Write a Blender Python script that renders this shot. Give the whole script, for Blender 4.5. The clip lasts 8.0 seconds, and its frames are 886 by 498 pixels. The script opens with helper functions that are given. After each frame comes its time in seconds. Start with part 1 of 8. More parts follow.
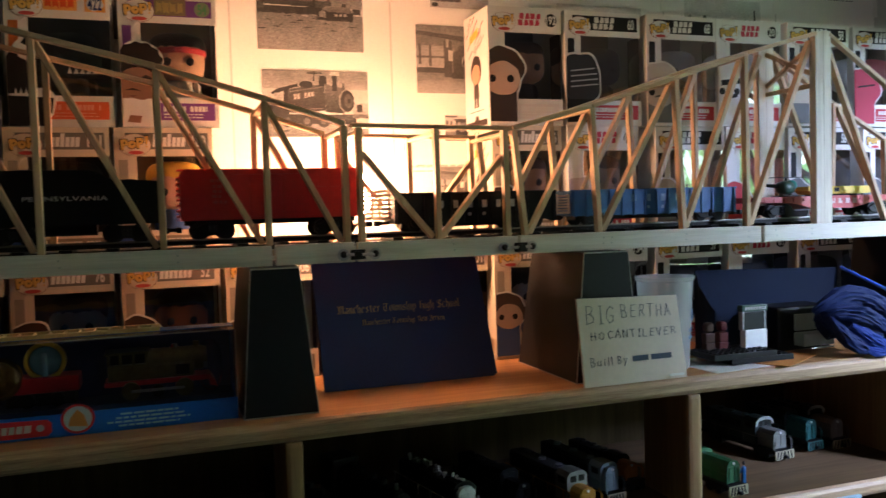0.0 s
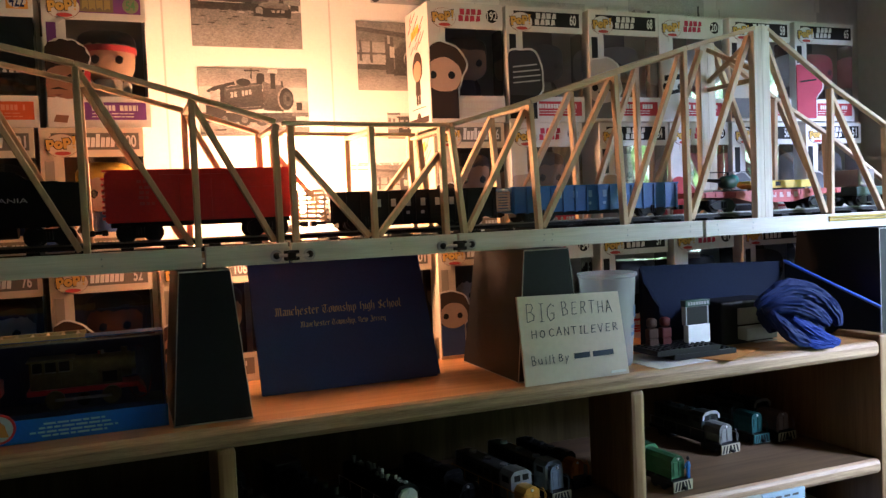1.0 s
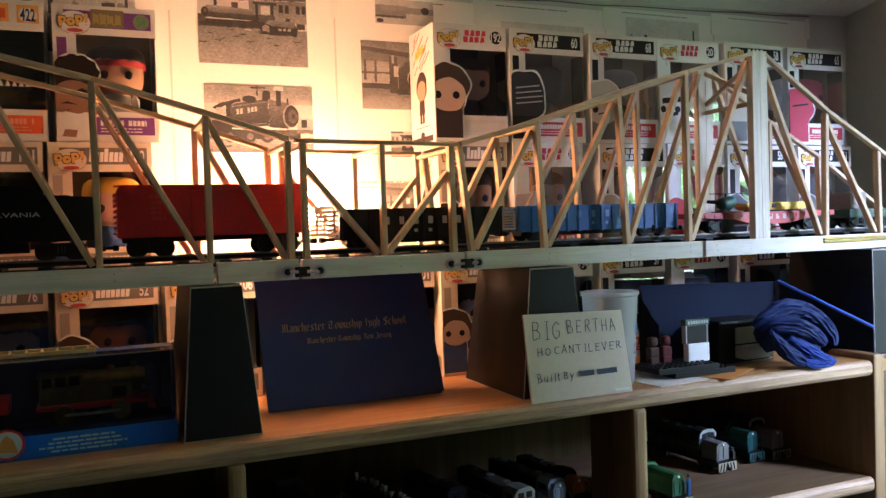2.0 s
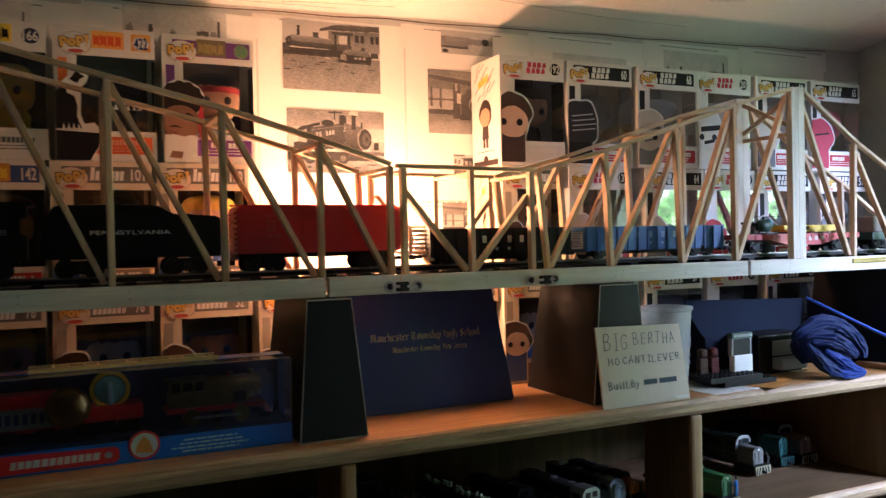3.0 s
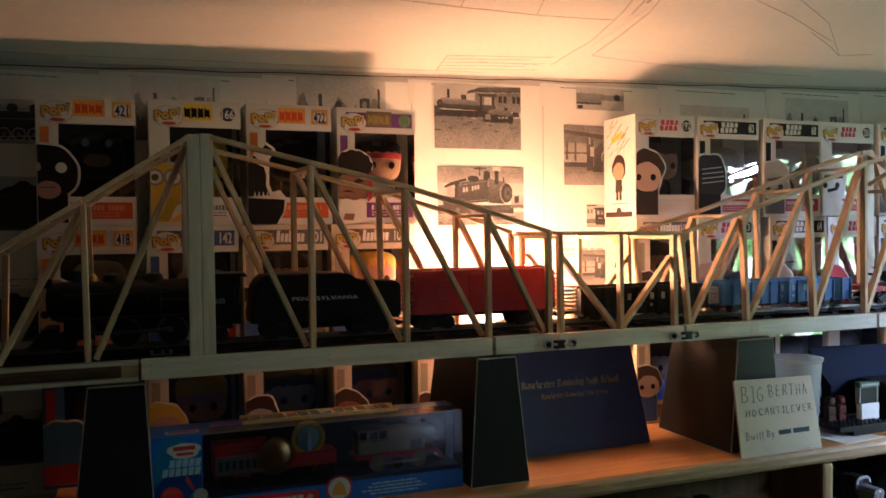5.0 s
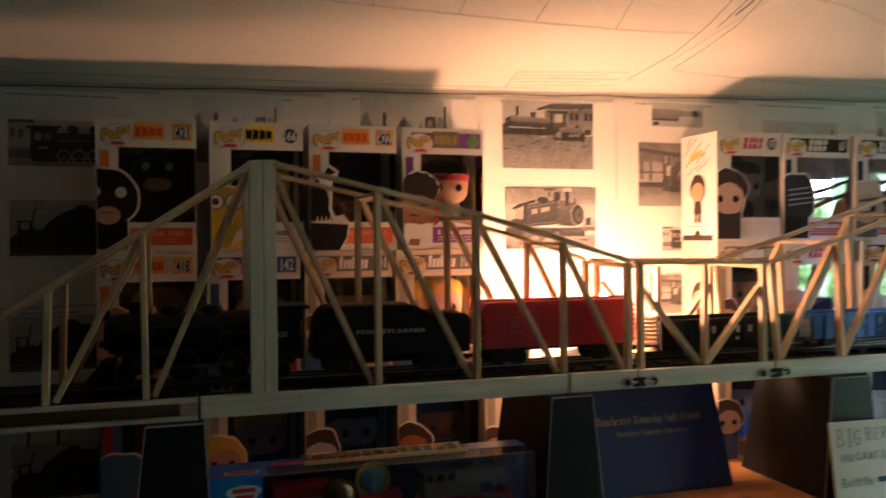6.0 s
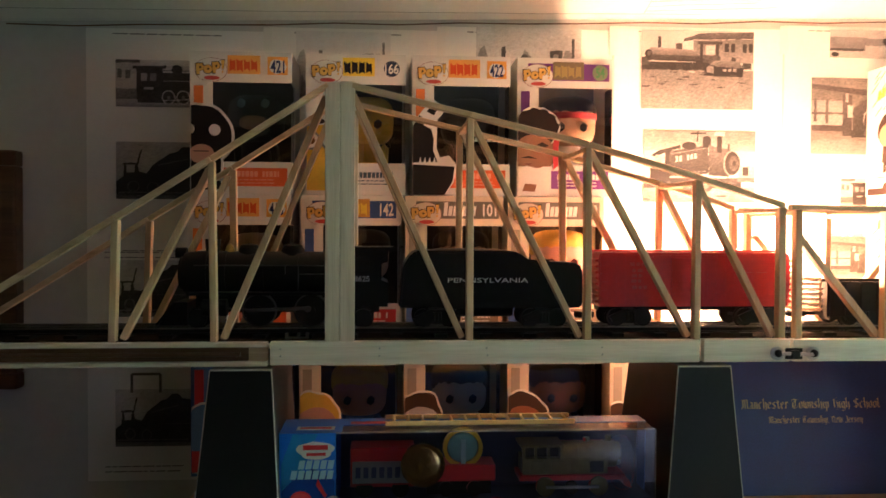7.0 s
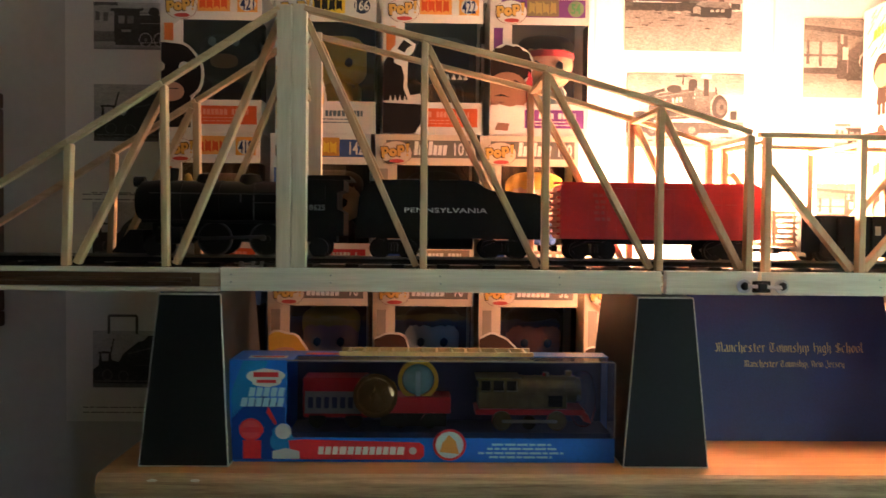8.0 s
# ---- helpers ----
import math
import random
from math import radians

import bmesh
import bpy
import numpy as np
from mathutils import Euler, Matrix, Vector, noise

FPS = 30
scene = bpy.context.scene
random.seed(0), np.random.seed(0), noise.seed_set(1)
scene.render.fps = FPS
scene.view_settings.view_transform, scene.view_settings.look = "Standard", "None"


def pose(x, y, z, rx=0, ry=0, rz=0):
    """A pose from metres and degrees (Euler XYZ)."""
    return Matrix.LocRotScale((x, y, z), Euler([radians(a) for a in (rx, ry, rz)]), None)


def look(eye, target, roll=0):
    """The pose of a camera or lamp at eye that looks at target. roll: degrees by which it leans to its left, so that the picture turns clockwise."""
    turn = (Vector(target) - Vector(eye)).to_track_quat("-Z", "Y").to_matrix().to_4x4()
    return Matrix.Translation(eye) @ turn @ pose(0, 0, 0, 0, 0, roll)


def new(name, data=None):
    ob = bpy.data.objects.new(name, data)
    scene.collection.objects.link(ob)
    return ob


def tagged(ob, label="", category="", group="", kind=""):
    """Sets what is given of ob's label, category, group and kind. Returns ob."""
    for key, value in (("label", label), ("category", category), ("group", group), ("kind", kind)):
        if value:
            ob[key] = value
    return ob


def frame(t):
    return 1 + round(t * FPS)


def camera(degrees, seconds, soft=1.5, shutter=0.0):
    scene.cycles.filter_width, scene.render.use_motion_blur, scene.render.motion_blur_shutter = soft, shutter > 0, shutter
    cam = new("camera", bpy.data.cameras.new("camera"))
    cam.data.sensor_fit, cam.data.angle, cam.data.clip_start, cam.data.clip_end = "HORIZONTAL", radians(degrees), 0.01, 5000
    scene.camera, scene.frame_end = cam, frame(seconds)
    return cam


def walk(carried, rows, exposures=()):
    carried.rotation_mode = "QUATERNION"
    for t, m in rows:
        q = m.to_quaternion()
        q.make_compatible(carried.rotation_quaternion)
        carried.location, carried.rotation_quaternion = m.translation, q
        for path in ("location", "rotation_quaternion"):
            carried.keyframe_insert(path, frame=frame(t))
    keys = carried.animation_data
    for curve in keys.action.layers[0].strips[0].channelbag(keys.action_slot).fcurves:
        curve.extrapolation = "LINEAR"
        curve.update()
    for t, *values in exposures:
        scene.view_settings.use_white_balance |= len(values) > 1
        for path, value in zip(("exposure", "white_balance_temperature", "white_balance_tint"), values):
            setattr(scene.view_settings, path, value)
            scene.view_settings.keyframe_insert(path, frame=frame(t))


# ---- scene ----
cam = camera(57.0, 8.0, soft=1.4, shutter=0.42)
PATH = [
    (0, (-0.005, 0.107, 1.828), (0.653, 1.993, 1.74), -1.7),
    (0.5, (0.023, 0.107, 1.833), (0.742, 1.971, 1.742), -2.0),
    (1, (0.031, 0.108, 1.827), (0.762, 1.968, 1.732), -2.4),
    (2.3, (-0.039, 0.113, 1.83), (0.775, 1.94, 1.79), -1.5),
    (2.5, (-0.073, 0.113, 1.833), (0.764, 1.929, 1.798), -1.3),
    (3, (-0.154, 0.098, 1.84), (0.697, 1.908, 1.814), -1.2),
    (3.5, (-0.212, 0.081, 1.841), (0.658, 1.882, 1.817), -1.4),
    (4, (-0.235, 0.07, 1.844), (0.638, 1.869, 1.819), -1.5),
    (4.5, (-0.258, 0.063, 1.883), (0.588, 1.875, 1.853), -1.4),
    (4.7, (-0.274, 0.06, 1.901), (0.474, 1.914, 1.853), -1.2),
    (5.8, (-0.3, 0.107, 1.971), (0.361, 1.994, 1.936), -0.3),
    (6, (-0.293, 0.124, 1.955), (0.297, 2.035, 1.922), -0.4),
    (6.5, (-0.228, 0.195, 1.921), (0.082, 2.171, 1.873), 0.0),
    (7, (-0.188, 0.217, 1.901), (-0.038, 2.21, 1.851), 0.3),
    (7.5, (-0.151, 0.223, 1.863), (-0.104, 2.222, 1.807), 0.4),
    (8, (-0.108, 0.225, 1.84), (-0.061, 2.224, 1.779), 0.6),
]
EXPOSURES = [(0, -0.12, 6040, 16), (0.5, 0.1, 6020, 16), (1, 0.05, 6020, 16), (3.5, 0.1, 6000, 18), (4.5, 0.02, 6000, 18), (6, -0.05, 6000, 19), (6.5, 0.92, 5960, 21), (7, 1.35, 5960, 21), (7.5, 1.5, 5960, 21), (8, 1.62, 5950, 21)]
walk(cam, [(t, look(eye, target, roll)) for t, eye, target, roll in PATH], EXPOSURES)

# ---- light ----
SHELF, WALL, DECK = 1.628, 1.204, 1.80      # shelf top, back wall, bridge deck
LAMP = (0.228, 1.089, 1.857)
RIGHT, LEFT, REAR = 1.275, -1.7, -1.9       # side walls and the wall behind
WIN = (0.15, 0.83, 1.25, 2.135)              # window in the right wall: y and z
FILL_WIN = (0.90, 1.22, 0.95, 1.95)                # unseen opening added in the rear wall for fill light: x and z

world = bpy.data.worlds.new("sky")
scene.world = world
world.use_nodes = True
_n = world.node_tree.nodes
_sky = _n.new("ShaderNodeTexSky")
_sky.sky_type, _sky.sun_disc, _sky.sun_elevation, _sky.sun_rotation = "NISHITA", False, radians(40), radians(200)
_n["Background"].inputs["Strength"].default_value = 0.05
world.node_tree.links.new(_sky.outputs[0], _n["Background"].inputs["Color"])

def window_light(name, eye, target, sx, sy, watts, color):
    data = bpy.data.lights.new(name, "AREA")
    data.shape, data.size, data.size_y, data.energy, data.color = "RECTANGLE", sx, sy, watts, color
    new(name, data).matrix_world = look(eye, target)

window_light("side_window_light", (1.9, -0.36, 2.31), (0.80, 1.0, 1.66), 0.46, 0.42, 154.0, (0.57, 0.68, 1.0))
# the rear one is added fill from behind the camera
window_light("rear_fill_light", (1.08, REAR - 0.3, 1.20), (0.0, 1.0, 1.66), 0.4, 0.8, 2.1, (0.62, 0.74, 1.0))

# ---- materials ----
def nodes_of(name):
    m = bpy.data.materials.new(name)
    m.use_nodes = True
    t = m.node_tree
    return m, t, t.nodes["Principled BSDF"]

def hue(c, k):
    return tuple(min(1, max(0, v * k)) for v in c[:3]) + (1,)

def mat(name, color, rough=0.6, metal=0.0, vary=0.12, fine=180.0, coarse=14.0, bump=0.15, coat=0.0, gloss=0.5):
    """A plain surface with uneven tone at two scales and a fine relief."""
    m, t, b = nodes_of(name)
    tc = t.nodes.new("ShaderNodeTexCoord")
    n1, n2 = t.nodes.new("ShaderNodeTexNoise"), t.nodes.new("ShaderNodeTexNoise")
    n1.inputs["Scale"].default_value, n2.inputs["Scale"].default_value = fine, coarse
    n1.inputs["Detail"].default_value = n2.inputs["Detail"].default_value = 4
    for n in (n1, n2):
        t.links.new(tc.outputs["Object"], n.inputs["Vector"])
    mix = t.nodes.new("ShaderNodeMath")
    mix.operation = "ADD"
    t.links.new(n1.outputs[0], mix.inputs[0]), t.links.new(n2.outputs[0], mix.inputs[1])
    ramp = t.nodes.new("ShaderNodeValToRGB")
    half = t.nodes.new("ShaderNodeMath")
    half.operation, half.inputs[1].default_value = "MULTIPLY", 0.5
    t.links.new(mix.outputs[0], half.inputs[0])
    ramp.color_ramp.elements[0].position, ramp.color_ramp.elements[1].position = 0.3, 0.7
    ramp.color_ramp.elements[0].color, ramp.color_ramp.elements[1].color = hue(color, 1 - vary), hue(color, 1 + vary)
    t.links.new(half.outputs[0], ramp.inputs[0])
    t.links.new(ramp.outputs[0], b.inputs["Base Color"])
    rr = t.nodes.new("ShaderNodeMapRange")
    rr.inputs["To Min"].default_value, rr.inputs["To Max"].default_value = max(0.03, rough - 0.1), min(1, rough + 0.1)
    t.links.new(n2.outputs[0], rr.inputs[0])
    t.links.new(rr.outputs[0], b.inputs["Roughness"])
    b.inputs["Metallic"].default_value = metal
    b.inputs["Coat Weight"].default_value = coat
    b.inputs["Specular IOR Level"].default_value = gloss
    if bump:
        bp = t.nodes.new("ShaderNodeBump")
        bp.inputs["Strength"].default_value, bp.inputs["Distance"].default_value = bump, 0.0006
        t.links.new(n1.outputs[0], bp.inputs["Height"])
        t.links.new(bp.outputs[0], b.inputs["Normal"])
    return m

def wood(name, dark, light, axis=0, rough=0.5, rings=60.0, random_tone=0.0, coat=0.0, gloss=0.5):
    """Grain that runs along one axis, with pores and broad figure."""
    m, t, b = nodes_of(name)
    tc, mp = t.nodes.new("ShaderNodeTexCoord"), t.nodes.new("ShaderNodeMapping")
    s = [rings, rings, rings]
    s[axis] = rings * 0.05
    mp.inputs["Scale"].default_value = s
    t.links.new(tc.outputs["Object"], mp.inputs["Vector"])
    if random_tone:
        oi, add = t.nodes.new("ShaderNodeObjectInfo"), t.nodes.new("ShaderNodeVectorMath")
        sc = t.nodes.new("ShaderNodeMath")
        sc.operation, sc.inputs[1].default_value = "MULTIPLY", 40.0
        t.links.new(oi.outputs["Random"], sc.inputs[0])
        t.links.new(sc.outputs[0], mp.inputs["Location"])
    n1, n2 = t.nodes.new("ShaderNodeTexNoise"), t.nodes.new("ShaderNodeTexNoise")
    n1.inputs["Scale"].default_value, n1.inputs["Detail"].default_value, n1.inputs["Distortion"].default_value = 1.0, 6, 0.6
    n2.inputs["Scale"].default_value, n2.inputs["Detail"].default_value = 7.0, 3
    for n in (n1, n2):
        t.links.new(mp.outputs[0], n.inputs["Vector"])
    a = t.nodes.new("ShaderNodeMath")
    a.operation, a.inputs[2].default_value = "MULTIPLY_ADD", 0.0
    a.inputs[1].default_value = 0.65
    t.links.new(n1.outputs[0], a.inputs[0])
    c = t.nodes.new("ShaderNodeMath")
    c.operation, c.inputs[1].default_value = "MULTIPLY_ADD", 0.35
    t.links.new(n2.outputs[0], c.inputs[0]), t.links.new(a.outputs[0], c.inputs[2])
    ramp = t.nodes.new("ShaderNodeValToRGB")
    ramp.color_ramp.elements[0].position, ramp.color_ramp.elements[1].position = 0.34, 0.66
    ramp.color_ramp.elements[0].color, ramp.color_ramp.elements[1].color = (*dark, 1), (*light, 1)
    t.links.new(c.outputs[0], ramp.inputs[0])
    out = ramp.outputs[0]
    if random_tone:
        hv, mr = t.nodes.new("ShaderNodeHueSaturation"), t.nodes.new("ShaderNodeMapRange")
        mr.inputs["To Min"].default_value, mr.inputs["To Max"].default_value = 1 - random_tone, 1 + random_tone
        t.links.new(oi.outputs["Random"], mr.inputs[0])
        t.links.new(mr.outputs[0], hv.inputs["Value"]), t.links.new(out, hv.inputs["Color"])
        out = hv.outputs[0]
    t.links.new(out, b.inputs["Base Color"])
    b.inputs["Roughness"].default_value, b.inputs["Coat Weight"].default_value, b.inputs["Coat Roughness"].default_value = rough, coat, 0.25
    b.inputs["Specular IOR Level"].default_value = gloss
    bp = t.nodes.new("ShaderNodeBump")
    bp.inputs["Strength"].default_value, bp.inputs["Distance"].default_value = 0.25, 0.0006
    t.links.new(c.outputs[0], bp.inputs["Height"]), t.links.new(bp.outputs[0], b.inputs["Normal"])
    return m

def clear(name, tint, rough=0.05, wobble=0.25, scale=30.0, base=0.05, ior=1.5):
    """Thin clear plastic: see-through, with a wavy gloss that grows at grazing angles."""
    m, t, b = nodes_of(name)
    t.nodes.remove(b)
    tr, gl, mx = t.nodes.new("ShaderNodeBsdfTransparent"), t.nodes.new("ShaderNodeBsdfGlossy"), t.nodes.new("ShaderNodeMixShader")
    tr.inputs[0].default_value = (*tint, 1)
    gl.inputs["Roughness"].default_value = rough
    fr, ad = t.nodes.new("ShaderNodeFresnel"), t.nodes.new("ShaderNodeMath")
    fr.inputs["IOR"].default_value = ior
    ad.operation, ad.inputs[1].default_value = "ADD", base
    tc, n, bp = t.nodes.new("ShaderNodeTexCoord"), t.nodes.new("ShaderNodeTexNoise"), t.nodes.new("ShaderNodeBump")
    n.inputs["Scale"].default_value = scale
    bp.inputs["Strength"].default_value, bp.inputs["Distance"].default_value = wobble, 0.004
    t.links.new(tc.outputs["Object"], n.inputs["Vector"]), t.links.new(n.outputs[0], bp.inputs["Height"])
    t.links.new(bp.outputs[0], gl.inputs["Normal"])
    t.links.new(fr.outputs[0], ad.inputs[0]), t.links.new(ad.outputs[0], mx.inputs[0])
    t.links.new(tr.outputs[0], mx.inputs[1]), t.links.new(gl.outputs[0], mx.inputs[2])
    t.links.new(mx.outputs[0], t.nodes["Material Output"].inputs["Surface"])
    return m

def glow(name, color, strength):
    m, t, b = nodes_of(name)
    b.inputs["Emission Color"].default_value, b.inputs["Emission Strength"].default_value = (*color, 1), strength
    b.inputs["Base Color"].default_value = (*color, 1)
    return m

PLAIN = {}
def ink(r, g, b, rough=0.58):
    """Printed card stock of one colour, kept once."""
    key = (round(r, 3), round(g, 3), round(b, 3), rough)
    if key not in PLAIN:
        PLAIN[key] = mat("print", key[:3], rough, vary=0.06, fine=400.0, coarse=25.0, bump=0.04, gloss=0.18)
    return PLAIN[key]

M_WALL = mat("wall_paint", (0.56, 0.56, 0.53), 0.8, vary=0.06, fine=90, coarse=3, bump=0.25)
# dark wood added on the unseen walls to hold down bounced light
M_LOWBOUNCE = wood("low_bounce_wall", (0.09, 0.06, 0.04), (0.17, 0.115, 0.08), 2, 0.55, 25)
M_CEIL = mat("ceiling_paint", (0.72, 0.71, 0.67), 0.85, vary=0.05, fine=60, coarse=3, bump=0.3)
M_PAPER = mat("paper", (0.78, 0.77, 0.73), 0.7, vary=0.04, fine=300, coarse=9, bump=0.06)
M_CPAPER = mat("drafting_paper", (0.76, 0.74, 0.68), 0.7, vary=0.05, fine=120, coarse=5, bump=0.1)
M_FLOOR = wood("floor_boards", (0.14, 0.08, 0.045), (0.24, 0.14, 0.08), 0, 0.4, 30)
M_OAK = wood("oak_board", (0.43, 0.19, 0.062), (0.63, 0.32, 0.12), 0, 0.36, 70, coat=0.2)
M_EDGE = wood("oak_edge_band", (0.26, 0.155, 0.088), (0.58, 0.39, 0.235), 0, 0.5, 190)
M_OAKV = wood("oak_upright", (0.24, 0.135, 0.065), (0.42, 0.26, 0.13), 2, 0.4, 70)
# same oak, with the shade of the lower compartments put into its colour
M_OAK_SHADED = wood("oak_shaded_board", (0.10, 0.06, 0.032), (0.19, 0.12, 0.065), 0, 0.5, 70, gloss=0.25)
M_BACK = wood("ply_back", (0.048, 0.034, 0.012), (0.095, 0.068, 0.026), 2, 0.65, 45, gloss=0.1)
M_STRIP = wood("basswood", (0.46, 0.31, 0.18), (0.66, 0.48, 0.31), 2, 0.55, 130, random_tone=0.12)
M_STRIPX = wood("basswood_chord", (0.46, 0.32, 0.19), (0.66, 0.50, 0.33), 0, 0.55, 130, random_tone=0.10)
M_BEAM = wood("whitewashed_beam", (0.57, 0.52, 0.44), (0.76, 0.71, 0.63), 0, 0.55, 110, random_tone=0.06)
M_TOWER = wood("whitewashed_tower", (0.57, 0.49, 0.39), (0.77, 0.69, 0.57), 2, 0.55, 150)
M_DECK = mat("dark_deck_board", (0.040, 0.030, 0.022), 0.9, vary=0.35, fine=260, coarse=20, bump=0.3, gloss=0.1)
M_DARKWOOD = wood("stained_wood", (0.07, 0.035, 0.02), (0.16, 0.08, 0.04), 0, 0.4, 60)
M_FRAMEWOOD = wood("red_brown_wood", (0.16, 0.05, 0.025), (0.27, 0.10, 0.05), 2, 0.35, 50)
M_FOAM = mat("black_foam_board", (0.009, 0.010, 0.011), 0.48, vary=0.2, fine=250, coarse=12, bump=0.06, gloss=0.32)
M_FOAMEDGE = mat("white_foam_edge", (0.50, 0.48, 0.45), 0.8, vary=0.08)
M_BLACK = mat("black_plastic", (0.005, 0.005, 0.005), 0.5, vary=0.3, fine=300, coarse=30, bump=0.08, gloss=0.25)
M_BLACKM = mat("black_metal", (0.010, 0.010, 0.010), 0.5, 0.1, vary=0.3, fine=300, coarse=30, bump=0.1, gloss=0.25)
M_STEEL = mat("worn_steel", (0.46, 0.45, 0.42), 0.34, 1.0, vary=0.2, fine=300, coarse=40)
M_RAIL = mat("tinplate_rail", (0.22, 0.21, 0.19), 0.42, 1.0, vary=0.2, fine=300, coarse=20)
M_BRASS = mat("aged_brass", (0.42, 0.30, 0.10), 0.35, 1.0, vary=0.25, fine=200, coarse=20)
M_RED = mat("red_plastic", (0.52, 0.028, 0.025), 0.42, vary=0.12, fine=250, coarse=18, bump=0.1)
M_BLUE = mat("blue_plastic", (0.014, 0.115, 0.36), 0.42, vary=0.12, fine=250, coarse=18, bump=0.1)
M_FLATRED = mat("flatcar_red", (0.48, 0.07, 0.07), 0.5, vary=0.15, fine=250, coarse=18)
M_YELLOW = mat("yellow_plastic", (0.72, 0.52, 0.06), 0.45, vary=0.1)
M_WHITE = mat("white_plastic", (0.72, 0.72, 0.70), 0.4, vary=0.06)
M_DKGREEN = mat("dark_green_plastic", (0.015, 0.06, 0.04), 0.42, vary=0.2)
M_TEAL = mat("teal_plastic", (0.02, 0.20, 0.17), 0.42, vary=0.15)
M_SILVER = mat("silver_paint", (0.30, 0.31, 0.32), 0.4, 0.5, vary=0.15)
M_GREY = mat("grey_plastic", (0.32, 0.33, 0.32), 0.5, vary=0.12)
M_MAROON = mat("grey_brown_plastic", (0.20, 0.16, 0.15), 0.5, vary=0.15)
M_ORANGE = mat("orange_plastic", (0.55, 0.20, 0.04), 0.45, vary=0.12)
M_NAVY = mat("navy_leatherette", (0.020, 0.042, 0.185), 0.46, vary=0.2, fine=500, coarse=10, bump=0.3, gloss=0.6)
M_GOLD = mat("gold_foil", (0.60, 0.45, 0.25), 0.45, 0.2, vary=0.15)
M_CARD = mat("raw_cardboard", (0.69, 0.60, 0.51), 0.8, vary=0.06, fine=150, coarse=15)
M_MARK = mat("marker_ink", (0.02, 0.035, 0.075), 0.6, vary=0.2)
M_CLOTH = mat("blue_nylon", (0.006, 0.018, 0.085), 0.7, vary=0.2, fine=700, coarse=20, bump=0.15, gloss=0.25)
M_HEM = mat("bright_blue_nylon", (0.010, 0.034, 0.20), 0.7, vary=0.2, fine=700, coarse=20, bump=0.15, gloss=0.25)
M_BIN = mat("navy_bin_fabric", (0.004, 0.009, 0.022), 0.8, vary=0.2, fine=400, coarse=12, bump=0.25, gloss=0.15)
M_PIPING = mat("blue_piping", (0.08, 0.20, 0.80), 0.35, vary=0.1)
M_TBLUE = mat("blue_carton", (0.008, 0.15, 0.68), 0.35, vary=0.10, fine=300, coarse=12, bump=0.04)
M_TNAVY = mat("navy_carton", (0.035, 0.055, 0.16), 0.4, vary=0.15, fine=300, coarse=12, bump=0.04)
M_TRED = mat("red_carton", (0.66, 0.03, 0.04), 0.35, vary=0.1, fine=300, coarse=12, bump=0.04)
M_OLIVE = mat("gold_green_plastic", (0.17, 0.135, 0.055), 0.32, 0.6, vary=0.3, fine=160, coarse=40, bump=0.25)
M_COIN = mat("gold_medal", (0.74, 0.50, 0.18), 0.20, 1.0, vary=0.15, fine=260, coarse=60, bump=0.10)
def milky(name, color, cover):
    """Frosted plastic: part of the light passes straight, the rest is scattered."""
    m, t, b = nodes_of(name)
    b.inputs["Base Color"].default_value, b.inputs["Roughness"].default_value = (*color, 1), 0.3
    tr, tl, mx, mx2 = t.nodes.new("ShaderNodeBsdfTransparent"), t.nodes.new("ShaderNodeBsdfTranslucent"), t.nodes.new("ShaderNodeMixShader"), t.nodes.new("ShaderNodeMixShader")
    tl.inputs[0].default_value = (*color, 1)
    mx.inputs[0].default_value, mx2.inputs[0].default_value = 0.5, cover
    t.links.new(b.outputs[0], mx.inputs[1]), t.links.new(tl.outputs[0], mx.inputs[2])
    t.links.new(tr.outputs[0], mx2.inputs[1]), t.links.new(mx.outputs[0], mx2.inputs[2])
    t.links.new(mx2.outputs[0], t.nodes["Material Output"].inputs["Surface"])
    return m
M_CUP = milky("frosted_cup", (0.82, 0.83, 0.84), 0.33)
M_TAPE = mat("clear_tape", (0.76, 0.75, 0.70), 0.3, vary=0.03, bump=0)
M_PANE = clear("box_window_film", (0.86, 0.87, 0.88), 0.03, 0.16, 22, 0.11)
M_PANE3 = clear("glossy_box_film", (0.84, 0.85, 0.86), 0.02, 0.30, 9, 0.36)
M_PANE2 = clear("carton_film", (0.93, 0.94, 0.95), 0.14, 0.25, 18, 0.11)
M_BLISTER = clear("clear_blister", (0.95, 0.96, 0.97), 0.06, 0.2, 18, 0.06, 1.06)
M_PENCIL = mat("pencil", (0.30, 0.29, 0.27), 0.7, vary=0.2)
M_GLASS = clear("window_glass", (0.97, 0.98, 0.98), 0.01, 0.0, 5, 0.03, 1.03)
M_CRYSTAL = mat("blue_clear_plastic", (0.20, 0.50, 0.62), 0.15, vary=0.2)
M_FIGDARK = mat("vinyl_dark", (0.035, 0.03, 0.03), 0.45, vary=0.2)
M_BULB = glow("bulb_glass", (1.0, 0.50, 0.245), 345.0)   # the lamp that lights the shelf

PHOTO = [mat("photo_grey", (g, g * 0.985, g * 0.95), 0.5, vary=0.10, fine=700, coarse=80, bump=0.0) for g in (0.70, 0.64, 0.58, 0.52, 0.46, 0.405, 0.35, 0.30, 0.25, 0.205, 0.16, 0.125, 0.09, 0.066, 0.045, 0.031, 0.02)]
T_SKY, T_LIGHT, T_MID, T_DARK, T_BLACK = PHOTO[0], PHOTO[4], PHOTO[8], PHOTO[12], PHOTO[16]

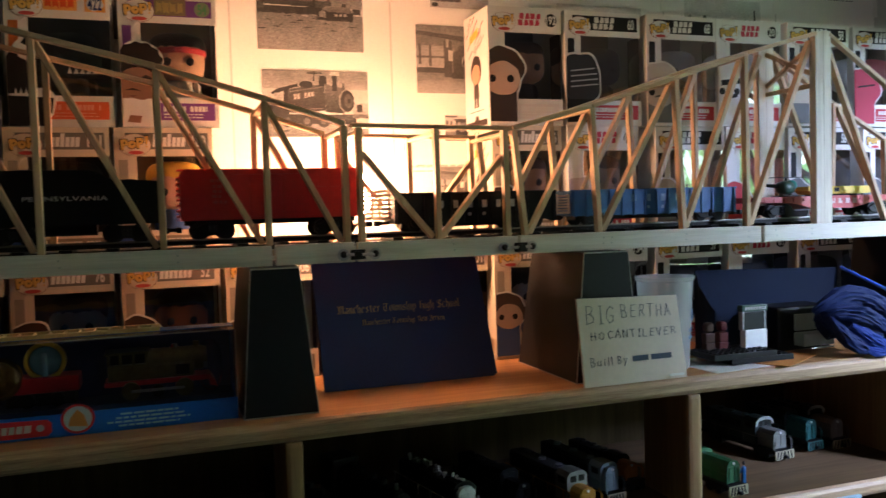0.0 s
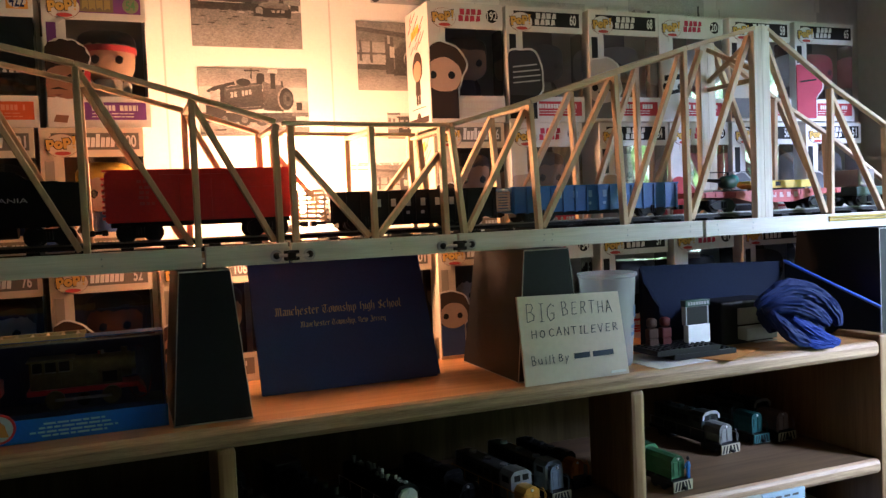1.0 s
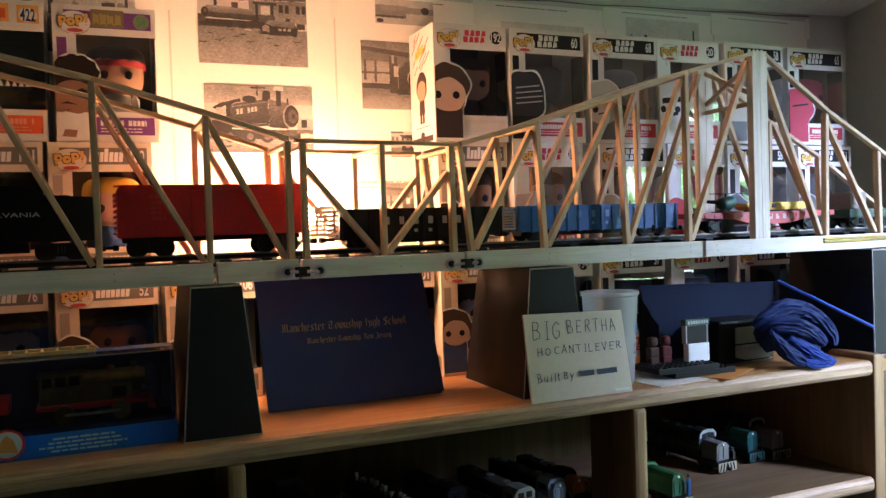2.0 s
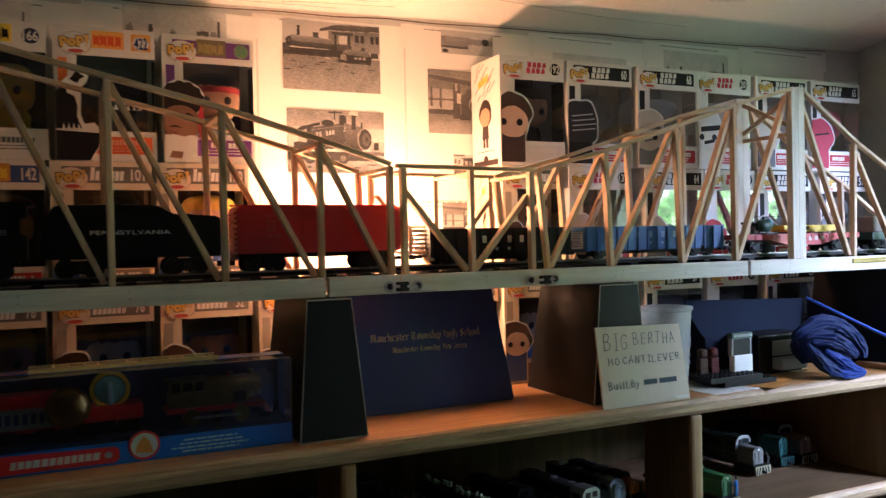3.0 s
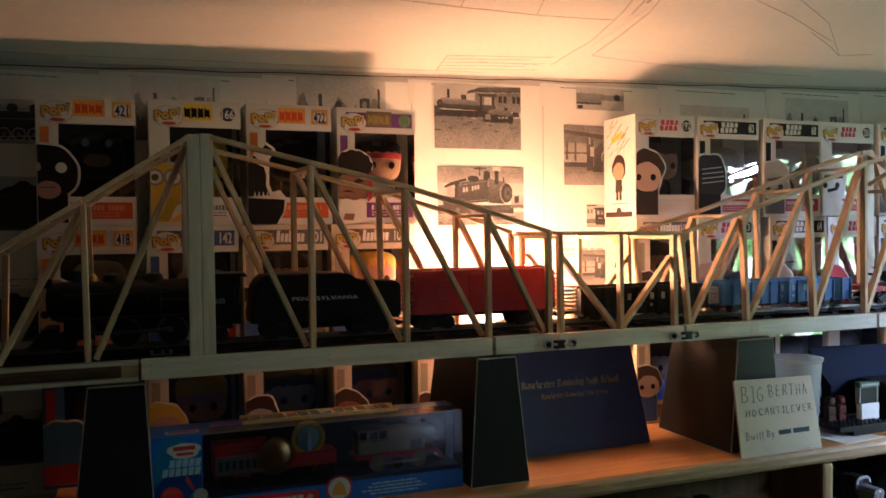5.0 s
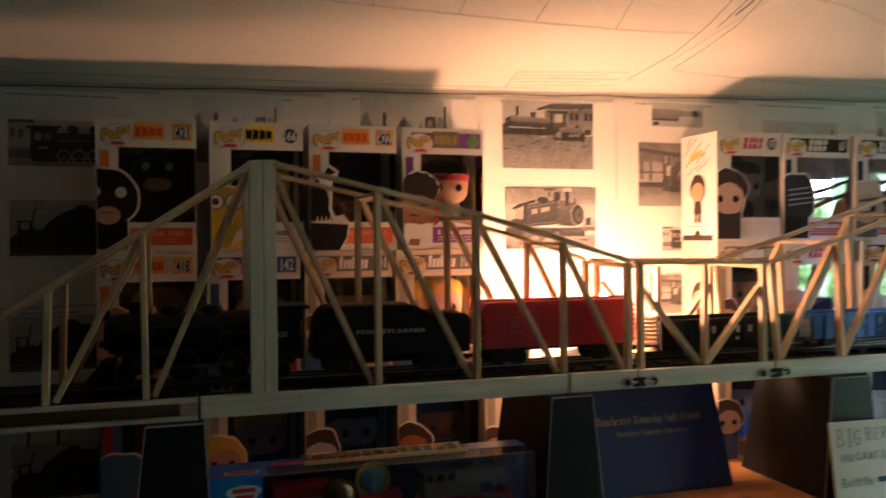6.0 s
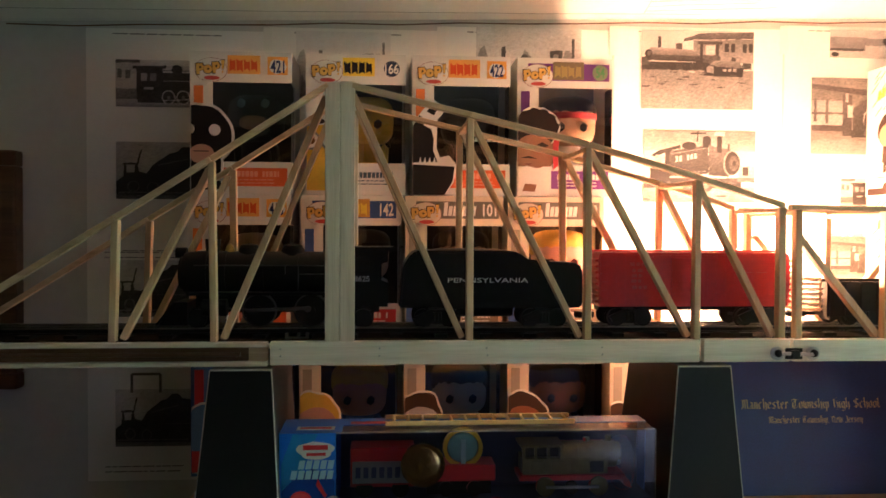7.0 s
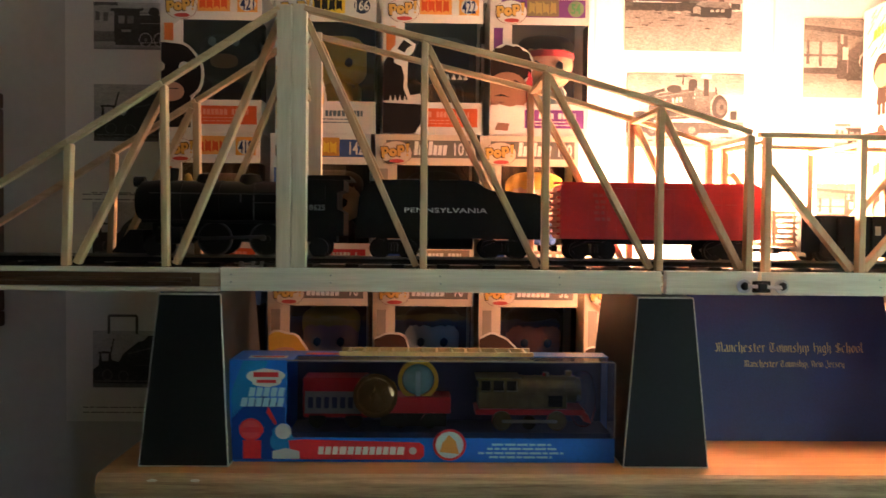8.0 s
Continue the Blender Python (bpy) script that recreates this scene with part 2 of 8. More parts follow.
def foliage_backdrop():
    m, t, b = nodes_of("foliage_and_sky")
    tc, n, r = t.nodes.new("ShaderNodeTexCoord"), t.nodes.new("ShaderNodeTexNoise"), t.nodes.new("ShaderNodeValToRGB")
    n.inputs["Scale"].default_value, n.inputs["Detail"].default_value = 13.0, 5
    t.links.new(tc.outputs["Object"], n.inputs["Vector"]), t.links.new(n.outputs[0], r.inputs[0])
    e = r.color_ramp.elements
    e[0].position, e[0].color = 0.38, (0.03, 0.07, 0.02, 1)
    e[1].position, e[1].color = 0.62, (0.85, 0.96, 1.0, 1)
    k = e.new(0.50)
    k.color = (0.26, 0.46, 0.17, 1)
    t.links.new(r.outputs[0], b.inputs["Emission Color"])
    b.inputs["Emission Strength"].default_value = 5.0
    b.inputs["Base Color"].default_value = (0.1, 0.2, 0.05, 1)
    return m
M_OUT = foliage_backdrop()

# ---- mesh helpers ----
OFFSET = {}

def thing(name, at, label, category, group="", kind=""):
    ob = new(name)
    ob.location, ob.empty_display_size = at, 0.02
    OFFSET[ob.name] = Vector(at)
    return tagged(ob, label, category, group, kind)

def part(name, bm, material, parent, label="", smooth=False):
    """Link a bmesh, drawn in world metres, as one mesh under a thing or a part."""
    off = OFFSET[parent.name]
    bmesh.ops.translate(bm, verts=bm.verts, vec=-off)
    bmesh.ops.recalc_face_normals(bm, faces=bm.faces)
    me = bpy.data.meshes.new(name)
    bm.to_mesh(me)
    bm.free()
    for m in (material if isinstance(material, (list, tuple)) else [material]):
        me.materials.append(m)
    if smooth:
        me.polygons.foreach_set("use_smooth", [True] * len(me.polygons))
        me.set_sharp_from_angle(angle=radians(40))
    ob = new(name, me)
    ob.parent = parent
    OFFSET[ob.name] = off.copy()
    return tagged(ob, label)

def solo(name, bm, material, label, category, kind="", group="", smooth=False):
    """A top-level thing that is one mesh; its origin sits at the base of the mesh."""
    lo = Vector((sum(v.co.x for v in bm.verts) / len(bm.verts), sum(v.co.y for v in bm.verts) / len(bm.verts), min(v.co.z for v in bm.verts)))
    bmesh.ops.translate(bm, verts=bm.verts, vec=-lo)
    bmesh.ops.recalc_face_normals(bm, faces=bm.faces)
    me = bpy.data.meshes.new(name)
    bm.to_mesh(me)
    bm.free()
    for m in (material if isinstance(material, (list, tuple)) else [material]):
        me.materials.append(m)
    if smooth:
        me.polygons.foreach_set("use_smooth", [True] * len(me.polygons))
        me.set_sharp_from_angle(angle=radians(40))
    ob = new(name, me)
    ob.location = lo
    OFFSET[ob.name] = lo
    return tagged(ob, label, category, group, kind)

def paint(bm, first, index):
    for i, f in enumerate(bm.faces):
        if i >= first:
            f.material_index = index

def brick(bm, x0, x1, y0, y1, z0, z1, bevel=0.0, index=0):
    old = set(bm.faces) if index else ()
    m = Matrix.Translation(((x0 + x1) / 2, (y0 + y1) / 2, (z0 + z1) / 2)) @ Matrix.Diagonal((abs(x1 - x0), abs(y1 - y0), abs(z1 - z0), 1))
    vs = bmesh.ops.create_cube(bm, size=1, matrix=m)["verts"]
    if bevel:
        es = list({e for v in vs for e in v.link_edges})
        bmesh.ops.bevel(bm, geom=es, offset=bevel, segments=2, profile=0.6, affect="EDGES")
    if index:
        for f in bm.faces:
            if f not in old:
                f.material_index = index
    return bm

def B(*a, **k):
    return brick(bmesh.new(), *a, **k)

def rod(bm, p, q, r, r2=None, n=14, index=0):
    first = len(bm.faces)
    p, q = Vector(p), Vector(q)
    d = q - p
    m = Matrix.Translation((p + q) / 2) @ d.to_track_quat("Z", "Y").to_matrix().to_4x4()
    bmesh.ops.create_cone(bm, cap_ends=True, segments=n, radius1=r, radius2=r if r2 is None else r2, depth=d.length, matrix=m)
    if index:
        paint(bm, first, index)
    return bm

def strip(bm, p, q, w, d, bevel=0.0006):
    """A squared wooden strip from p to q: w across in the plane of the truss, d through it."""
    p, q = Vector(p), Vector(q)
    ax = (q - p).normalized()
    side = Vector((0, 1, 0)) if abs(ax.y) < 0.9 else Vector((0, 0, 1))
    cr = ax.cross(side).normalized()
    side = cr.cross(ax).normalized()
    m = Matrix.Translation((p + q) / 2) @ Matrix((cr, side, ax)).transposed().to_4x4() @ Matrix.Diagonal((w, d, (q - p).length, 1))
    vs = bmesh.ops.create_cube(bm, size=1, matrix=m)["verts"]
    if bevel:
        bmesh.ops.bevel(bm, geom=list({e for v in vs for e in v.link_edges}), offset=bevel, segments=1, affect="EDGES")
    return bm

def blob(bm, c, size, power=1.0, index=0, sub=2):
    """A rounded lump; power under 1 squares it off."""
    first = len(bm.faces)
    vs = bmesh.ops.create_icosphere(bm, subdivisions=sub, radius=1)["verts"]
    for v in vs:
        v.co = Vector([c[i] + size[i] * math.copysign(abs(v.co[i]) ** power, v.co[i]) for i in range(3)])
    if index:
        paint(bm, first, index)
    return bm

def sheet(bm, pts, o, ux, uy, thick, index=0):
    """A flat outline (u, v) on the plane o, ux, uy, raised by thick along ux x uy."""
    first = len(bm.faces)
    o, ux, uy = Vector(o), Vector(ux), Vector(uy)
    nrm = ux.cross(uy).normalized() * thick
    a = [bm.verts.new(o + ux * u + uy * v) for u, v in pts]
    b = [bm.verts.new(o + ux * u + uy * v + nrm) for u, v in pts]
    bm.faces.new(b)
    k = len(pts)
    for i in range(k):
        bm.faces.new((a[i], a[(i + 1) % k], b[(i + 1) % k], b[i]))
    if index:
        paint(bm, first, index)
    return bm

def rect(u0, v0, u1, v1):
    return [(u0, v0), (u1, v0), (u1, v1), (u0, v1)]

def disc(u, v, r, r2=None, n=20):
    return [(u + r * math.cos(i * math.tau / n), v + (r2 or r) * math.sin(i * math.tau / n)) for i in range(n)]

def lathe(bm, at, rows, n=24, index=0):
    """A turned shape about the upright axis at `at`, from (radius, height) rows."""
    first = len(bm.faces)
    rings = [[bm.verts.new((at[0] + r * math.cos(i * math.tau / n), at[1] + r * math.sin(i * math.tau / n), at[2] + h)) for i in range(n)] for r, h in rows]
    for a, b in zip(rings, rings[1:]):
        for i in range(n):
            bm.faces.new((a[i], a[(i + 1) % n], b[(i + 1) % n], b[i]))
    if index:
        paint(bm, first, index)
    return bm

def hoop(bm, c, r, t, d, n=30, index=0):
    """A flat ring about the y axis: outer radius r, t wide, d thick."""
    first = len(bm.faces)
    ring = [[bm.verts.new((c[0] + q * math.cos(i * math.tau / n), c[1] + h, c[2] + q * math.sin(i * math.tau / n))) for i in range(n)] for q, h in ((r, 0), (r, d), (r - t, d), (r - t, 0), (r, 0))]
    for a, b in zip(ring, ring[1:]):
        for i in range(n):
            bm.faces.new((a[i], a[(i + 1) % n], b[(i + 1) % n], b[i]))
    if index:
        paint(bm, first, index)
    return bm

def outline(pts, y0, y1, index=0, bm=None):
    """A side profile (x, z) pushed from y0 to y1."""
    bm = bm or bmesh.new()
    first = len(bm.faces)
    a = [bm.verts.new((x, y0, z)) for x, z in pts]
    b = [bm.verts.new((x, y1, z)) for x, z in pts]
    bm.faces.new(a), bm.faces.new(b[::-1])
    k = len(pts)
    for i in range(k):
        bm.faces.new((a[i], a[(i + 1) % k], b[(i + 1) % k], b[i]))
    if index:
        paint(bm, first, index)
    return bm

LETTERS = {}
def glyphs(text):
    """The flat mesh of a line of writing, one unit high letters, as vertex and face lists."""
    if text not in LETTERS:
        cu = bpy.data.curves.new("writing", "FONT")
        cu.body, cu.resolution_u = text, 3
        cu.offset = 0.022 if text.isdigit() else 0.0
        ob = new("writing", cu)
        me = bpy.data.meshes.new_from_object(ob.evaluated_get(bpy.context.evaluated_depsgraph_get()))
        LETTERS[text] = ([v.co.copy() for v in me.vertices], [tuple(p.vertices) for p in me.polygons])
        bpy.data.objects.remove(ob), bpy.data.curves.remove(cu), bpy.data.meshes.remove(me)
    return LETTERS[text]

def write(bm, text, o, ux, uy, width, height, index=0):
    """Writing fitted into width x height; o is its lower left corner."""
    first = len(bm.faces)
    vs, fs = glyphs(text)
    lo_x, hi_x = min(v.x for v in vs), max(v.x for v in vs)
    lo_y, hi_y = min(v.y for v in vs), max(v.y for v in vs)
    o, ux, uy = Vector(o), Vector(ux), Vector(uy)
    made = [bm.verts.new(o + ux * ((v.x - lo_x) / (hi_x - lo_x) * width) + uy * ((v.y - lo_y) / (hi_y - lo_y) * height)) for v in vs]
    for f in fs:
        try:
            bm.faces.new([made[i] for i in f])
        except ValueError:
            pass
    if index:
        paint(bm, first, index)
    return bm

XU, ZU = Vector((1, 0, 0)), Vector((0, 0, 1))
for _w in ("421", "166", "422", "54", "418", "142", "101", "100", "192", "60", "68", "201", "58", "65", "76", "52", "106", "131", "64", "70", "51", "61", "57", "134",
           "PENNSYLVANIA", "8625"):
    glyphs(_w)

# ---- room ----
def ceiling_z(x, y=WALL):
    """The ceiling rises from the wall into the room, then runs level."""
    return 2.1555 + 0.027 * x + 0.175 * (WALL - max(y, -0.1))

solo("floor", B(LEFT - 0.2, RIGHT + 0.2, REAR - 0.2, WALL + 0.2, -0.1, 0), M_FLOOR, "brown boarded floor of the room", "floor", "structure")
solo("wall_north", B(LEFT, RIGHT, WALL, WALL + 0.12, 0, 2.46), M_WALL, "off-white painted wall behind the bookcase", "wall", "structure")
solo("wall_west", B(LEFT - 0.12, LEFT, REAR, WALL + 0.12, 0, 2.46), M_LOWBOUNCE, "unseen side wall, darkened to limit bounced light", "wall", "structure")

def wall_with_opening(name, label, along, a0, a1, at, out, u0, u1, z0, z1):
    bm = bmesh.new()
    for p, q, r, s in ((a0, u0, 0, 2.46), (u1, a1, 0, 2.46), (u0, u1, 0, z0), (u0, u1, z1, 2.46)):
        if along == "y":
            brick(bm, at, out, p, q, r, s)
        else:
            brick(bm, p, q, at, out, r, s)
    return solo(name, bm, M_WALL if along == "y" else M_LOWBOUNCE, label, "wall", "structure")

wall_with_opening("wall_east", "off-white side wall with a window opening", "y", REAR, WALL + 0.12, RIGHT, RIGHT + 0.12, *WIN)
wall_with_opening("wall_south", "unseen rear wall, darkened to limit bounce, with an added window opening", "x", LEFT, RIGHT, REAR, REAR - 0.12, *FILL_WIN)

bm = bmesh.new()
prof = [(WALL, 0), (-0.1, 0), (REAR, 0), (REAR, 0.1), (-0.1, 0.1), (WALL, 0.1)]
ca, cb = [[bm.verts.new((x, y, ceiling_z(x, y) + dz)) for y, dz in prof] for x in (LEFT, RIGHT)]
bm.faces.new(ca), bm.faces.new(cb[::-1])
for i in range(6):
    bm.faces.new((ca[i], ca[(i + 1) % 6], cb[(i + 1) % 6], cb[i]))
solo("ceiling", bm, M_CEIL, "low cream-white ceiling over the shelf", "ceiling", "structure")

def window_unit(name, along, at, u0, u1, z0, z1, label):
    w = thing(name, (at, (u0 + u1) / 2, z0) if along == "y" else ((u0 + u1) / 2, at, z0), label, "window", kind="structure")
    def bar(part_name, a0, a1, b0, b1, d=0.03, m=M_WHITE):
        if along == "y":
            part(part_name, B(at + 0.03, at + 0.03 + d, a0, a1, b0, b1, 0.002), m, w)
        else:
            part(part_name, B(a0, a1, at - 0.03 - d, at - 0.03, b0, b1, 0.002), m, w)
    bar("frame", u0, u0 + 0.035, z0, z1), bar("frame", u1 - 0.035, u1, z0, z1)
    bar("frame", u0 + 0.035, u1 - 0.035, z0, z0 + 0.035), bar("frame", u0 + 0.035, u1 - 0.035, z1 - 0.035, z1)
    mid = (z0 + z1) / 2
    bar("meeting_rail", u0 + 0.035, u1 - 0.035, mid - 0.015, mid + 0.015)
    bar("muntin", (u0 + u1) / 2 - 0.008, (u0 + u1) / 2 + 0.008, z0 + 0.035, mid - 0.015, 0.02)
    bar("muntin", (u0 + u1) / 2 - 0.008, (u0 + u1) / 2 + 0.008, mid + 0.015, z1 - 0.035, 0.02)
    for b0, b1 in ((z0 + 0.035, mid - 0.015), (mid + 0.015, z1 - 0.035)):
        bm = bmesh.new()
        brick(bm, *((at + 0.043, at + 0.046, u0 + 0.035, u1 - 0.035) if along == "y" else (u0 + 0.035, u1 - 0.035, at - 0.046, at - 0.043)), b0, b1)
        part("pane", bm, M_GLASS, w).visible_shadow = False
    return w

window_unit("window_1", "y", RIGHT, *WIN, "white sash window in the side wall")
# unseen window, added so the rear fill has an opening
window_unit("fill_window", "x", REAR, *FILL_WIN, "white sash window in the rear wall")
solo("backdrop", B(RIGHT + 0.7, RIGHT + 0.75, -1.3, 1.6, 0.3, 3.2), M_OUT, "bright green foliage and sky outside", "backdrop", "structure")

# sheets of the ceiling and their drawn lines
def ceiling_sheet(x0, x1, y0, y1, turn, label):
    cx, cy = (x0 + x1) / 2, (y0 + y1) / 2
    ob = thing("ceiling_drawing", (cx, cy, ceiling_z(cx, cy)), label, "drawing")
    c, s = math.cos(radians(turn)), math.sin(radians(turn))
    bm = bmesh.new()
    n = 8
    rows = []
    for k, drop in enumerate((0.0003, 0.0008)):
        g = []
        for i in range(n + 1):
            for j in range(n + 1):
                u, v = (x1 - x0) * (i / n - 0.5), (y1 - y0) * (j / n - 0.5)
                x, y = cx + c * u - s * v, cy + s * u + c * v
                sag = 0.0012 * abs(noise.noise((x * 6, y * 6, 1.7))) * (0 < i < n and 0 < j < n)
                g.append(bm.verts.new((x, y, ceiling_z(x, y) - drop - sag)))
        rows.append(g)
        for i in range(n):
            for j in range(n):
                q = [g[i * (n + 1) + j], g[(i + 1) * (n + 1) + j], g[(i + 1) * (n + 1) + j + 1], g[i * (n + 1) + j + 1]]
                bm.faces.new(q if k == 0 else q[::-1])
    a, b = rows
    ring = [i * (n + 1) for i in range(n)] + [n * (n + 1) + j for j in range(n)] + [i * (n + 1) + n for i in range(n, 0, -1)] + list(range(n, 0, -1))
    for p, q in zip(ring, ring[1:] + ring[:1]):
        bm.faces.new((a[p], a[q], b[q], b[p]))
    part("sheet", bm, M_CPAPER, ob)
    return ob, (cx, cy, c, s)

def ceiling_line(parent, pts, w=0.0006):
    bm = bmesh.new()
    low = lambda x, y: ceiling_z(x, y) - 0.0010 - 0.0012 * abs(noise.noise((x * 6, y * 6, 1.7)))
    fine = []
    for (xa, ya), (xb, yb) in zip(pts, pts[1:]):
        n = max(1, int(math.hypot(xb - xa, yb - ya) / 0.03))
        fine += [(xa + (xb - xa) * k / n, ya + (yb - ya) * k / n) for k in range(n)]
    pts = fine + [pts[-1]]
    rows = []
    for k, (x, y) in enumerate(pts):
        (xa, ya), (xb, yb) = pts[max(0, k - 1)], pts[min(len(pts) - 1, k + 1)]
        d = math.hypot(xb - xa, yb - ya)
        px, py = -(yb - ya) / d * w / 2, (xb - xa) / d * w / 2
        rows.append([bm.verts.new((x + i * px, y + i * py, low(x, y) - j)) for i, j in ((-1, 0), (1, 0), (1, 0.0004), (-1, 0.0004))])
    for p, q in zip(rows, rows[1:]):
        for k in range(4):
            bm.faces.new((p[k], p[(k + 1) % 4], q[(k + 1) % 4], q[k]))
    part("pencil_line", bm, M_PENCIL, parent)

drw, _ = ceiling_sheet(-0.95, 0.31, 0.42, 1.19, -1.0, "large sheet of drafting paper fixed under the ceiling")
ceiling_line(drw, [(-0.62, 1.165), (-0.35, 1.175), (0.0, 1.184), (0.2, 1.187)])
ceiling_line(drw, [(-0.60, 0.90), (-0.297, 0.93), (-0.111, 0.957), (0.082, 0.979), (0.189, 0.988), (0.300, 0.988)], 0.0007)
for x, y, x2 in ((-0.30, 0.930, -0.293), (-0.206, 0.944, -0.205), (-0.111, 0.957, -0.121), (-0.013, 0.967, -0.033), (0.082, 0.979, 0.055), (0.189, 0.988, 0.135)):
    ceiling_line(drw, [(x, y), (x2, y - 0.20)], 0.0006)
for k in range(5):       # block of ruled lines by the wall
    ceiling_line(drw, [(0.124 + 0.002 * (k % 2), 1.128 + 0.0125 * k), (0.284 - 0.03 * (k in (1, 3)), 1.118 + 0.0125 * k)], 0.0005)
ceiling_line(drw, [(0.122, 1.126), (0.126, 1.184)], 0.0006)
for k in range(6):
    ceiling_line(drw, [(0.180 + 0.017 * k, 1.1475 + 0.001 * (k % 2)), (0.190 + 0.017 * k, 1.1470)], 0.0012)
drw2, _ = ceiling_sheet(0.345, 1.15, 0.40, 1.105, 4.0, "second sheet of drafting paper under the ceiling")
ceiling_line(drw2, [(0.341, 1.107), (0.448, 1.126), (0.628, 1.148), (0.802, 1.157)], 0.0007)
ceiling_line(drw2, [(0.295, 1.147), (0.309, 1.053), (0.300, 0.963), (0.276, 0.857), (0.25, 0.76)], 0.0008)
ceiling_line(drw2, [(0.317, 0.970), (0.296, 0.854), (0.27, 0.74)], 0.0012)
ceiling_line(drw2, [(0.341, 1.107), (0.342, 1.03), (0.338, 0.959), (0.317, 0.880), (0.29, 0.78)], 0.0008)
ceiling_line(drw2, [(0.317, 0.936), (0.314, 0.904), (0.300, 0.854), (0.28, 0.78)], 0.0030)
ceiling_line(drw2, [(0.325, 0.875), (0.394, 0.868), (0.521, 0.853), (0.75, 0.83)], 0.0006)
ceiling_line(drw2, [(0.325, 0.875), (0.438, 0.897), (0.558, 0.946), (0.699, 1.014)], 0.0006)
ceiling_line(drw2, [(0.412, 0.869), (0.486, 0.876), (0.636, 0.957), (0.770, 1.066)], 0.0006)
ceiling_line(drw2, [(0.636, 0.989), (0.720, 1.035), (0.770, 1.066), (0.83, 1.055)], 0.0007)
bm = bmesh.new()
cable = [(-0.62 + 0.075 * i, 1.199, ceiling_z(-0.62 + 0.075 * i) - 0.004 - 0.003 * abs(math.sin(i * 1.3))) for i in range(25)]
rings = [[bm.verts.new((x, y + 0.0009 * math.cos(k * math.tau / 6), z + 0.0009 * math.sin(k * math.tau / 6))) for k in range(6)] for x, y, z in cable]
for a, b in zip(rings, rings[1:]):
    for k in range(6):
        bm.faces.new((a[k], a[(k + 1) % 6], b[(k + 1) % 6], b[k]))
solo("cable", bm, M_DARKWOOD, "thin dark cable pinned along the ceiling edge", "cable", smooth=True)

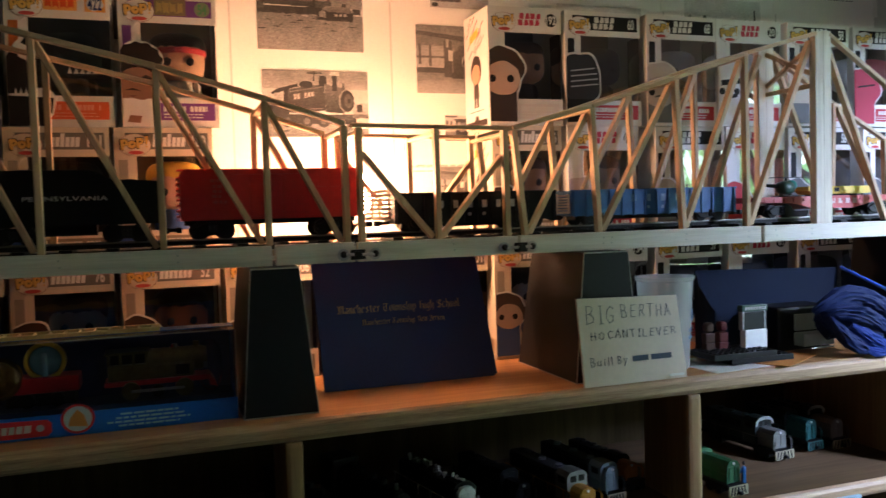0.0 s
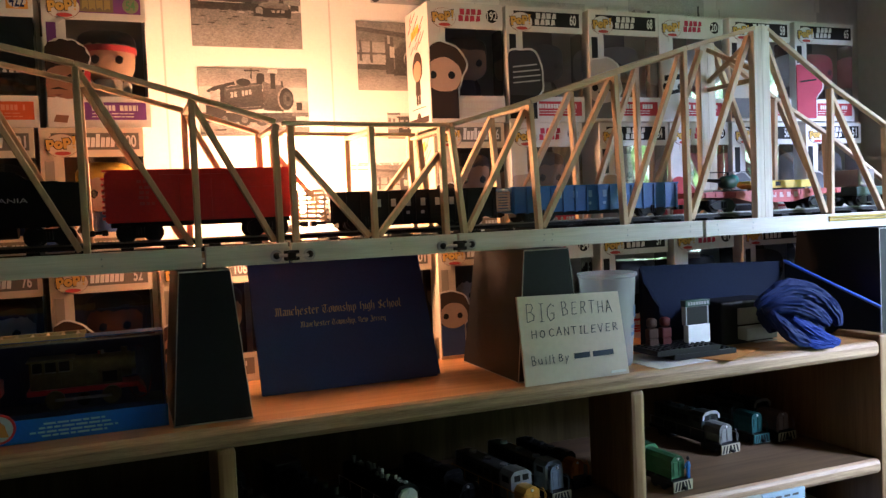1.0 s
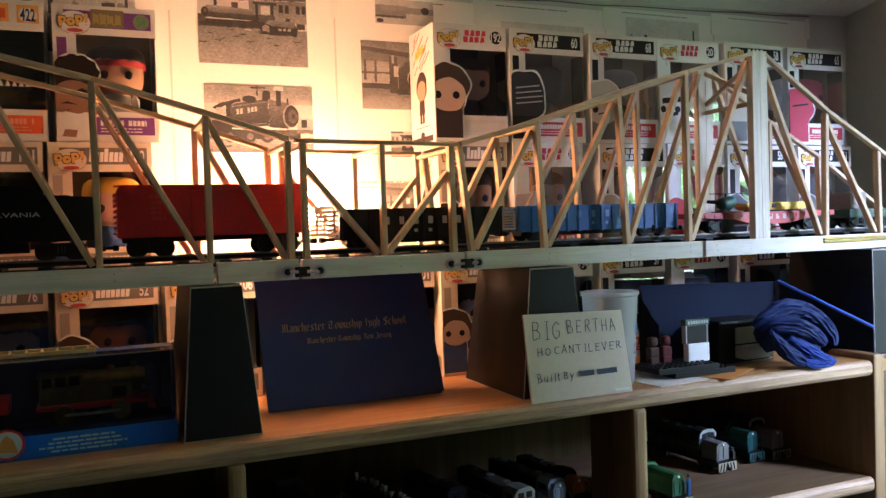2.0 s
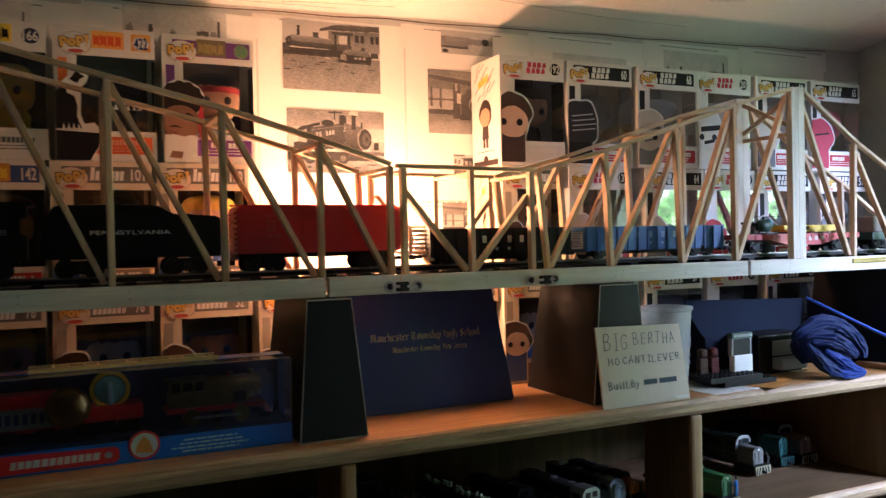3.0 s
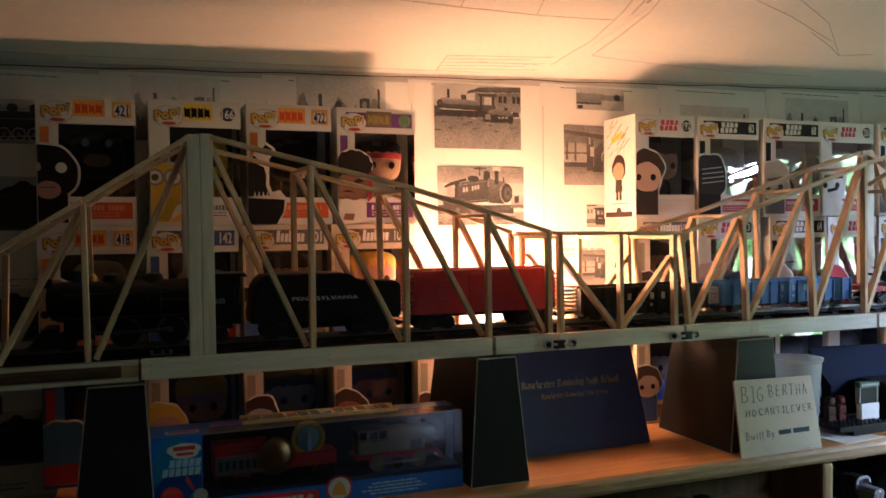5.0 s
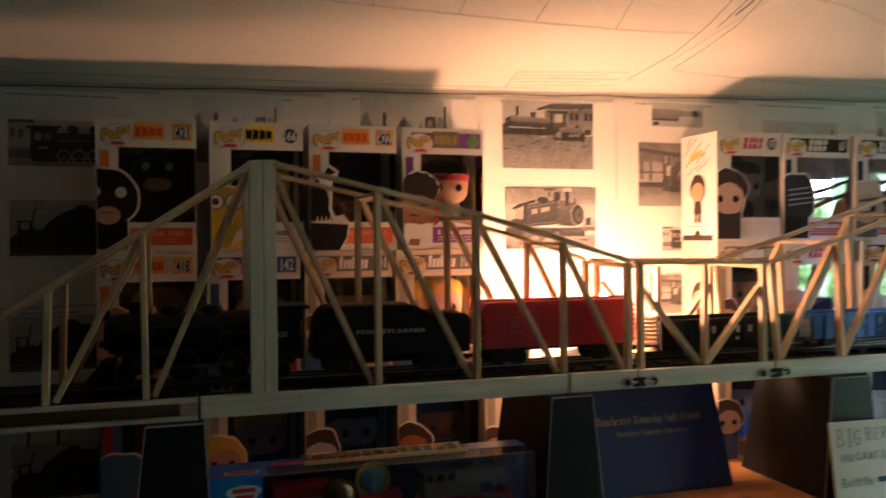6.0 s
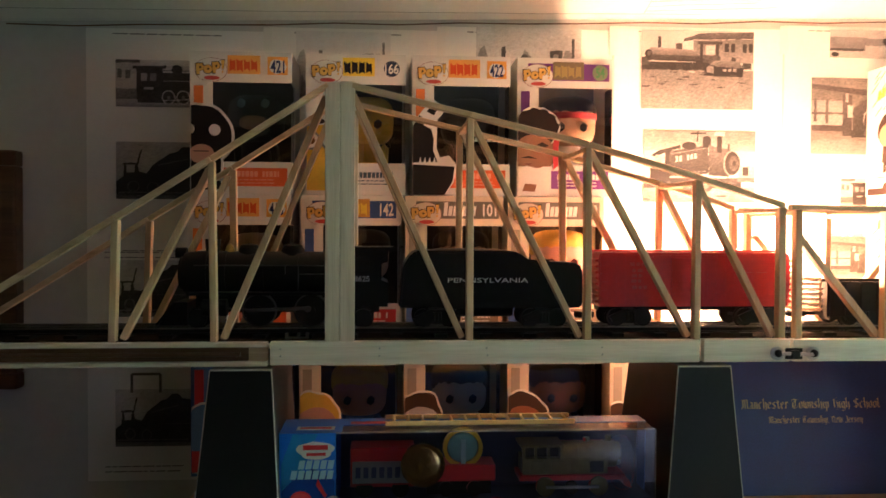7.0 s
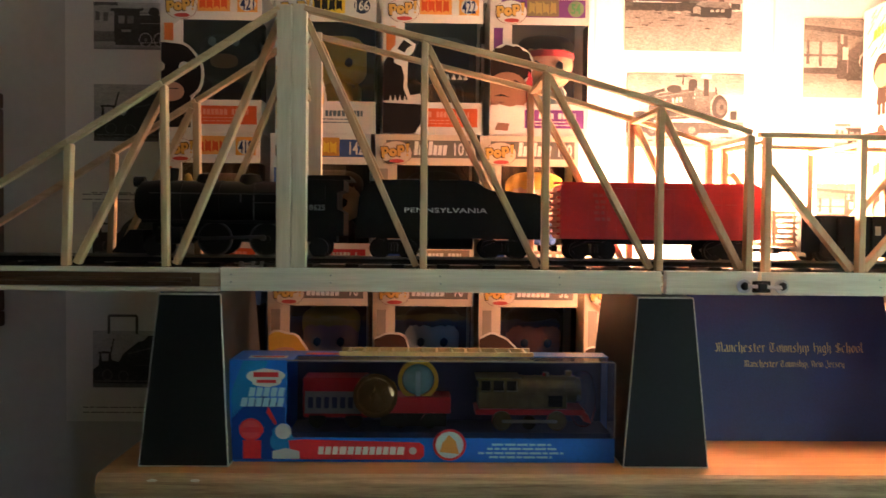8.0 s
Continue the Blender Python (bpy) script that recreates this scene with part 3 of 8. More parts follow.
# ---- wall papers with printed photographs ----
def scene_shapes(kind):
    """Tones and outlines of a printed photograph, in its unit square: 0 sky, 1 light, 2 mid, 3 dark, 4 black."""
    if kind == "yard":
        out = [(1.1, rect(0, 0, 1, 0.50), 1.7), (1.5, [(0.46, 0.60), (1, 0.60), (1, 0.91), (0.46, 0.88)], 1.9), (2.7, [(0.37, 0.86), (0.46, 0.885), (1, 0.915), (1, 1.0), (0.52, 0.97), (0.38, 0.90)], 2.2),
               (2.6, rect(0.30, 0.74, 0.36, 0.84)), (3.6, rect(0.145, 0.78, 0.172, 0.92)), (2.9, rect(0.0, 0.50, 0.62, 0.60), 3.3), (2.5, rect(0.0, 0.555, 0.07, 0.66)),
               (3.3, [(0.05, 0.62), (0.52, 0.60), (0.52, 0.69), (0.05, 0.71)], 2.6), (2.2, [(0.05, 0.69), (0.50, 0.68), (0.49, 0.755), (0.08, 0.785)], 1.2), (3.8, disc(0.062, 0.70, 0.032, 0.055)), (2.4, disc(0.066, 0.70, 0.016, 0.028)),
               (3.4, rect(0.52, 0.60, 0.545, 0.87)), (3.2, rect(0.66, 0.62, 0.69, 0.86)), (2.9, rect(0.50, 0.83, 0.72, 0.87)), (0.4, rect(0.57, 0.70, 0.655, 0.82)), (2.6, rect(0.545, 0.60, 0.70, 0.69)),
               (3.8, [(0.56, 0.43), (0.90, 0.42), (0.91, 0.52), (0.88, 0.60), (0.60, 0.60), (0.555, 0.52)]), (2.3, [(0.60, 0.585), (0.66, 0.63), (0.85, 0.63), (0.90, 0.57), (0.88, 0.53), (0.67, 0.55)], 1.7),
               (1.6, [(0.575, 0.47), (0.645, 0.46), (0.645, 0.54), (0.61, 0.57), (0.58, 0.54)]), (3.0, rect(0.80, 0.62, 0.84, 0.67)), (1.2, rect(0.725, 0.485, 0.755, 0.52)), (1.2, rect(0.77, 0.487, 0.80, 0.522)), (1.2, rect(0.815, 0.489, 0.845, 0.524)),
               (3.4, disc(0.16, 0.55, 0.035, 0.05)), (3.5, disc(0.27, 0.54, 0.04, 0.05)), (3.4, disc(0.40, 0.54, 0.04, 0.05)), (0.9, disc(0.45, 0.475, 0.03, 0.014, 10)), (2.9, rect(0.90, 0.52, 0.98, 0.60))]
        out += [(3.5, rect(u, 0.735, u + 0.035, 0.845)) for u in (0.74, 0.795, 0.90, 0.955)]
        return out + [(2.6 + 0.5 * (k % 2), disc((0.13 * k * 1.37) % 0.96, 0.47 - 0.031 * ((k * 5) % 7), 0.025 + 0.012 * (k % 3), 0.007, 8)) for k in range(15)]
    if kind == "tank":
        out = [(1.0, rect(0, 0.72, 1, 1.0), 1.6), (1.9, rect(0, 0, 1, 0.22), 1.2), (3.2, rect(0, 0.20, 0.88, 0.34), 2.8), (1.1, rect(0.84, 0.35, 1, 0.52), 0.6), (3.4, rect(0.885, 0.38, 0.94, 0.50)), (2.0, rect(0.74, 0.29, 1, 0.35)),
               (3.6, rect(0.474, 0.84, 0.487, 1.0)), (3.6, rect(0.415, 0.955, 0.555, 0.972)), (3.2, [(0.07, 0.66), (0.15, 0.73), (0.32, 0.80), (0.33, 0.76), (0.19, 0.69), (0.09, 0.63)]),
               (3.3, rect(0.19, 0.34, 0.24, 0.72)), (1.0, rect(0.105, 0.48, 0.185, 0.66)), (3.0, rect(0.06, 0.34, 0.20, 0.48)), (3.0, [(0.23, 0.36), (0.58, 0.40), (0.575, 0.80), (0.36, 0.75), (0.23, 0.71)], 2.4),
               (1.6, [(0.245, 0.68), (0.555, 0.765), (0.555, 0.755), (0.245, 0.67)]), (1.6, [(0.245, 0.40), (0.555, 0.44), (0.555, 0.43), (0.245, 0.39)]), (3.3, disc(0.405, 0.79, 0.065, 0.055)), (3.4, rect(0.525, 0.77, 0.60, 0.88)), (3.4, disc(0.5625, 0.885, 0.037, 0.05)),
               (2.9, [(0.58, 0.38), (0.76, 0.36), (0.78, 0.74), (0.58, 0.80)], 2.0), (3.3, rect(0.655, 0.70, 0.70, 0.93)), (0.2, [(0.63, 0.94), (0.72, 0.93), (0.73, 1.0), (0.64, 1.0)]), (3.5, rect(0.755, 0.72, 0.768, 0.82)),
               (1.5, disc(0.785, 0.55, 0.075, 0.175)), (3.3, disc(0.795, 0.55, 0.068, 0.165)), (2.5, disc(0.805, 0.55, 0.045, 0.11)), (3.6, disc(0.81, 0.55, 0.016, 0.04)), (2.6, rect(0.62, 0.26, 0.84, 0.34))]
        out += [(0.9, rect(u, v, u + 0.022, v + 0.075)) for u, v in ((0.285, 0.565), (0.318, 0.575), (0.385, 0.59), (0.418, 0.60), (0.450, 0.607))]
        return out + [(3.5, disc(u, 0.24, 0.06, 0.095)) for u in (0.22, 0.40, 0.56)] + [(2.0, disc(u, 0.24, 0.03, 0.05)) for u in (0.22, 0.40, 0.56)] + [(2.9, disc((0.17 * k) % 1, 0.04 + 0.05 * (k % 3), 0.05, 0.012, 8)) for k in range(12)]
    if kind == "side":
        out = [(1.4, rect(0, 0, 1, 1), 1.0), (0.9, rect(0, 0.38, 0.17, 1.0), 1.3), (2.6, rect(0.015, 0.62, 0.05, 0.80)), (2.6, rect(0.08, 0.60, 0.12, 0.79)), (2.9, rect(0, 0.93, 0.20, 1.0)), (2.6, rect(0, 0.17, 0.19, 0.38), 2.1), (0.5, rect(0.20, 0.88, 1, 1.0)),
               (3.9, rect(0.17, 0.15, 0.38, 0.82)), (3.7, [(0.14, 0.81), (0.41, 0.82), (0.41, 0.90), (0.14, 0.87)]), (1.0, rect(0.15, 0.87, 0.40, 0.895)), (1.8, rect(0.205, 0.55, 0.255, 0.72)), (2.3, rect(0.28, 0.55, 0.33, 0.72)), (3.9, rect(0.37, 0.30, 1, 0.78)), (0.8, rect(0.38, 0.735, 0.66, 0.765)), (1.6, rect(0.39, 0.55, 0.70, 0.568)),
               (3.8, disc(0.50, 0.80, 0.045, 0.10)), (3.8, disc(0.68, 0.80, 0.045, 0.10)), (3.9, rect(0.84, 0.76, 0.90, 0.98)), (3.9, rect(0.18, 0.08, 1, 0.33)), (1.3, rect(0.23, 0.37, 0.31, 0.42)), (2.0, rect(0, 0, 1, 0.09), 1.3)]
        for u in (0.43, 0.55, 0.67):
            out += [(1.0, disc(u, 0.21, 0.056, 0.155)), (3.8, disc(u, 0.21, 0.047, 0.130)), (2.2, disc(u, 0.21, 0.014, 0.04))]
        return out + [(1.2, [(0.38, 0.13), (0.72, 0.17), (0.72, 0.19), (0.38, 0.15)])]
    if kind == "bank":
        return [(1.0, rect(0, 0.0, 1, 1.0), 0.7), (2.2, rect(0, 0.0, 1, 0.16), 3.2), (3.9, [(0, 0.08), (0, 0.30), (0.06, 0.40), (0.065, 0.60), (0.08, 0.62), (0.09, 0.46), (0.15, 0.46), (0.155, 0.63), (0.17, 0.63), (0.19, 0.48), (0.25, 0.45), (0.30, 0.60), (0.37, 0.70), (0.44, 0.80), (0.50, 0.83), (0.54, 0.92), (0.60, 0.92), (0.64, 0.84), (0.78, 0.80), (0.80, 0.95), (0.86, 0.95), (0.87, 0.78), (1, 0.72), (1, 0.06)]),
                (3.6, [(0.165, 0.60), (0.198, 0.86), (0.21, 0.86), (0.182, 0.60)]), (3.4, rect(0.055, 0.60, 0.175, 0.635)), (2.8, [(0.34, 0.58), (0.60, 0.70), (0.60, 0.72), (0.34, 0.61)]), (2.6, disc(0.14, 0.22, 0.05, 0.10)), (3.7, disc(0.14, 0.22, 0.04, 0.08)), (2.7, disc(0.30, 0.20, 0.05, 0.10)), (3.8, disc(0.30, 0.20, 0.04, 0.08)), (2.5, rect(0.02, 0.10, 0.70, 0.125)), (2.9, rect(0.40, 0.38, 0.95, 0.40))]
    if kind == "front":
        return [(2.2, rect(0, 0, 1, 1), 2.6), (1.5, rect(0, 0, 1, 0.20), 2.0), (2.2, [(0, 0.17), (0.25, 0.22), (0.6, 0.16), (1, 0.21), (1, 0.25), (0, 0.27)]), (1.9, [(0, 0.90), (1, 0.78), (1, 1.0), (0, 1.0)], 2.5), (3.1, [(0, 0.86), (1, 0.71), (1, 0.79), (0, 0.92)]),
                (1.3, rect(0.0, 0.36, 0.33, 0.70), 1.9), (2.9, rect(0.03, 0.42, 0.06, 0.72)), (2.9, rect(0.15, 0.40, 0.18, 0.72)), (2.9, rect(0.0, 0.52, 0.33, 0.55)), (3.2, rect(0.0, 0.30, 0.33, 0.38)), (3.4, rect(0.33, 0.24, 0.43, 0.78), 3.0), (1.1, rect(0.385, 0.48, 0.44, 0.64)), (1.5, rect(0.36, 0.68, 0.39, 0.80)),
                (3.5, [(0.44, 0.25), (1, 0.22), (1, 0.74), (0.56, 0.70), (0.44, 0.60)], 3.0), (2.9, [(0.50, 0.66), (1, 0.76), (1, 0.80), (0.50, 0.70)]), (0.9, disc(0.70, 0.47, 0.155, 0.165)), (3.6, disc(0.70, 0.45, 0.145, 0.155)), (3.0, disc(0.71, 0.44, 0.10, 0.11)), (1.0, rect(0.66, 0.46, 0.76, 0.49)),
                (3.6, rect(0.42, 0.22, 1, 0.31)), (2.7, disc(0.62, 0.27, 0.06, 0.06)), (2.7, disc(0.85, 0.27, 0.06, 0.06)), (2.4, rect(0.78, 0.80, 0.82, 0.90))]
    if kind == "coach":
        return [(1, rect(0, 0, 1, 1)), (2, rect(0, 0.3, 0.55, 0.75)), (3, rect(0, 0.25, 0.6, 0.34)), (2, rect(0.55, 0.4, 1, 0.7)), (4, disc(0.85, 0.6, 0.07, 0.14)), (1, rect(0.52, 0.15, 1, 0.45)), (4, disc(0.08, 0.12, 0.06, 0.08))]
    rs = random.Random(17)
    back = [(k / 26, 0.55 + 0.16 * math.sin(k * 0.9) * math.sin(k * 0.31 + 1) + rs.uniform(-0.05, 0.05)) for k in range(27)]
    front = [(k / 34, 0.40 + 0.10 * math.sin(k * 0.55 + 2) + rs.uniform(-0.05, 0.06)) for k in range(35)]
    return [(0.7, rect(0, 0.0, 1, 1), 0.3), (2.3, [(0, 0)] + back + [(1, 0)], 1.7), (3.3, [(0.04, 0)] + [p for p in front if 0.04 < p[0] < 0.96] + [(0.96, 0)], 2.7), (3.3, rect(0.24, 0.5, 0.28, 0.74)), (3.2, disc(0.46, 0.58, 0.035, 0.07)), (3.4, rect(0.70, 0.45, 0.82, 0.70), 2.8), (1.6, rect(0.73, 0.55, 0.78, 0.65)), (3.1, rect(0.91, 0.4, 0.935, 0.86))]

def inside(pts, u, v):
    hit = False
    for (a, b), (c, d) in zip(pts, pts[1:] + pts[:1]):
        if (b > v) != (d > v) and u < a + (v - b) * (c - a) / (d - b):
            hit = not hit
    return hit

def photograph(parent, x0, x1, z0, z1, kind, label, dim=0.0):
    """A halftone print: one fine grid whose cells take a grey from the shapes, with grain and soft shading."""
    shapes = scene_shapes(kind)
    boxes = [(min(p[0] for p in q), max(p[0] for p in q), min(p[1] for p in q), max(p[1] for p in q)) for _, q, *_r in shapes]
    nx, nz = int((x1 - x0) / 0.0007), int((z1 - z0) / 0.0007)
    grain = random.Random(kind + str(x0))
    bm = bmesh.new()
    y = WALL - 0.0018
    g = [[bm.verts.new((x0 + (x1 - x0) * i / nx, y, z0 + (z1 - z0) * j / nz)) for j in range(nz + 1)] for i in range(nx + 1)]
    base = (0.6, 2.3, 4.3, 6.2, 7.4)
    for i in range(nx):
        for j in range(nz):
            u, v = (i + 0.5) / nx, (j + 0.5) / nz
            wu = u + 0.004 * noise.noise((u * 22, v * 22, 3.3))
            wv = v + 0.005 * noise.noise((u * 22, v * 22, 9.1))
            tone = 0
            for (t, q, *t2), (a, b, c, d) in zip(shapes, boxes):
                if a <= wu <= b and c <= wv <= d and inside(q, wu, wv):
                    tone = t + (t2[0] - t) * (wv - c) / (d - c) if t2 else t
            val = float(np.interp(tone, range(5), base)) + dim
            if tone:
                val += 0.55 * noise.noise((u * 30, v * 44, x0 * 9)) + 0.7 * noise.noise((u * 75, v * 90, z0 * 7)) + 0.5 * noise.noise((u * 7, v * 4, 1.0)) + 0.5 * (0.5 - v)
            else:
                val += 0.5 * noise.noise((u * 3, v * 3, 5.0)) + 0.3
            f = bm.faces.new((g[i][j], g[i + 1][j], g[i + 1][j + 1], g[i][j + 1]))
            f.material_index = max(0, min(16, round(2 * val + grain.uniform(-0.6, 0.6))))
    part("photograph", bm, PHOTO, parent, label)

PAPERS = []
def paper(col, row):
    x0 = (-0.534, -0.323, -0.117, 0.094, 0.310, 0.527, 0.752, 0.968)[col] + 0.0012
    x1 = (-0.323, -0.117, 0.094, 0.310, 0.527, 0.752, 0.968, 1.18)[col] - 0.0012
    top = ceiling_z(x0) - 0.008 - 0.254 * row
    ob = thing("paper_sheet", ((x0 + x1) / 2, WALL, top - 0.279), "white letter-size print taped to the wall", "paper", "papers on the wall")
    bm = bmesh.new()
    n = 6
    grid = []
    for i in range(n + 1):
        for j in range(n + 1):
            x, z = x0 + (x1 - x0) * i / n, top - 0.279 * (1 - j / n)
            lift = 0.0006 + 0.0003 * noise.noise((x * 9, col * 3.1, z * 7)) if 0 < i < n and 0 < j < n else 0.0007
            lift += 0.0005 * row
            grid.append(bm.verts.new((x, WALL - lift, z)))
    for i in range(n):
        for j in range(n):
            bm.faces.new([grid[i * (n + 1) + j], grid[(i + 1) * (n + 1) + j], grid[(i + 1) * (n + 1) + j + 1], grid[i * (n + 1) + j + 1]])
    part("sheet", bm, M_PAPER, ob)
    bm = bmesh.new()
    rng = random.Random(col * 7 + row)
    u = x0 + 0.03
    while u < x0 + 0.15:
        k = rng.uniform(0.006, 0.02)
        sheet(bm, rect(u, top - 0.0068, u + k, top - 0.0054), (0, WALL - 0.0012, 0), XU, ZU, 0.0002)
        u += k + 0.0025
    tagged(part("caption", bm, T_MID, ob), kind="stuff")
    bm = bmesh.new()
    for v in (0.262, 0.268):
        u = x0 + 0.02
        while u < x0 + 0.10:
            k = rng.uniform(0.005, 0.016)
            sheet(bm, rect(u, top - v - 0.0008, u + k, top - v + 0.0006), (0, WALL - 0.0012, 0), XU, ZU, 0.0002)
            u += k + 0.002
    tagged(part("caption", bm, T_MID, ob), kind="stuff")
    if row == 0:
        bm = B(x1 - 0.004, x1 + 0.006, WALL - 0.0016, WALL - 0.0010, top - 0.03, top + 0.005)
        solo("tape", bm, M_TAPE, "clear tape strip over the seam of two prints", "tape", group="tape strips")
    PAPERS.append(ob)
    return ob

P0, P1, P2, P3, P4, P5, P6, P7 = [paper(c, 0) for c in range(8)]
Q0, Q1, Q2, Q3, Q4, Q5 = [paper(c, 1) for c in range(6)]
photograph(P0, -0.499, -0.358, 2.042, 2.097, "side", "dark photograph of a steam locomotive")
photograph(P0, -0.499, -0.358, 1.934, 2.001, "bank", "dark photograph of a locomotive by a bank", 1.0)
photograph(P1, -0.290, -0.178, 2.050, 2.135, "tops", "faded photograph of locomotives in a row", -1.5)
photograph(P2, -0.075, 0.054, 2.055, 2.145, "tops", "faded photograph of locomotives in a row")
photograph(P3, 0.129, 0.271, 2.050, 2.146, "yard", "photograph of a scrapped engine in a yard", 1.4)
photograph(P3, 0.133, 0.275, 1.935, 2.0235, "tank", "photograph of a saddle tank locomotive", 1.7)
photograph(P4, 0.369, 0.457, 2.117, 2.152, "coach", "small photograph of coaches")
photograph(P4, 0.346, 0.470, 1.997, 2.092, "front", "photograph of a locomotive front")
photograph(P4, 0.386, 0.480, 1.930, 1.966, "side", "dark photograph of a locomotive")
photograph(P5, 0.566, 0.711, 2.050, 2.133, "tops", "faded photograph of a locomotive")
photograph(P6, 0.790, 0.936, 2.055, 2.155, "tops", "faded photograph of locomotives")
photograph(Q0, -0.501, -0.380, 1.795, 1.862, "bank", "dark photograph of a locomotive")
photograph(Q0, -0.501, -0.380, 1.641, 1.709, "bank", "dark photograph of a rail crane")
photograph(Q4, 0.366, 0.470, 1.835, 1.893, "front", "dark photograph of a locomotive")
bm = bmesh.new()
for a, b in (((-0.482, 1.705), (-0.482, 1.727)), ((-0.482, 1.727), (-0.449, 1.727)), ((-0.449, 1.727), (-0.449, 1.705))):
    strip(bm, (a[0], WALL - 0.0016, a[1]), (b[0], WALL - 0.0016, b[1]), 0.003, 0.0006, 0)
part("photograph", bm, T_DARK, Q0)

# framed plaque on the wall
plaque = thing("framed_plaque", (-0.74, WALL, 1.715), "dark red-brown wooden framed plaque hung on the wall", "frame")
part("backing", B(-0.86, -0.622, WALL - 0.016, WALL - 0.004, 1.732, 1.970), M_FRAMEWOOD, plaque)
for a in ((-0.88, -0.604, 1.970, 1.988), (-0.88, -0.604, 1.714, 1.732), (-0.88, -0.860, 1.732, 1.970), (-0.622, -0.604, 1.732, 1.970)):
    part("frame_rail", B(a[0], a[1], WALL - 0.024, WALL - 0.001, a[2], a[3], 0.003), M_DARKWOOD, plaque)

# ---- bookcase ----
F = 0.905
case = thing("bookcase", (0.3, 1.05, 0), "oak bookcase with bullnosed shelves against the wall", "bookcase")
def bullnose(x0, x1, z0, z1, name, m):
    prof = [(F + 0.006, z0), (1.196, z0), (1.196, z1), (F + 0.006, z1), (F + 0.0025, z1 - 0.002), (F, z1 - 0.006), (F, z0 + 0.006), (F + 0.0025, z0 + 0.002)]
    bm = bmesh.new()
    a = [bm.verts.new((x0, y, z)) for y, z in prof]
    b = [bm.verts.new((x1, y, z)) for y, z in prof]
    bm.faces.new(a), bm.faces.new(b[::-1])
    for i in range(len(prof)):
        bm.faces.new((a[i], a[(i + 1) % 8], b[(i + 1) % 8], b[i]))
    part(name, bm, m, case)
    prof = [(y - 0.0008, z) for y, z in prof[3:]] + [(prof[0][0] - 0.0008, z0 - 0.0003)]
    prof[0] = (prof[0][0], z1 + 0.0003)
    bm = bmesh.new()
    a = [bm.verts.new((x0 + 0.001, y, z)) for y, z in prof]
    b = [bm.verts.new((x1 - 0.001, y, z)) for y, z in prof]
    bm.faces.new(a), bm.faces.new(b[::-1])
    for i in range(len(prof)):
        bm.faces.new((a[i], a[(i + 1) % len(prof)], b[(i + 1) % len(prof)], b[i]))
    part("edge_band", bm, M_EDGE, case)
bullnose(-0.38, 0.964, SHELF - 0.021, SHELF, "top_shelf", M_OAK)
bullnose(-0.36, 0.964, 1.448, 1.468, "shelf", M_OAK_SHADED)
bullnose(-0.36, 0.964, 1.21, 1.23, "shelf", M_OAK_SHADED)
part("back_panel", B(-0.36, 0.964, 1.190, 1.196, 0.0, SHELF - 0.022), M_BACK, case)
for x0, x1, z0, z1 in ((0.104, 0.122, 1.4695, SHELF - 0.0215), (0.572, 0.591, 1.4695, SHELF - 0.0215), (0.104, 0.122, 1.2305, 1.447), (0.572, 0.591, 1.2305, 1.447)):
    part("upright", B(x0, x1, F + 0.001, 1.003, z0, z1, 0.005), M_OAKV, case)
part("side_panel", B(-0.378, -0.3605, F + 0.003, 1.189, 0.0, SHELF - 0.0215, 0.003), M_OAKV, case)
part("side_panel", B(0.9650, 0.984, F - 0.002, 1.196, 0.0, SHELF + 0.008, 0.003), M_OAKV, case)
annex = thing("side_cabinet", (1.13, 1.07, 0), "dark wooden cabinet standing beside the bookcase", "cabinet")
part("body", B(0.987, 1.272, 0.915, 1.200, 0.0, SHELF - 0.018), M_DARKWOOD, annex)
part("cabinet_top", B(0.9865, 1.273, 0.910, 1.201, SHELF - 0.0175, SHELF, 0.003), M_OAK, annex)
# damaged veneer on the shelf's end
bm = bmesh.new()
for i in range(7):
    blob(bm, (-0.345 + 0.012 * i, F + 0.0005, SHELF - 0.008 + 0.003 * math.sin(i * 2.1)), (0.006, 0.0012, 0.0025), 1, 0, 1)
part("worn_patch", bm, M_BEAM, case, "chipped pale veneer edge")

# ---- boxed figures ----
WHT, CREAM, BLK = (0.69, 0.68, 0.65), (0.66, 0.58, 0.46), (0.013, 0.012, 0.013)
ORG, PUR, GRY, BLU, RDD, YEL = (0.68, 0.20, 0.05), (0.18, 0.06, 0.25), (0.16, 0.16, 0.17), (0.05, 0.10, 0.28), (0.45, 0.05, 0.06), (0.80, 0.58, 0.05)
TAN, BRN, PNK = (0.50, 0.30, 0.19), (0.06, 0.035, 0.025), (0.55, 0.34, 0.27)

def jag(u, v, r, r2, seed, n=26, wob=0.10):
    rng = random.Random(seed)
    ph = [rng.uniform(0, 6.3) for _ in range(3)]
    pts = []
    for i in range(n):
        a = i * math.tau / n
        k = 1 + wob * (0.5 * math.sin(3 * a + ph[0]) + 0.35 * math.sin(5 * a + ph[1]) + 0.25 * math.sin(8 * a + ph[2]))
        pts.append((u + r * k * math.cos(a), v + r2 * k * math.sin(a)))
    return pts

def clip(pts, w, h, m=0.0012):
    return [(min(max(u, m), w - m), min(max(v, m), h - m)) for u, v in pts]

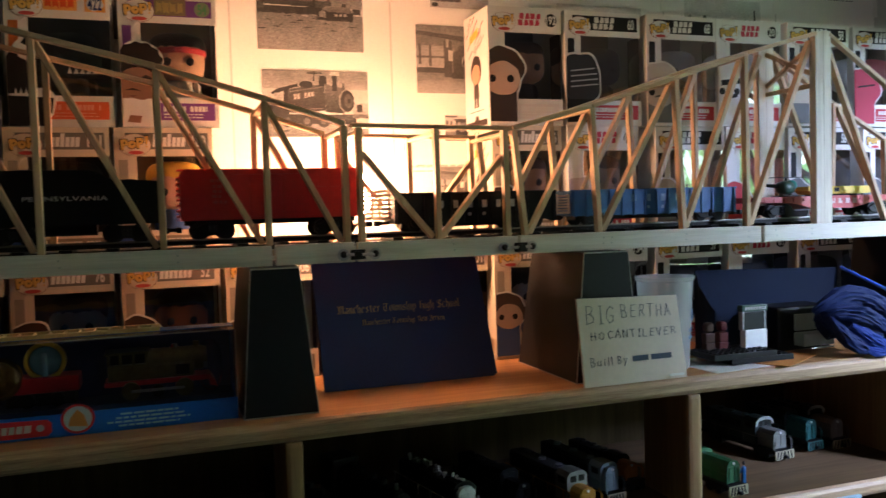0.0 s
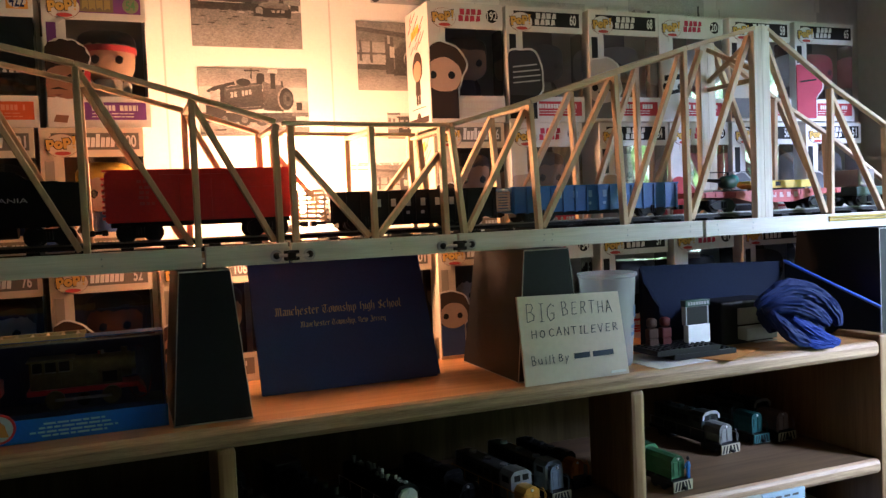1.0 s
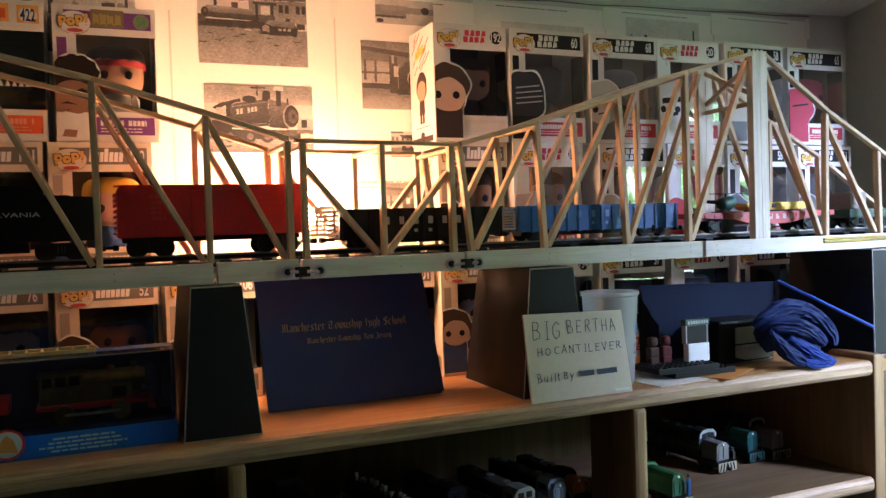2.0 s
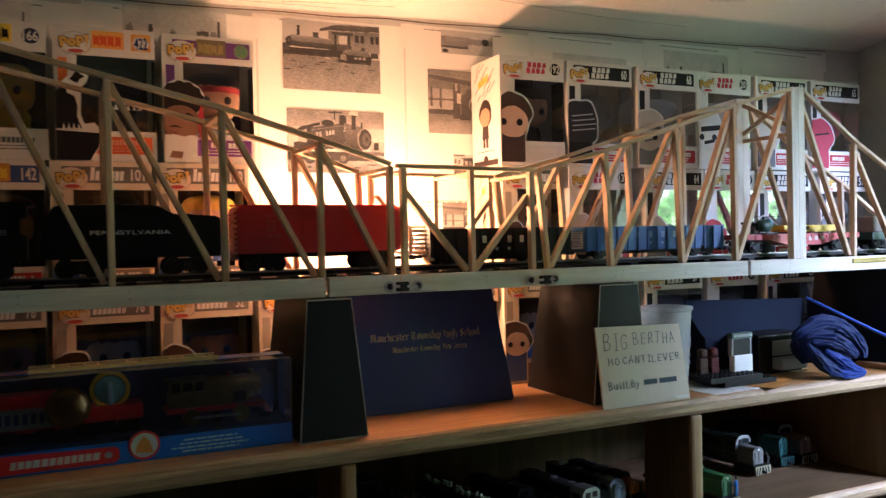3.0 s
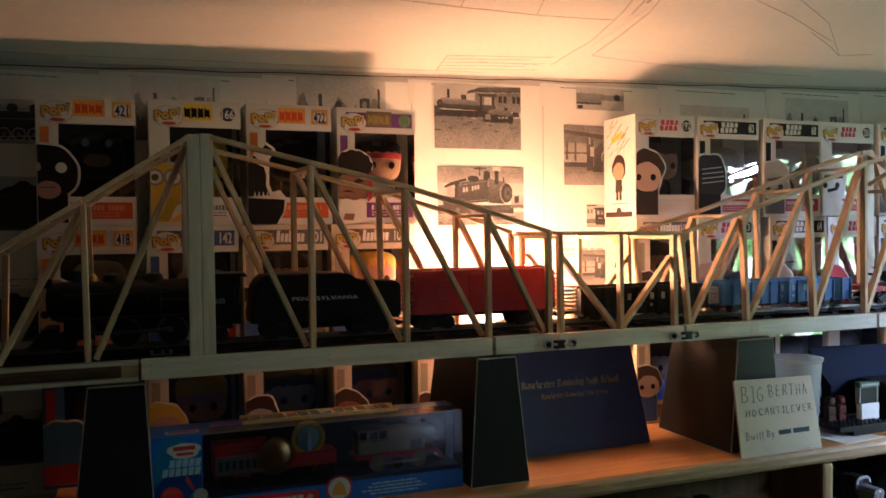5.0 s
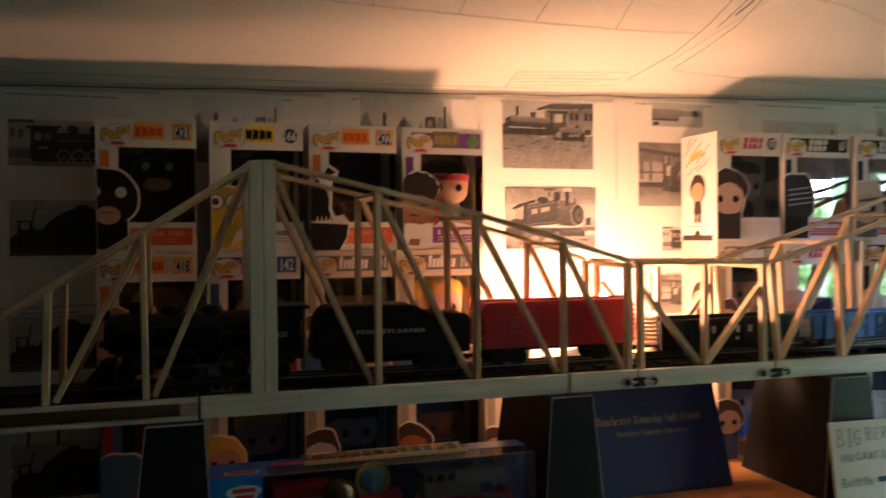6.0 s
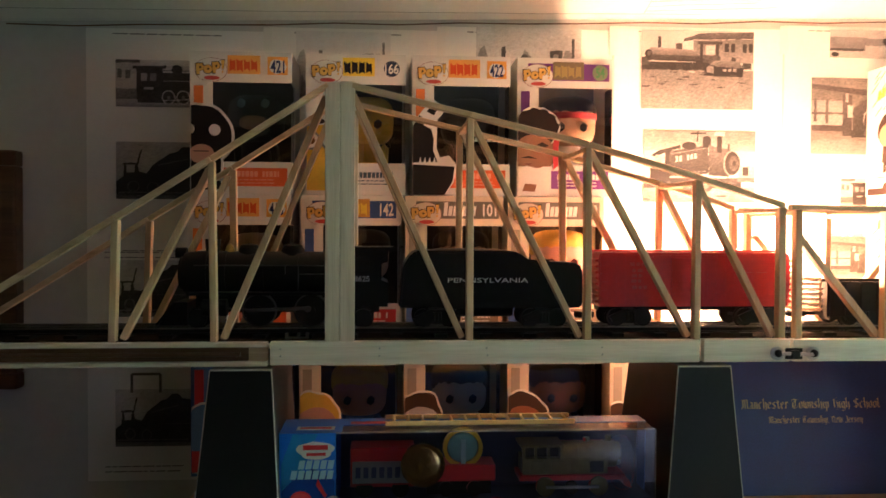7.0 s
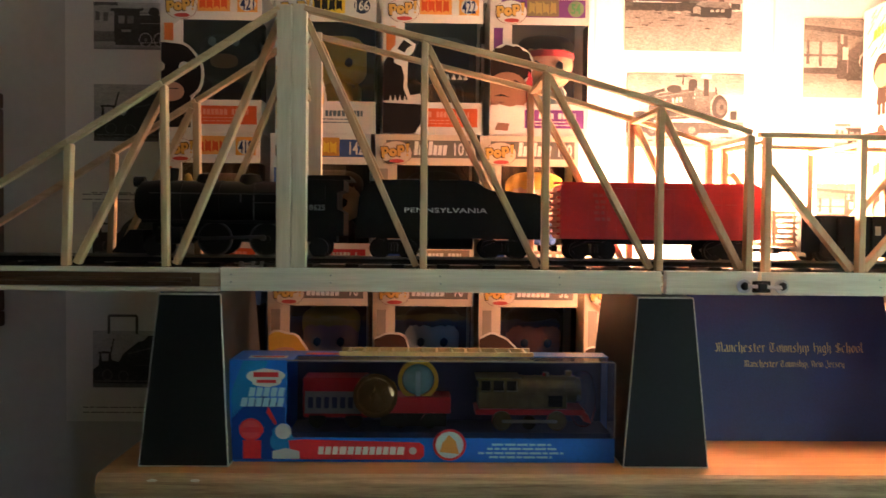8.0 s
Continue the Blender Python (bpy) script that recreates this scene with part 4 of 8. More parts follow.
BOXES = []
def boxed_figure(x0, x1, z0, h, st, y0=1.119, depth=0.084):
    w = x1 - x0
    card, band, column, inner = st.get("card", WHT), st.get("band", BLK), st.get("column", BLK), st.get("inner", BLK)
    y1 = y0 + depth
    ob = thing("boxed_figure", ((x0 + x1) / 2, (y0 + y1) / 2, z0), st["label"], "toy box", "boxed figures")
    x1i, z1 = x0 + w, z0 + h
    bm, t = bmesh.new(), 0.0009
    top_h, low_h, col_w = 0.033 * h / 0.154, 0.035, 0.024
    brick(bm, x0, x1i, y1 - t, y1, z0, z1)
    brick(bm, x0, x0 + t, y0 + t, y1 - t, z0, z1)
    brick(bm, x1i - t, x1i, y0 + 0.032, y1 - t, z0 + t, z1 - t)
    brick(bm, x0 + t, x1i, y0 + t, y1 - t, z1 - t, z1)
    brick(bm, x0 + t, x1i, y0 + t, y1 - t, z0, z0 + t)
    brick(bm, x0, x1i, y0, y0 + t, z1 - top_h, z1)
    brick(bm, x0, x0 + col_w, y0, y0 + t, z0 + low_h, z1 - top_h)
    brick(bm, x0, x1i, y0, y0 + t, z0, z0 + low_h)
    brick(bm, x1i - t, x1i, y0 + t, y0 + 0.032, z0 + t, z0 + low_h)
    brick(bm, x1i - t, x1i, y0 + t, y0 + 0.032, z1 - top_h, z1 - t)
    part("carton", bm, ink(*card), ob)
    o = (x0, y0, z0)
    # inside lining
    part("lining", B(x0 + 0.002, x1i - 0.002, y1 - 0.004, y1 - 0.0015, z0 + 0.003, z1 - 0.003), ink(*inner), ob)
    # header: band, title block and number
    bm = bmesh.new()
    hb, ht = h - top_h + 0.008, h - 0.006
    sheet(bm, rect(0.012, hb, w - 0.005, ht), o, XU, ZU, 0.0002, 0)
    kind, tc = st.get("title", "bars"), st.get("title_color", WHT)
    if kind == "bars":
        for r, (v0, v1) in enumerate(((0.52, 0.92), (0.08, 0.48))):
            for c in range(4):
                u0 = 0.046 + c * 0.0082 - 0.002 * r
                pts = [(u0, hb + (ht - hb) * v0), (u0 + 0.0066, hb + (ht - hb) * (v0 + 0.02 * c)), (u0 + 0.0064, hb + (ht - hb) * v1), (u0 + 0.0018 * (c % 2), hb + (ht - hb) * v1)]
                sheet(bm, pts, o, XU, ZU, 0.0004, 1)
    elif kind == "block":
        sheet(bm, rect(0.040, hb + 0.001, w - 0.034, ht + 0.002), o, XU, ZU, 0.0004, 1)
        rt = random.Random(st["number"])
        span = (w - 0.034 - 0.040 - 0.004) / 4
        for c in range(4):
            u0, j1, j2, j3 = 0.042 + c * span, rt.uniform(0, 0.002), rt.uniform(0, 0.003), rt.uniform(-0.001, 0.001)
            sheet(bm, [(u0, hb + 0.003 + j1), (u0 + span * 0.5, hb + 0.0045 + j2), (u0 + span * 0.86, hb + 0.003 + j3), (u0 + span * 0.82, ht - 0.002 - j2), (u0 + span * 0.4, ht - 0.0035 - j1), (u0 + j3, ht - 0.0018)], o, XU, ZU, 0.0006, 2)
    else:
        for c in range(7):
            u0 = 0.042 + c * 0.0052
            sheet(bm, [(u0, hb + 0.003), (u0 + 0.0042, hb + 0.003), (u0 + 0.0054, ht - (0.001 if c in (0, 3) else 0.005)), (u0 + 0.0012, ht - (0.001 if c in (0, 3) else 0.005))], o, XU, ZU, 0.0004, 1)
    if st.get("disc"):
        sheet(bm, disc(w - 0.0155, (hb + ht) / 2, 0.0088), o, XU, ZU, 0.0005, 3)
    nd = len(st["number"])
    grow = 0.0012 if st.get("disc") else 0.0038
    if st.get("plate"):
        sheet(bm, rect(w - 0.0262, hb + 0.0006, w - 0.0045, ht + 0.0012), o, XU, ZU, 0.0004, 5), sheet(bm, jag(w - 0.0155, (hb + ht) / 2, 0.0092, 0.0078, 3, 18, 0.10), o, XU, ZU, 0.0006, 6)
    write(bm, st["number"], (x0 + w - 0.0155 - 0.0025 * nd, y0 - 0.0009, z0 + hb + 0.0045 - grow / 2), XU, ZU, 0.0050 * nd, ht - hb - 0.009 + grow, 4)
    part("header", bm, [ink(*band), ink(*tc), ink(*st.get("title_ink", YEL)), ink(*(st.get("disc") or BLK)), ink(*st.get("num", WHT)), ink(*st.get("plate", ORG)), ink(*WHT)], ob)
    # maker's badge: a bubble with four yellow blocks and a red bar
    bm = bmesh.new()
    cu, cv = 0.0225, h - top_h + 0.0130
    sheet(bm, disc(cu, cv, 0.0176, 0.0132), o, XU, ZU, 0.0006, 4)
    sheet(bm, disc(cu, cv, 0.0171, 0.0127), o, XU, ZU, 0.0008, 0)
    sheet(bm, [(cu - 0.006, cv - 0.010), (cu + 0.001, cv - 0.0115), (cu - 0.006, cv - 0.019)], o, XU, ZU, 0.0008, 0)
    for k in range(4):
        mu, mv, wd, hg = cu - 0.0118 + (0, 0.0086, 0.0172, 0.0245)[k], cv + 0.0006 + 0.0009 * k, (0.0042, 0.0046, 0.0042, 0.0019)[k], (0.0060, 0.0046, 0.0060, 0.0072)[k]
        if k == 1:
            block = disc(mu, mv - 0.001, wd, hg, 16)
        elif k == 3:
            block = [(mu - wd * 0.5, mv - hg * 0.35), (mu + wd * 0.4, mv - hg * 0.35), (mu + wd, mv + hg), (mu - wd, mv + hg * 0.95)]
        else:
            block = [(mu - wd * 0.8, mv - hg), (mu - wd * 0.05, mv - hg), (mu, mv - hg * 0.35), (mu + wd * 0.8, mv - hg * 0.15), (mu + wd * 1.05, mv + hg * 0.4), (mu + wd * 0.6, mv + hg), (mu - wd, mv + hg * 0.92)]
        grow = [(mu + (p - mu) * 1.22, mv + (q - mv) * 1.14) for p, q in block]
        sheet(bm, grow, o, XU, ZU, 0.0010, 2)
        sheet(bm, block, o, XU, ZU, 0.0013, 1)
        if k < 3:
            sheet(bm, disc(mu + wd * 0.1, mv + hg * (0.25 if k != 1 else -0.2), wd * 0.26, hg * 0.22, 8), o, XU, ZU, 0.0015, 2)
        else:
            sheet(bm, disc(mu - wd * 0.1, mv - hg * 0.75, wd * 0.6, wd * 0.6, 10), o, XU, ZU, 0.0013, 1)
    sheet(bm, disc(cu + 0.001, cv - 0.0088, 0.0085, 0.0022, 14), o, XU, ZU, 0.0011, 3)
    part("badge", bm, [ink(*card), ink(0.66, 0.42, 0.10), ink(*BLK), ink(0.50, 0.08, 0.07), ink(0.30, 0.16, 0.14)], ob)
    # coloured column and name banner
    bm = bmesh.new()
    sheet(bm, rect(0.004, 0.05, col_w - 0.010, h - top_h - 0.004), o, XU, ZU, 0.0002, 0)
    sheet(bm, rect(0.030, 0.0085, w - 0.005, 0.0285), o, XU, ZU, 0.0002, 1)
    rng = random.Random(st["number"])
    u, end = 0.046, w - 0.014
    while u < end:
        k = rng.uniform(0.0026, 0.0042)
        if rng.random() > 0.12:
            sheet(bm, rect(u, 0.0188, min(u + k, end), 0.0250), o, XU, ZU, 0.0004, 2)
        u += k + 0.0010
    for v in (0.0115, 0.0150):
        u = 0.046
        while u < end - 0.006:
            k = rng.uniform(0.003, 0.009)
            sheet(bm, rect(u, v, min(u + k, end), v + 0.0011), o, XU, ZU, 0.0004, 2)
            u += k + 0.0012
    part("banner", bm, [ink(*column), ink(*st.get("banner", ORG)), ink(*st.get("text", WHT))], ob)
    # die-cut picture on the front: plain patches of colour
    a = st.get("art")
    if a:
        bm = bmesh.new()
        u, v, r = a.get("u", 0.016), a.get("v", 0.062), a.get("r", 0.032)
        seed = x0 * 91 + z0
        sheet(bm, clip(jag(u, v, r * 1.08, r * 1.10, seed, 40, a.get("rough", 0.10)), w, h), o, XU, ZU, 0.0012, 0)
        sheet(bm, clip(rect(-0.01, 0.004, u + r * 0.75, v - r * 0.4), w, h), o, XU, ZU, 0.0012, 0)
        sheet(bm, clip(jag(u, v, r, r * 1.02, seed, 40, a.get("rough", 0.10)), w, h), o, XU, ZU, 0.0015, 1)
        if a.get("face"):
            sheet(bm, clip(jag(u + 0.002, v - r * 0.25, r * 0.80, r * 0.66, seed + 1, 22, 0.05), w, h), o, XU, ZU, 0.0018, 2)
        if a.get("face") or a.get("eye"):
            for e in (-0.35, 0.42):
                sheet(bm, clip(disc(u + r * e, v - r * 0.26, r * 0.15, None, 14), w, h), o, XU, ZU, 0.0020, 4)
        for p, q, p2, q2 in a.get("bars", ()):
            sheet(bm, clip([(u + r * p, v + r * q), (u + r * p2, v + r * (q + 0.12)), (u + r * p2, v + r * (q2 + 0.12)), (u + r * p, v + r * q2)], w, h), o, XU, ZU, 0.0019, 5)
        sheet(bm, clip(rect(-0.01, 0.0045, u + r * 0.68, v - r * 0.72), w, h), o, XU, ZU, 0.0016, 3)
        part("picture", bm, [ink(*WHT), ink(*a["top"]), ink(*a.get("face", TAN)), ink(*a.get("body", BLK)), ink(*a.get("eye", BLK)), ink(*a.get("bar", GRY))], ob)
    if st.get("patches"):
        bm, tones = bmesh.new(), []
        for n, (tone, pts) in enumerate(st["patches"]):
            if tone not in tones:
                tones.append(tone)
            sheet(bm, clip(pts, w, h, 0.0008), o, XU, ZU, 0.0022 + 0.00006 * n, tones.index(tone))
        part("picture_detail", bm, [ink(*c) for c in tones], ob)
    # vinyl figure, one plain shape
    g = st.get("figure")
    if g:
        bm, cx, cy = bmesh.new(), x0 + w * 0.60, (y0 + y1) / 2 - 0.004
        hz = z0 + h * 0.555
        blob(bm, (cx, cy, hz), (0.031, 0.026, 0.027), 0.62, 0, 3)
        if g.get("hair"):
            blob(bm, (cx, cy + 0.002, hz + 0.0125), (0.033, 0.0275, 0.0195), 0.7, 1, 3)
        for e in (-0.013, 0.013):
            blob(bm, (cx + e, cy - 0.0255, hz - 0.006 + g.get("lift", 0.0)), (0.0052, 0.002, 0.0056), 1, 4, 1)
        if g.get("mouth"):
            blob(bm, (cx, cy - 0.0240, hz - 0.006), (0.0160, 0.004, 0.0085), 0.8, 5, 2)
        if g.get("band"):
            lathe(bm, (cx, cy, hz + 0.006), [(0.0335, -0.003), (0.0335, 0.004)], 20, 3)
        blob(bm, (cx, cy, z0 + 0.044), (0.017, 0.013, 0.024), 0.7, 2, 2)
        blob(bm, (cx - 0.020, cy, z0 + 0.046), (0.006, 0.007, 0.016), 0.8, 2, 1), blob(bm, (cx + 0.020, cy, z0 + 0.046), (0.006, 0.007, 0.016), 0.8, 2, 1)
        brick(bm, cx - 0.014, cx - 0.002, cy - 0.010, cy + 0.010, z0 + 0.004, z0 + 0.03, 0.003, 2), brick(bm, cx + 0.002, cx + 0.014, cy - 0.010, cy + 0.010, z0 + 0.004, z0 + 0.03, 0.003, 2)
        part("figure", bm, [ink(*g["head"]), ink(*g.get("hair", BLK)), ink(*g.get("body", BLK)), ink(*g.get("band", RDD)), ink(*g.get("eye", BLK)), ink(*g.get("mouth", TAN))], ob, smooth=True)
    # clear film over the front and round the corner
    bm = bmesh.new()
    n = 6
    line = [(x0 + col_w - 0.002 + (w - col_w + 0.0008) * i / n, y0 + 0.0016) for i in range(n + 1)] + [(x1i - 0.0012, y0 + 0.008 * k) for k in (1, 2, 3, 4)]
    lo = [bm.verts.new((x, y, z0 + low_h - 0.002)) for x, y in line]
    hi = [bm.verts.new((x, y, z1 - top_h + 0.002)) for x, y in line]
    for i in range(len(line) - 1):
        bm.faces.new((lo[i], lo[i + 1], hi[i + 1], hi[i]))
    part("window_film", bm, M_PANE3 if x0 > 0.5 else M_PANE, ob).visible_shadow = False
    BOXES.append(ob)
    return ob

def sty(label, number, **k):
    return dict(label=label, number=number, **k)

H1 = 0.1545
ROW = [SHELF + 0.0005 + H1 * i for i in range(3)]
LEFT_TOP = [
    (-0.395, -0.286, sty("white and orange toy box holding a black-masked figure", "421", band=WHT, column=ORG, title="block", title_color=(0.72, 0.36, 0.08), title_ink=(0.62, 0.10, 0.02), num=(0.015, 0.03, 0.12), plate=(0.74, 0.36, 0.07), banner=(0.66, 0.13, 0.04), text=(0.74, 0.30, 0.20),
        figure=dict(head=(0.02, 0.022, 0.026), body=BLK, eye=(0.30, 0.36, 0.40), mouth=(0.42, 0.22, 0.15), lift=0.021), art=dict(u=0.010, v=0.062, r=0.034, top=BLK, body=BLK, rough=0.05),
        patches=[((0.66, 0.66, 0.64), disc(0.0265, 0.0690, 0.0062)), ((0.45, 0.27, 0.20), disc(0.0125, 0.0430, 0.0135, 0.0105)), (BLK, rect(0.004, 0.0455, 0.020, 0.0465)), ((0.30, 0.34, 0.38), disc(0.033, 0.0165, 0.0030)), ((0.66, 0.66, 0.64), disc(0.0015, 0.070, 0.0035, 0.005))])),
    (-0.271, -0.162, sty("white toy box holding a yellow figure", "166", band=WHT, column=WHT, title="block", title_color=YEL, title_ink=BLK, num=WHT, disc=(0.03, 0.045, 0.09), banner=WHT, text=(0.10, 0.14, 0.18),
        figure=dict(head=(0.70, 0.45, 0.05), body=(0.70, 0.45, 0.05)), art=dict(u=0.018, v=0.042, r=0.034, top=(0.68, 0.42, 0.05), body=(0.68, 0.42, 0.05), rough=0.05),
        patches=[((0.05, 0.05, 0.05), rect(0.001, 0.0560, 0.046, 0.0620)), ((0.25, 0.25, 0.25), disc(0.0270, 0.0590, 0.0110)), ((0.70, 0.69, 0.66), disc(0.0270, 0.0590, 0.0085)), ((0.10, 0.05, 0.02), disc(0.0270, 0.0590, 0.0042)), ((0.25, 0.25, 0.25), disc(0.0060, 0.0590, 0.0105)),
                 ((0.70, 0.69, 0.66), disc(0.0060, 0.0590, 0.0080)), ((0.10, 0.05, 0.02), disc(0.0060, 0.0590, 0.0042)), ((0.62, 0.60, 0.56), [(0.022, 0.006), (0.040, 0.018), (0.043, 0.030), (0.030, 0.024)]), ((0.04, 0.03, 0.03), disc(0.013, 0.080, 0.008, 0.003))])),
    (-0.155, -0.046, sty("white and orange toy box holding a dark figure", "422", band=WHT, column=ORG, title="block", title_color=(0.72, 0.36, 0.08), title_ink=(0.62, 0.10, 0.02), num=(0.015, 0.03, 0.12), plate=(0.74, 0.36, 0.07), banner=(0.66, 0.13, 0.04), text=(0.74, 0.30, 0.20),
        figure=dict(head=BLK, body=BLK),
        patches=[(WHT, [(0.0, 0.033), (0.0, 0.079), (0.010, 0.092), (0.018, 0.100), (0.023, 0.106), (0.036, 0.097), (0.034, 0.090), (0.028, 0.084), (0.027, 0.052), (0.031, 0.042), (0.041, 0.044), (0.050, 0.033), (0.046, 0.014), (0.036, 0.0), (0.0, 0.0)]),
                 (BLK, [(0.0, 0.036), (0.0, 0.076), (0.008, 0.088), (0.012, 0.085), (0.013, 0.077), (0.021, 0.073), (0.024, 0.062), (0.023, 0.050), (0.028, 0.037)]),
                 (BLK, [(0.016, 0.092), (0.023, 0.102), (0.032, 0.096), (0.027, 0.093), (0.024, 0.088)]), (BLK, [(0.0, 0.0), (0.0, 0.034), (0.047, 0.032), (0.045, 0.016), (0.036, 0.0)])]
                + [(WHT, [(0.007 + 0.0052 * k, 0.034), (0.011 + 0.0052 * k, 0.034), (0.0092 + 0.0052 * k, 0.0425)]) for k in range(5)] + [((0.5, 0.5, 0.48), [(0.062 + 0.0066 * k, 0.060), (0.067 + 0.0066 * k, 0.060), (0.0645 + 0.0066 * k, 0.067 - 0.0006 * k)]) for k in range(5)])),
    (-0.038, 0.071, sty("white and purple toy box holding a figure with a red headband", "54", band=PUR, column=PUR, title="block", title_color=(0.20, 0.16, 0.09), title_ink=(0.35, 0.28, 0.1), num=(0.10, 0.30, 0.12), disc=(0.20, 0.26, 0.16), banner=PUR, inner=(0.20, 0.17, 0.14),
        figure=dict(head=TAN, hair=BLK, body=WHT, band=RDD), art=dict(u=0.019, v=0.052, r=0.026, top=(0.27, 0.14, 0.09), body=WHT, rough=0.04),
        patches=[(WHT, [(0.021 + 0.0275 * math.cos(a * 0.314) * (1 + 0.06 * math.sin(a * 3.2)), 0.076 + 0.0235 * math.sin(a * 0.314) * (1 + 0.06 * math.sin(a * 3.2))) for a in range(20)]), ((0.022, 0.015, 0.013), [(0.021 + 0.0258 * math.cos(a * 0.157) * (1 + 0.05 * math.sin(a * 1.9)), 0.076 + 0.0218 * math.sin(a * 0.157) * (1 + 0.05 * math.sin(a * 1.9))) for a in range(40)]),
                 ((0.27, 0.14, 0.09), disc(0.019, 0.0500, 0.0225, 0.0190)), ((0.03, 0.02, 0.015), [(0.004, 0.0425), (0.013, 0.0450), (0.023, 0.0415), (0.014, 0.0425)]), ((0.03, 0.02, 0.015), [(0.020, 0.056), (0.028, 0.0605), (0.036, 0.056), (0.028, 0.054)]), ((0.16, 0.07, 0.05), [(0.008, 0.0365), (0.017, 0.0365), (0.013, 0.0345)]),
                 (RDD, [(0.041, 0.030), (0.046, 0.034), (0.047, 0.062), (0.043, 0.070), (0.040, 0.058)]), (WHT, [(0.0, 0.0), (0.0, 0.028), (0.010, 0.034), (0.028, 0.030), (0.034, 0.018), (0.032, 0.0)]), ((0.27, 0.14, 0.09), [(0.006, 0.006), (0.020, 0.005), (0.022, 0.013), (0.009, 0.014)])])),
]
def fallout(number, head=TAN, hair=YEL, label="cream toy box with a grey title band and a boxed figure", up=0.0):
    return sty(label, number, card=CREAM, band=(0.17, 0.16, 0.14), column=(0.35, 0.31, 0.25), title="slant", title_color=(0.78, 0.77, 0.73), num=(0.72, 0.70, 0.66), banner=(0.24, 0.20, 0.15), inner=(0.10, 0.07, 0.05),
               figure=dict(head=head, hair=hair, body=BLU), art=dict(u=0.012 + up * 0.4, v=0.052 + up, r=0.024 + up * 0.15, top=hair, face=head, body=BLU))
LEFT_MID = [
    (-0.396, -0.287, sty("white and orange toy box with a boxed figure", "418", band=WHT, column=ORG, title="block", title_color=(0.72, 0.36, 0.08), title_ink=(0.62, 0.10, 0.02), num=(0.015, 0.03, 0.12), plate=(0.74, 0.36, 0.07), banner=(0.66, 0.13, 0.04), text=(0.74, 0.30, 0.20), inner=(0.10, 0.06, 0.03),
        figure=dict(head=TAN, body=GRY), art=dict(u=0.018, v=0.060, r=0.032, top=(0.45, 0.25, 0.10), face=TAN, body=GRY))),
    (-0.276, -0.167, sty("white and blue toy box with a dark boxed figure", "142", band=BLU, column=BLU, title="block", title_color=(0.60, 0.30, 0.05), title_ink=YEL, num=WHT, banner=RDD,
        figure=dict(head=TAN, hair=BRN, body=BRN), art=dict(u=0.014, v=0.055, r=0.028, top=BRN, face=TAN, body=BLU))),
    (-0.162, -0.053, fallout("101", TAN, BRN)),
    (-0.048, 0.061, fallout("100", PNK, (0.70, 0.42, 0.06), "cream toy box holding a yellow-haired figure, lit from behind")),
]
LEFT_LOW = [
    (-0.395, -0.286, sty("blue and red toy box half hidden by a pier", "57", card=(0.08, 0.16, 0.36), band=BLU, column=RDD, num=WHT, banner=RDD, figure=dict(head=RDD, body=BLU), art=dict(u=0.02, v=0.05, r=0.03, top=(0.08, 0.2, 0.4), body=RDD))),
    (-0.278, -0.169, fallout("76", PNK, (0.66, 0.48, 0.08), "cream toy box with a yellow-haired picture on its front", 0.013)),
    # blue-grey head colour paints in the pale reflection on this window film
    (-0.163, -0.054, fallout("76", (0.45, 0.45, 0.50), BRN, "cream toy box, its figure's head blue-grey like a film reflection", 0.012)),
    (-0.047, 0.062, fallout("52", (0.30, 0.12, 0.06), BRN, "cream toy box with a red-brown boxed figure", 0.012)),
    (0.070, 0.179, fallout("106", TAN, BRN)),
    # next box is hidden, added to stop lamp light leaking past the folder
    (0.186, 0.295, fallout("101", TAN, BRN, "hidden cream toy box added under the lamp to block light behind the folder")),
    (0.302, 0.411, fallout("101", TAN, BRN)),
]
for i, rowset in enumerate((LEFT_LOW, LEFT_MID, LEFT_TOP)):
    for a, b, s in rowset:
        boxed_figure(a, b, ROW[i], H1 - 0.0005, s, 1.119 + random.Random(a).uniform(-0.0015, 0.0015))

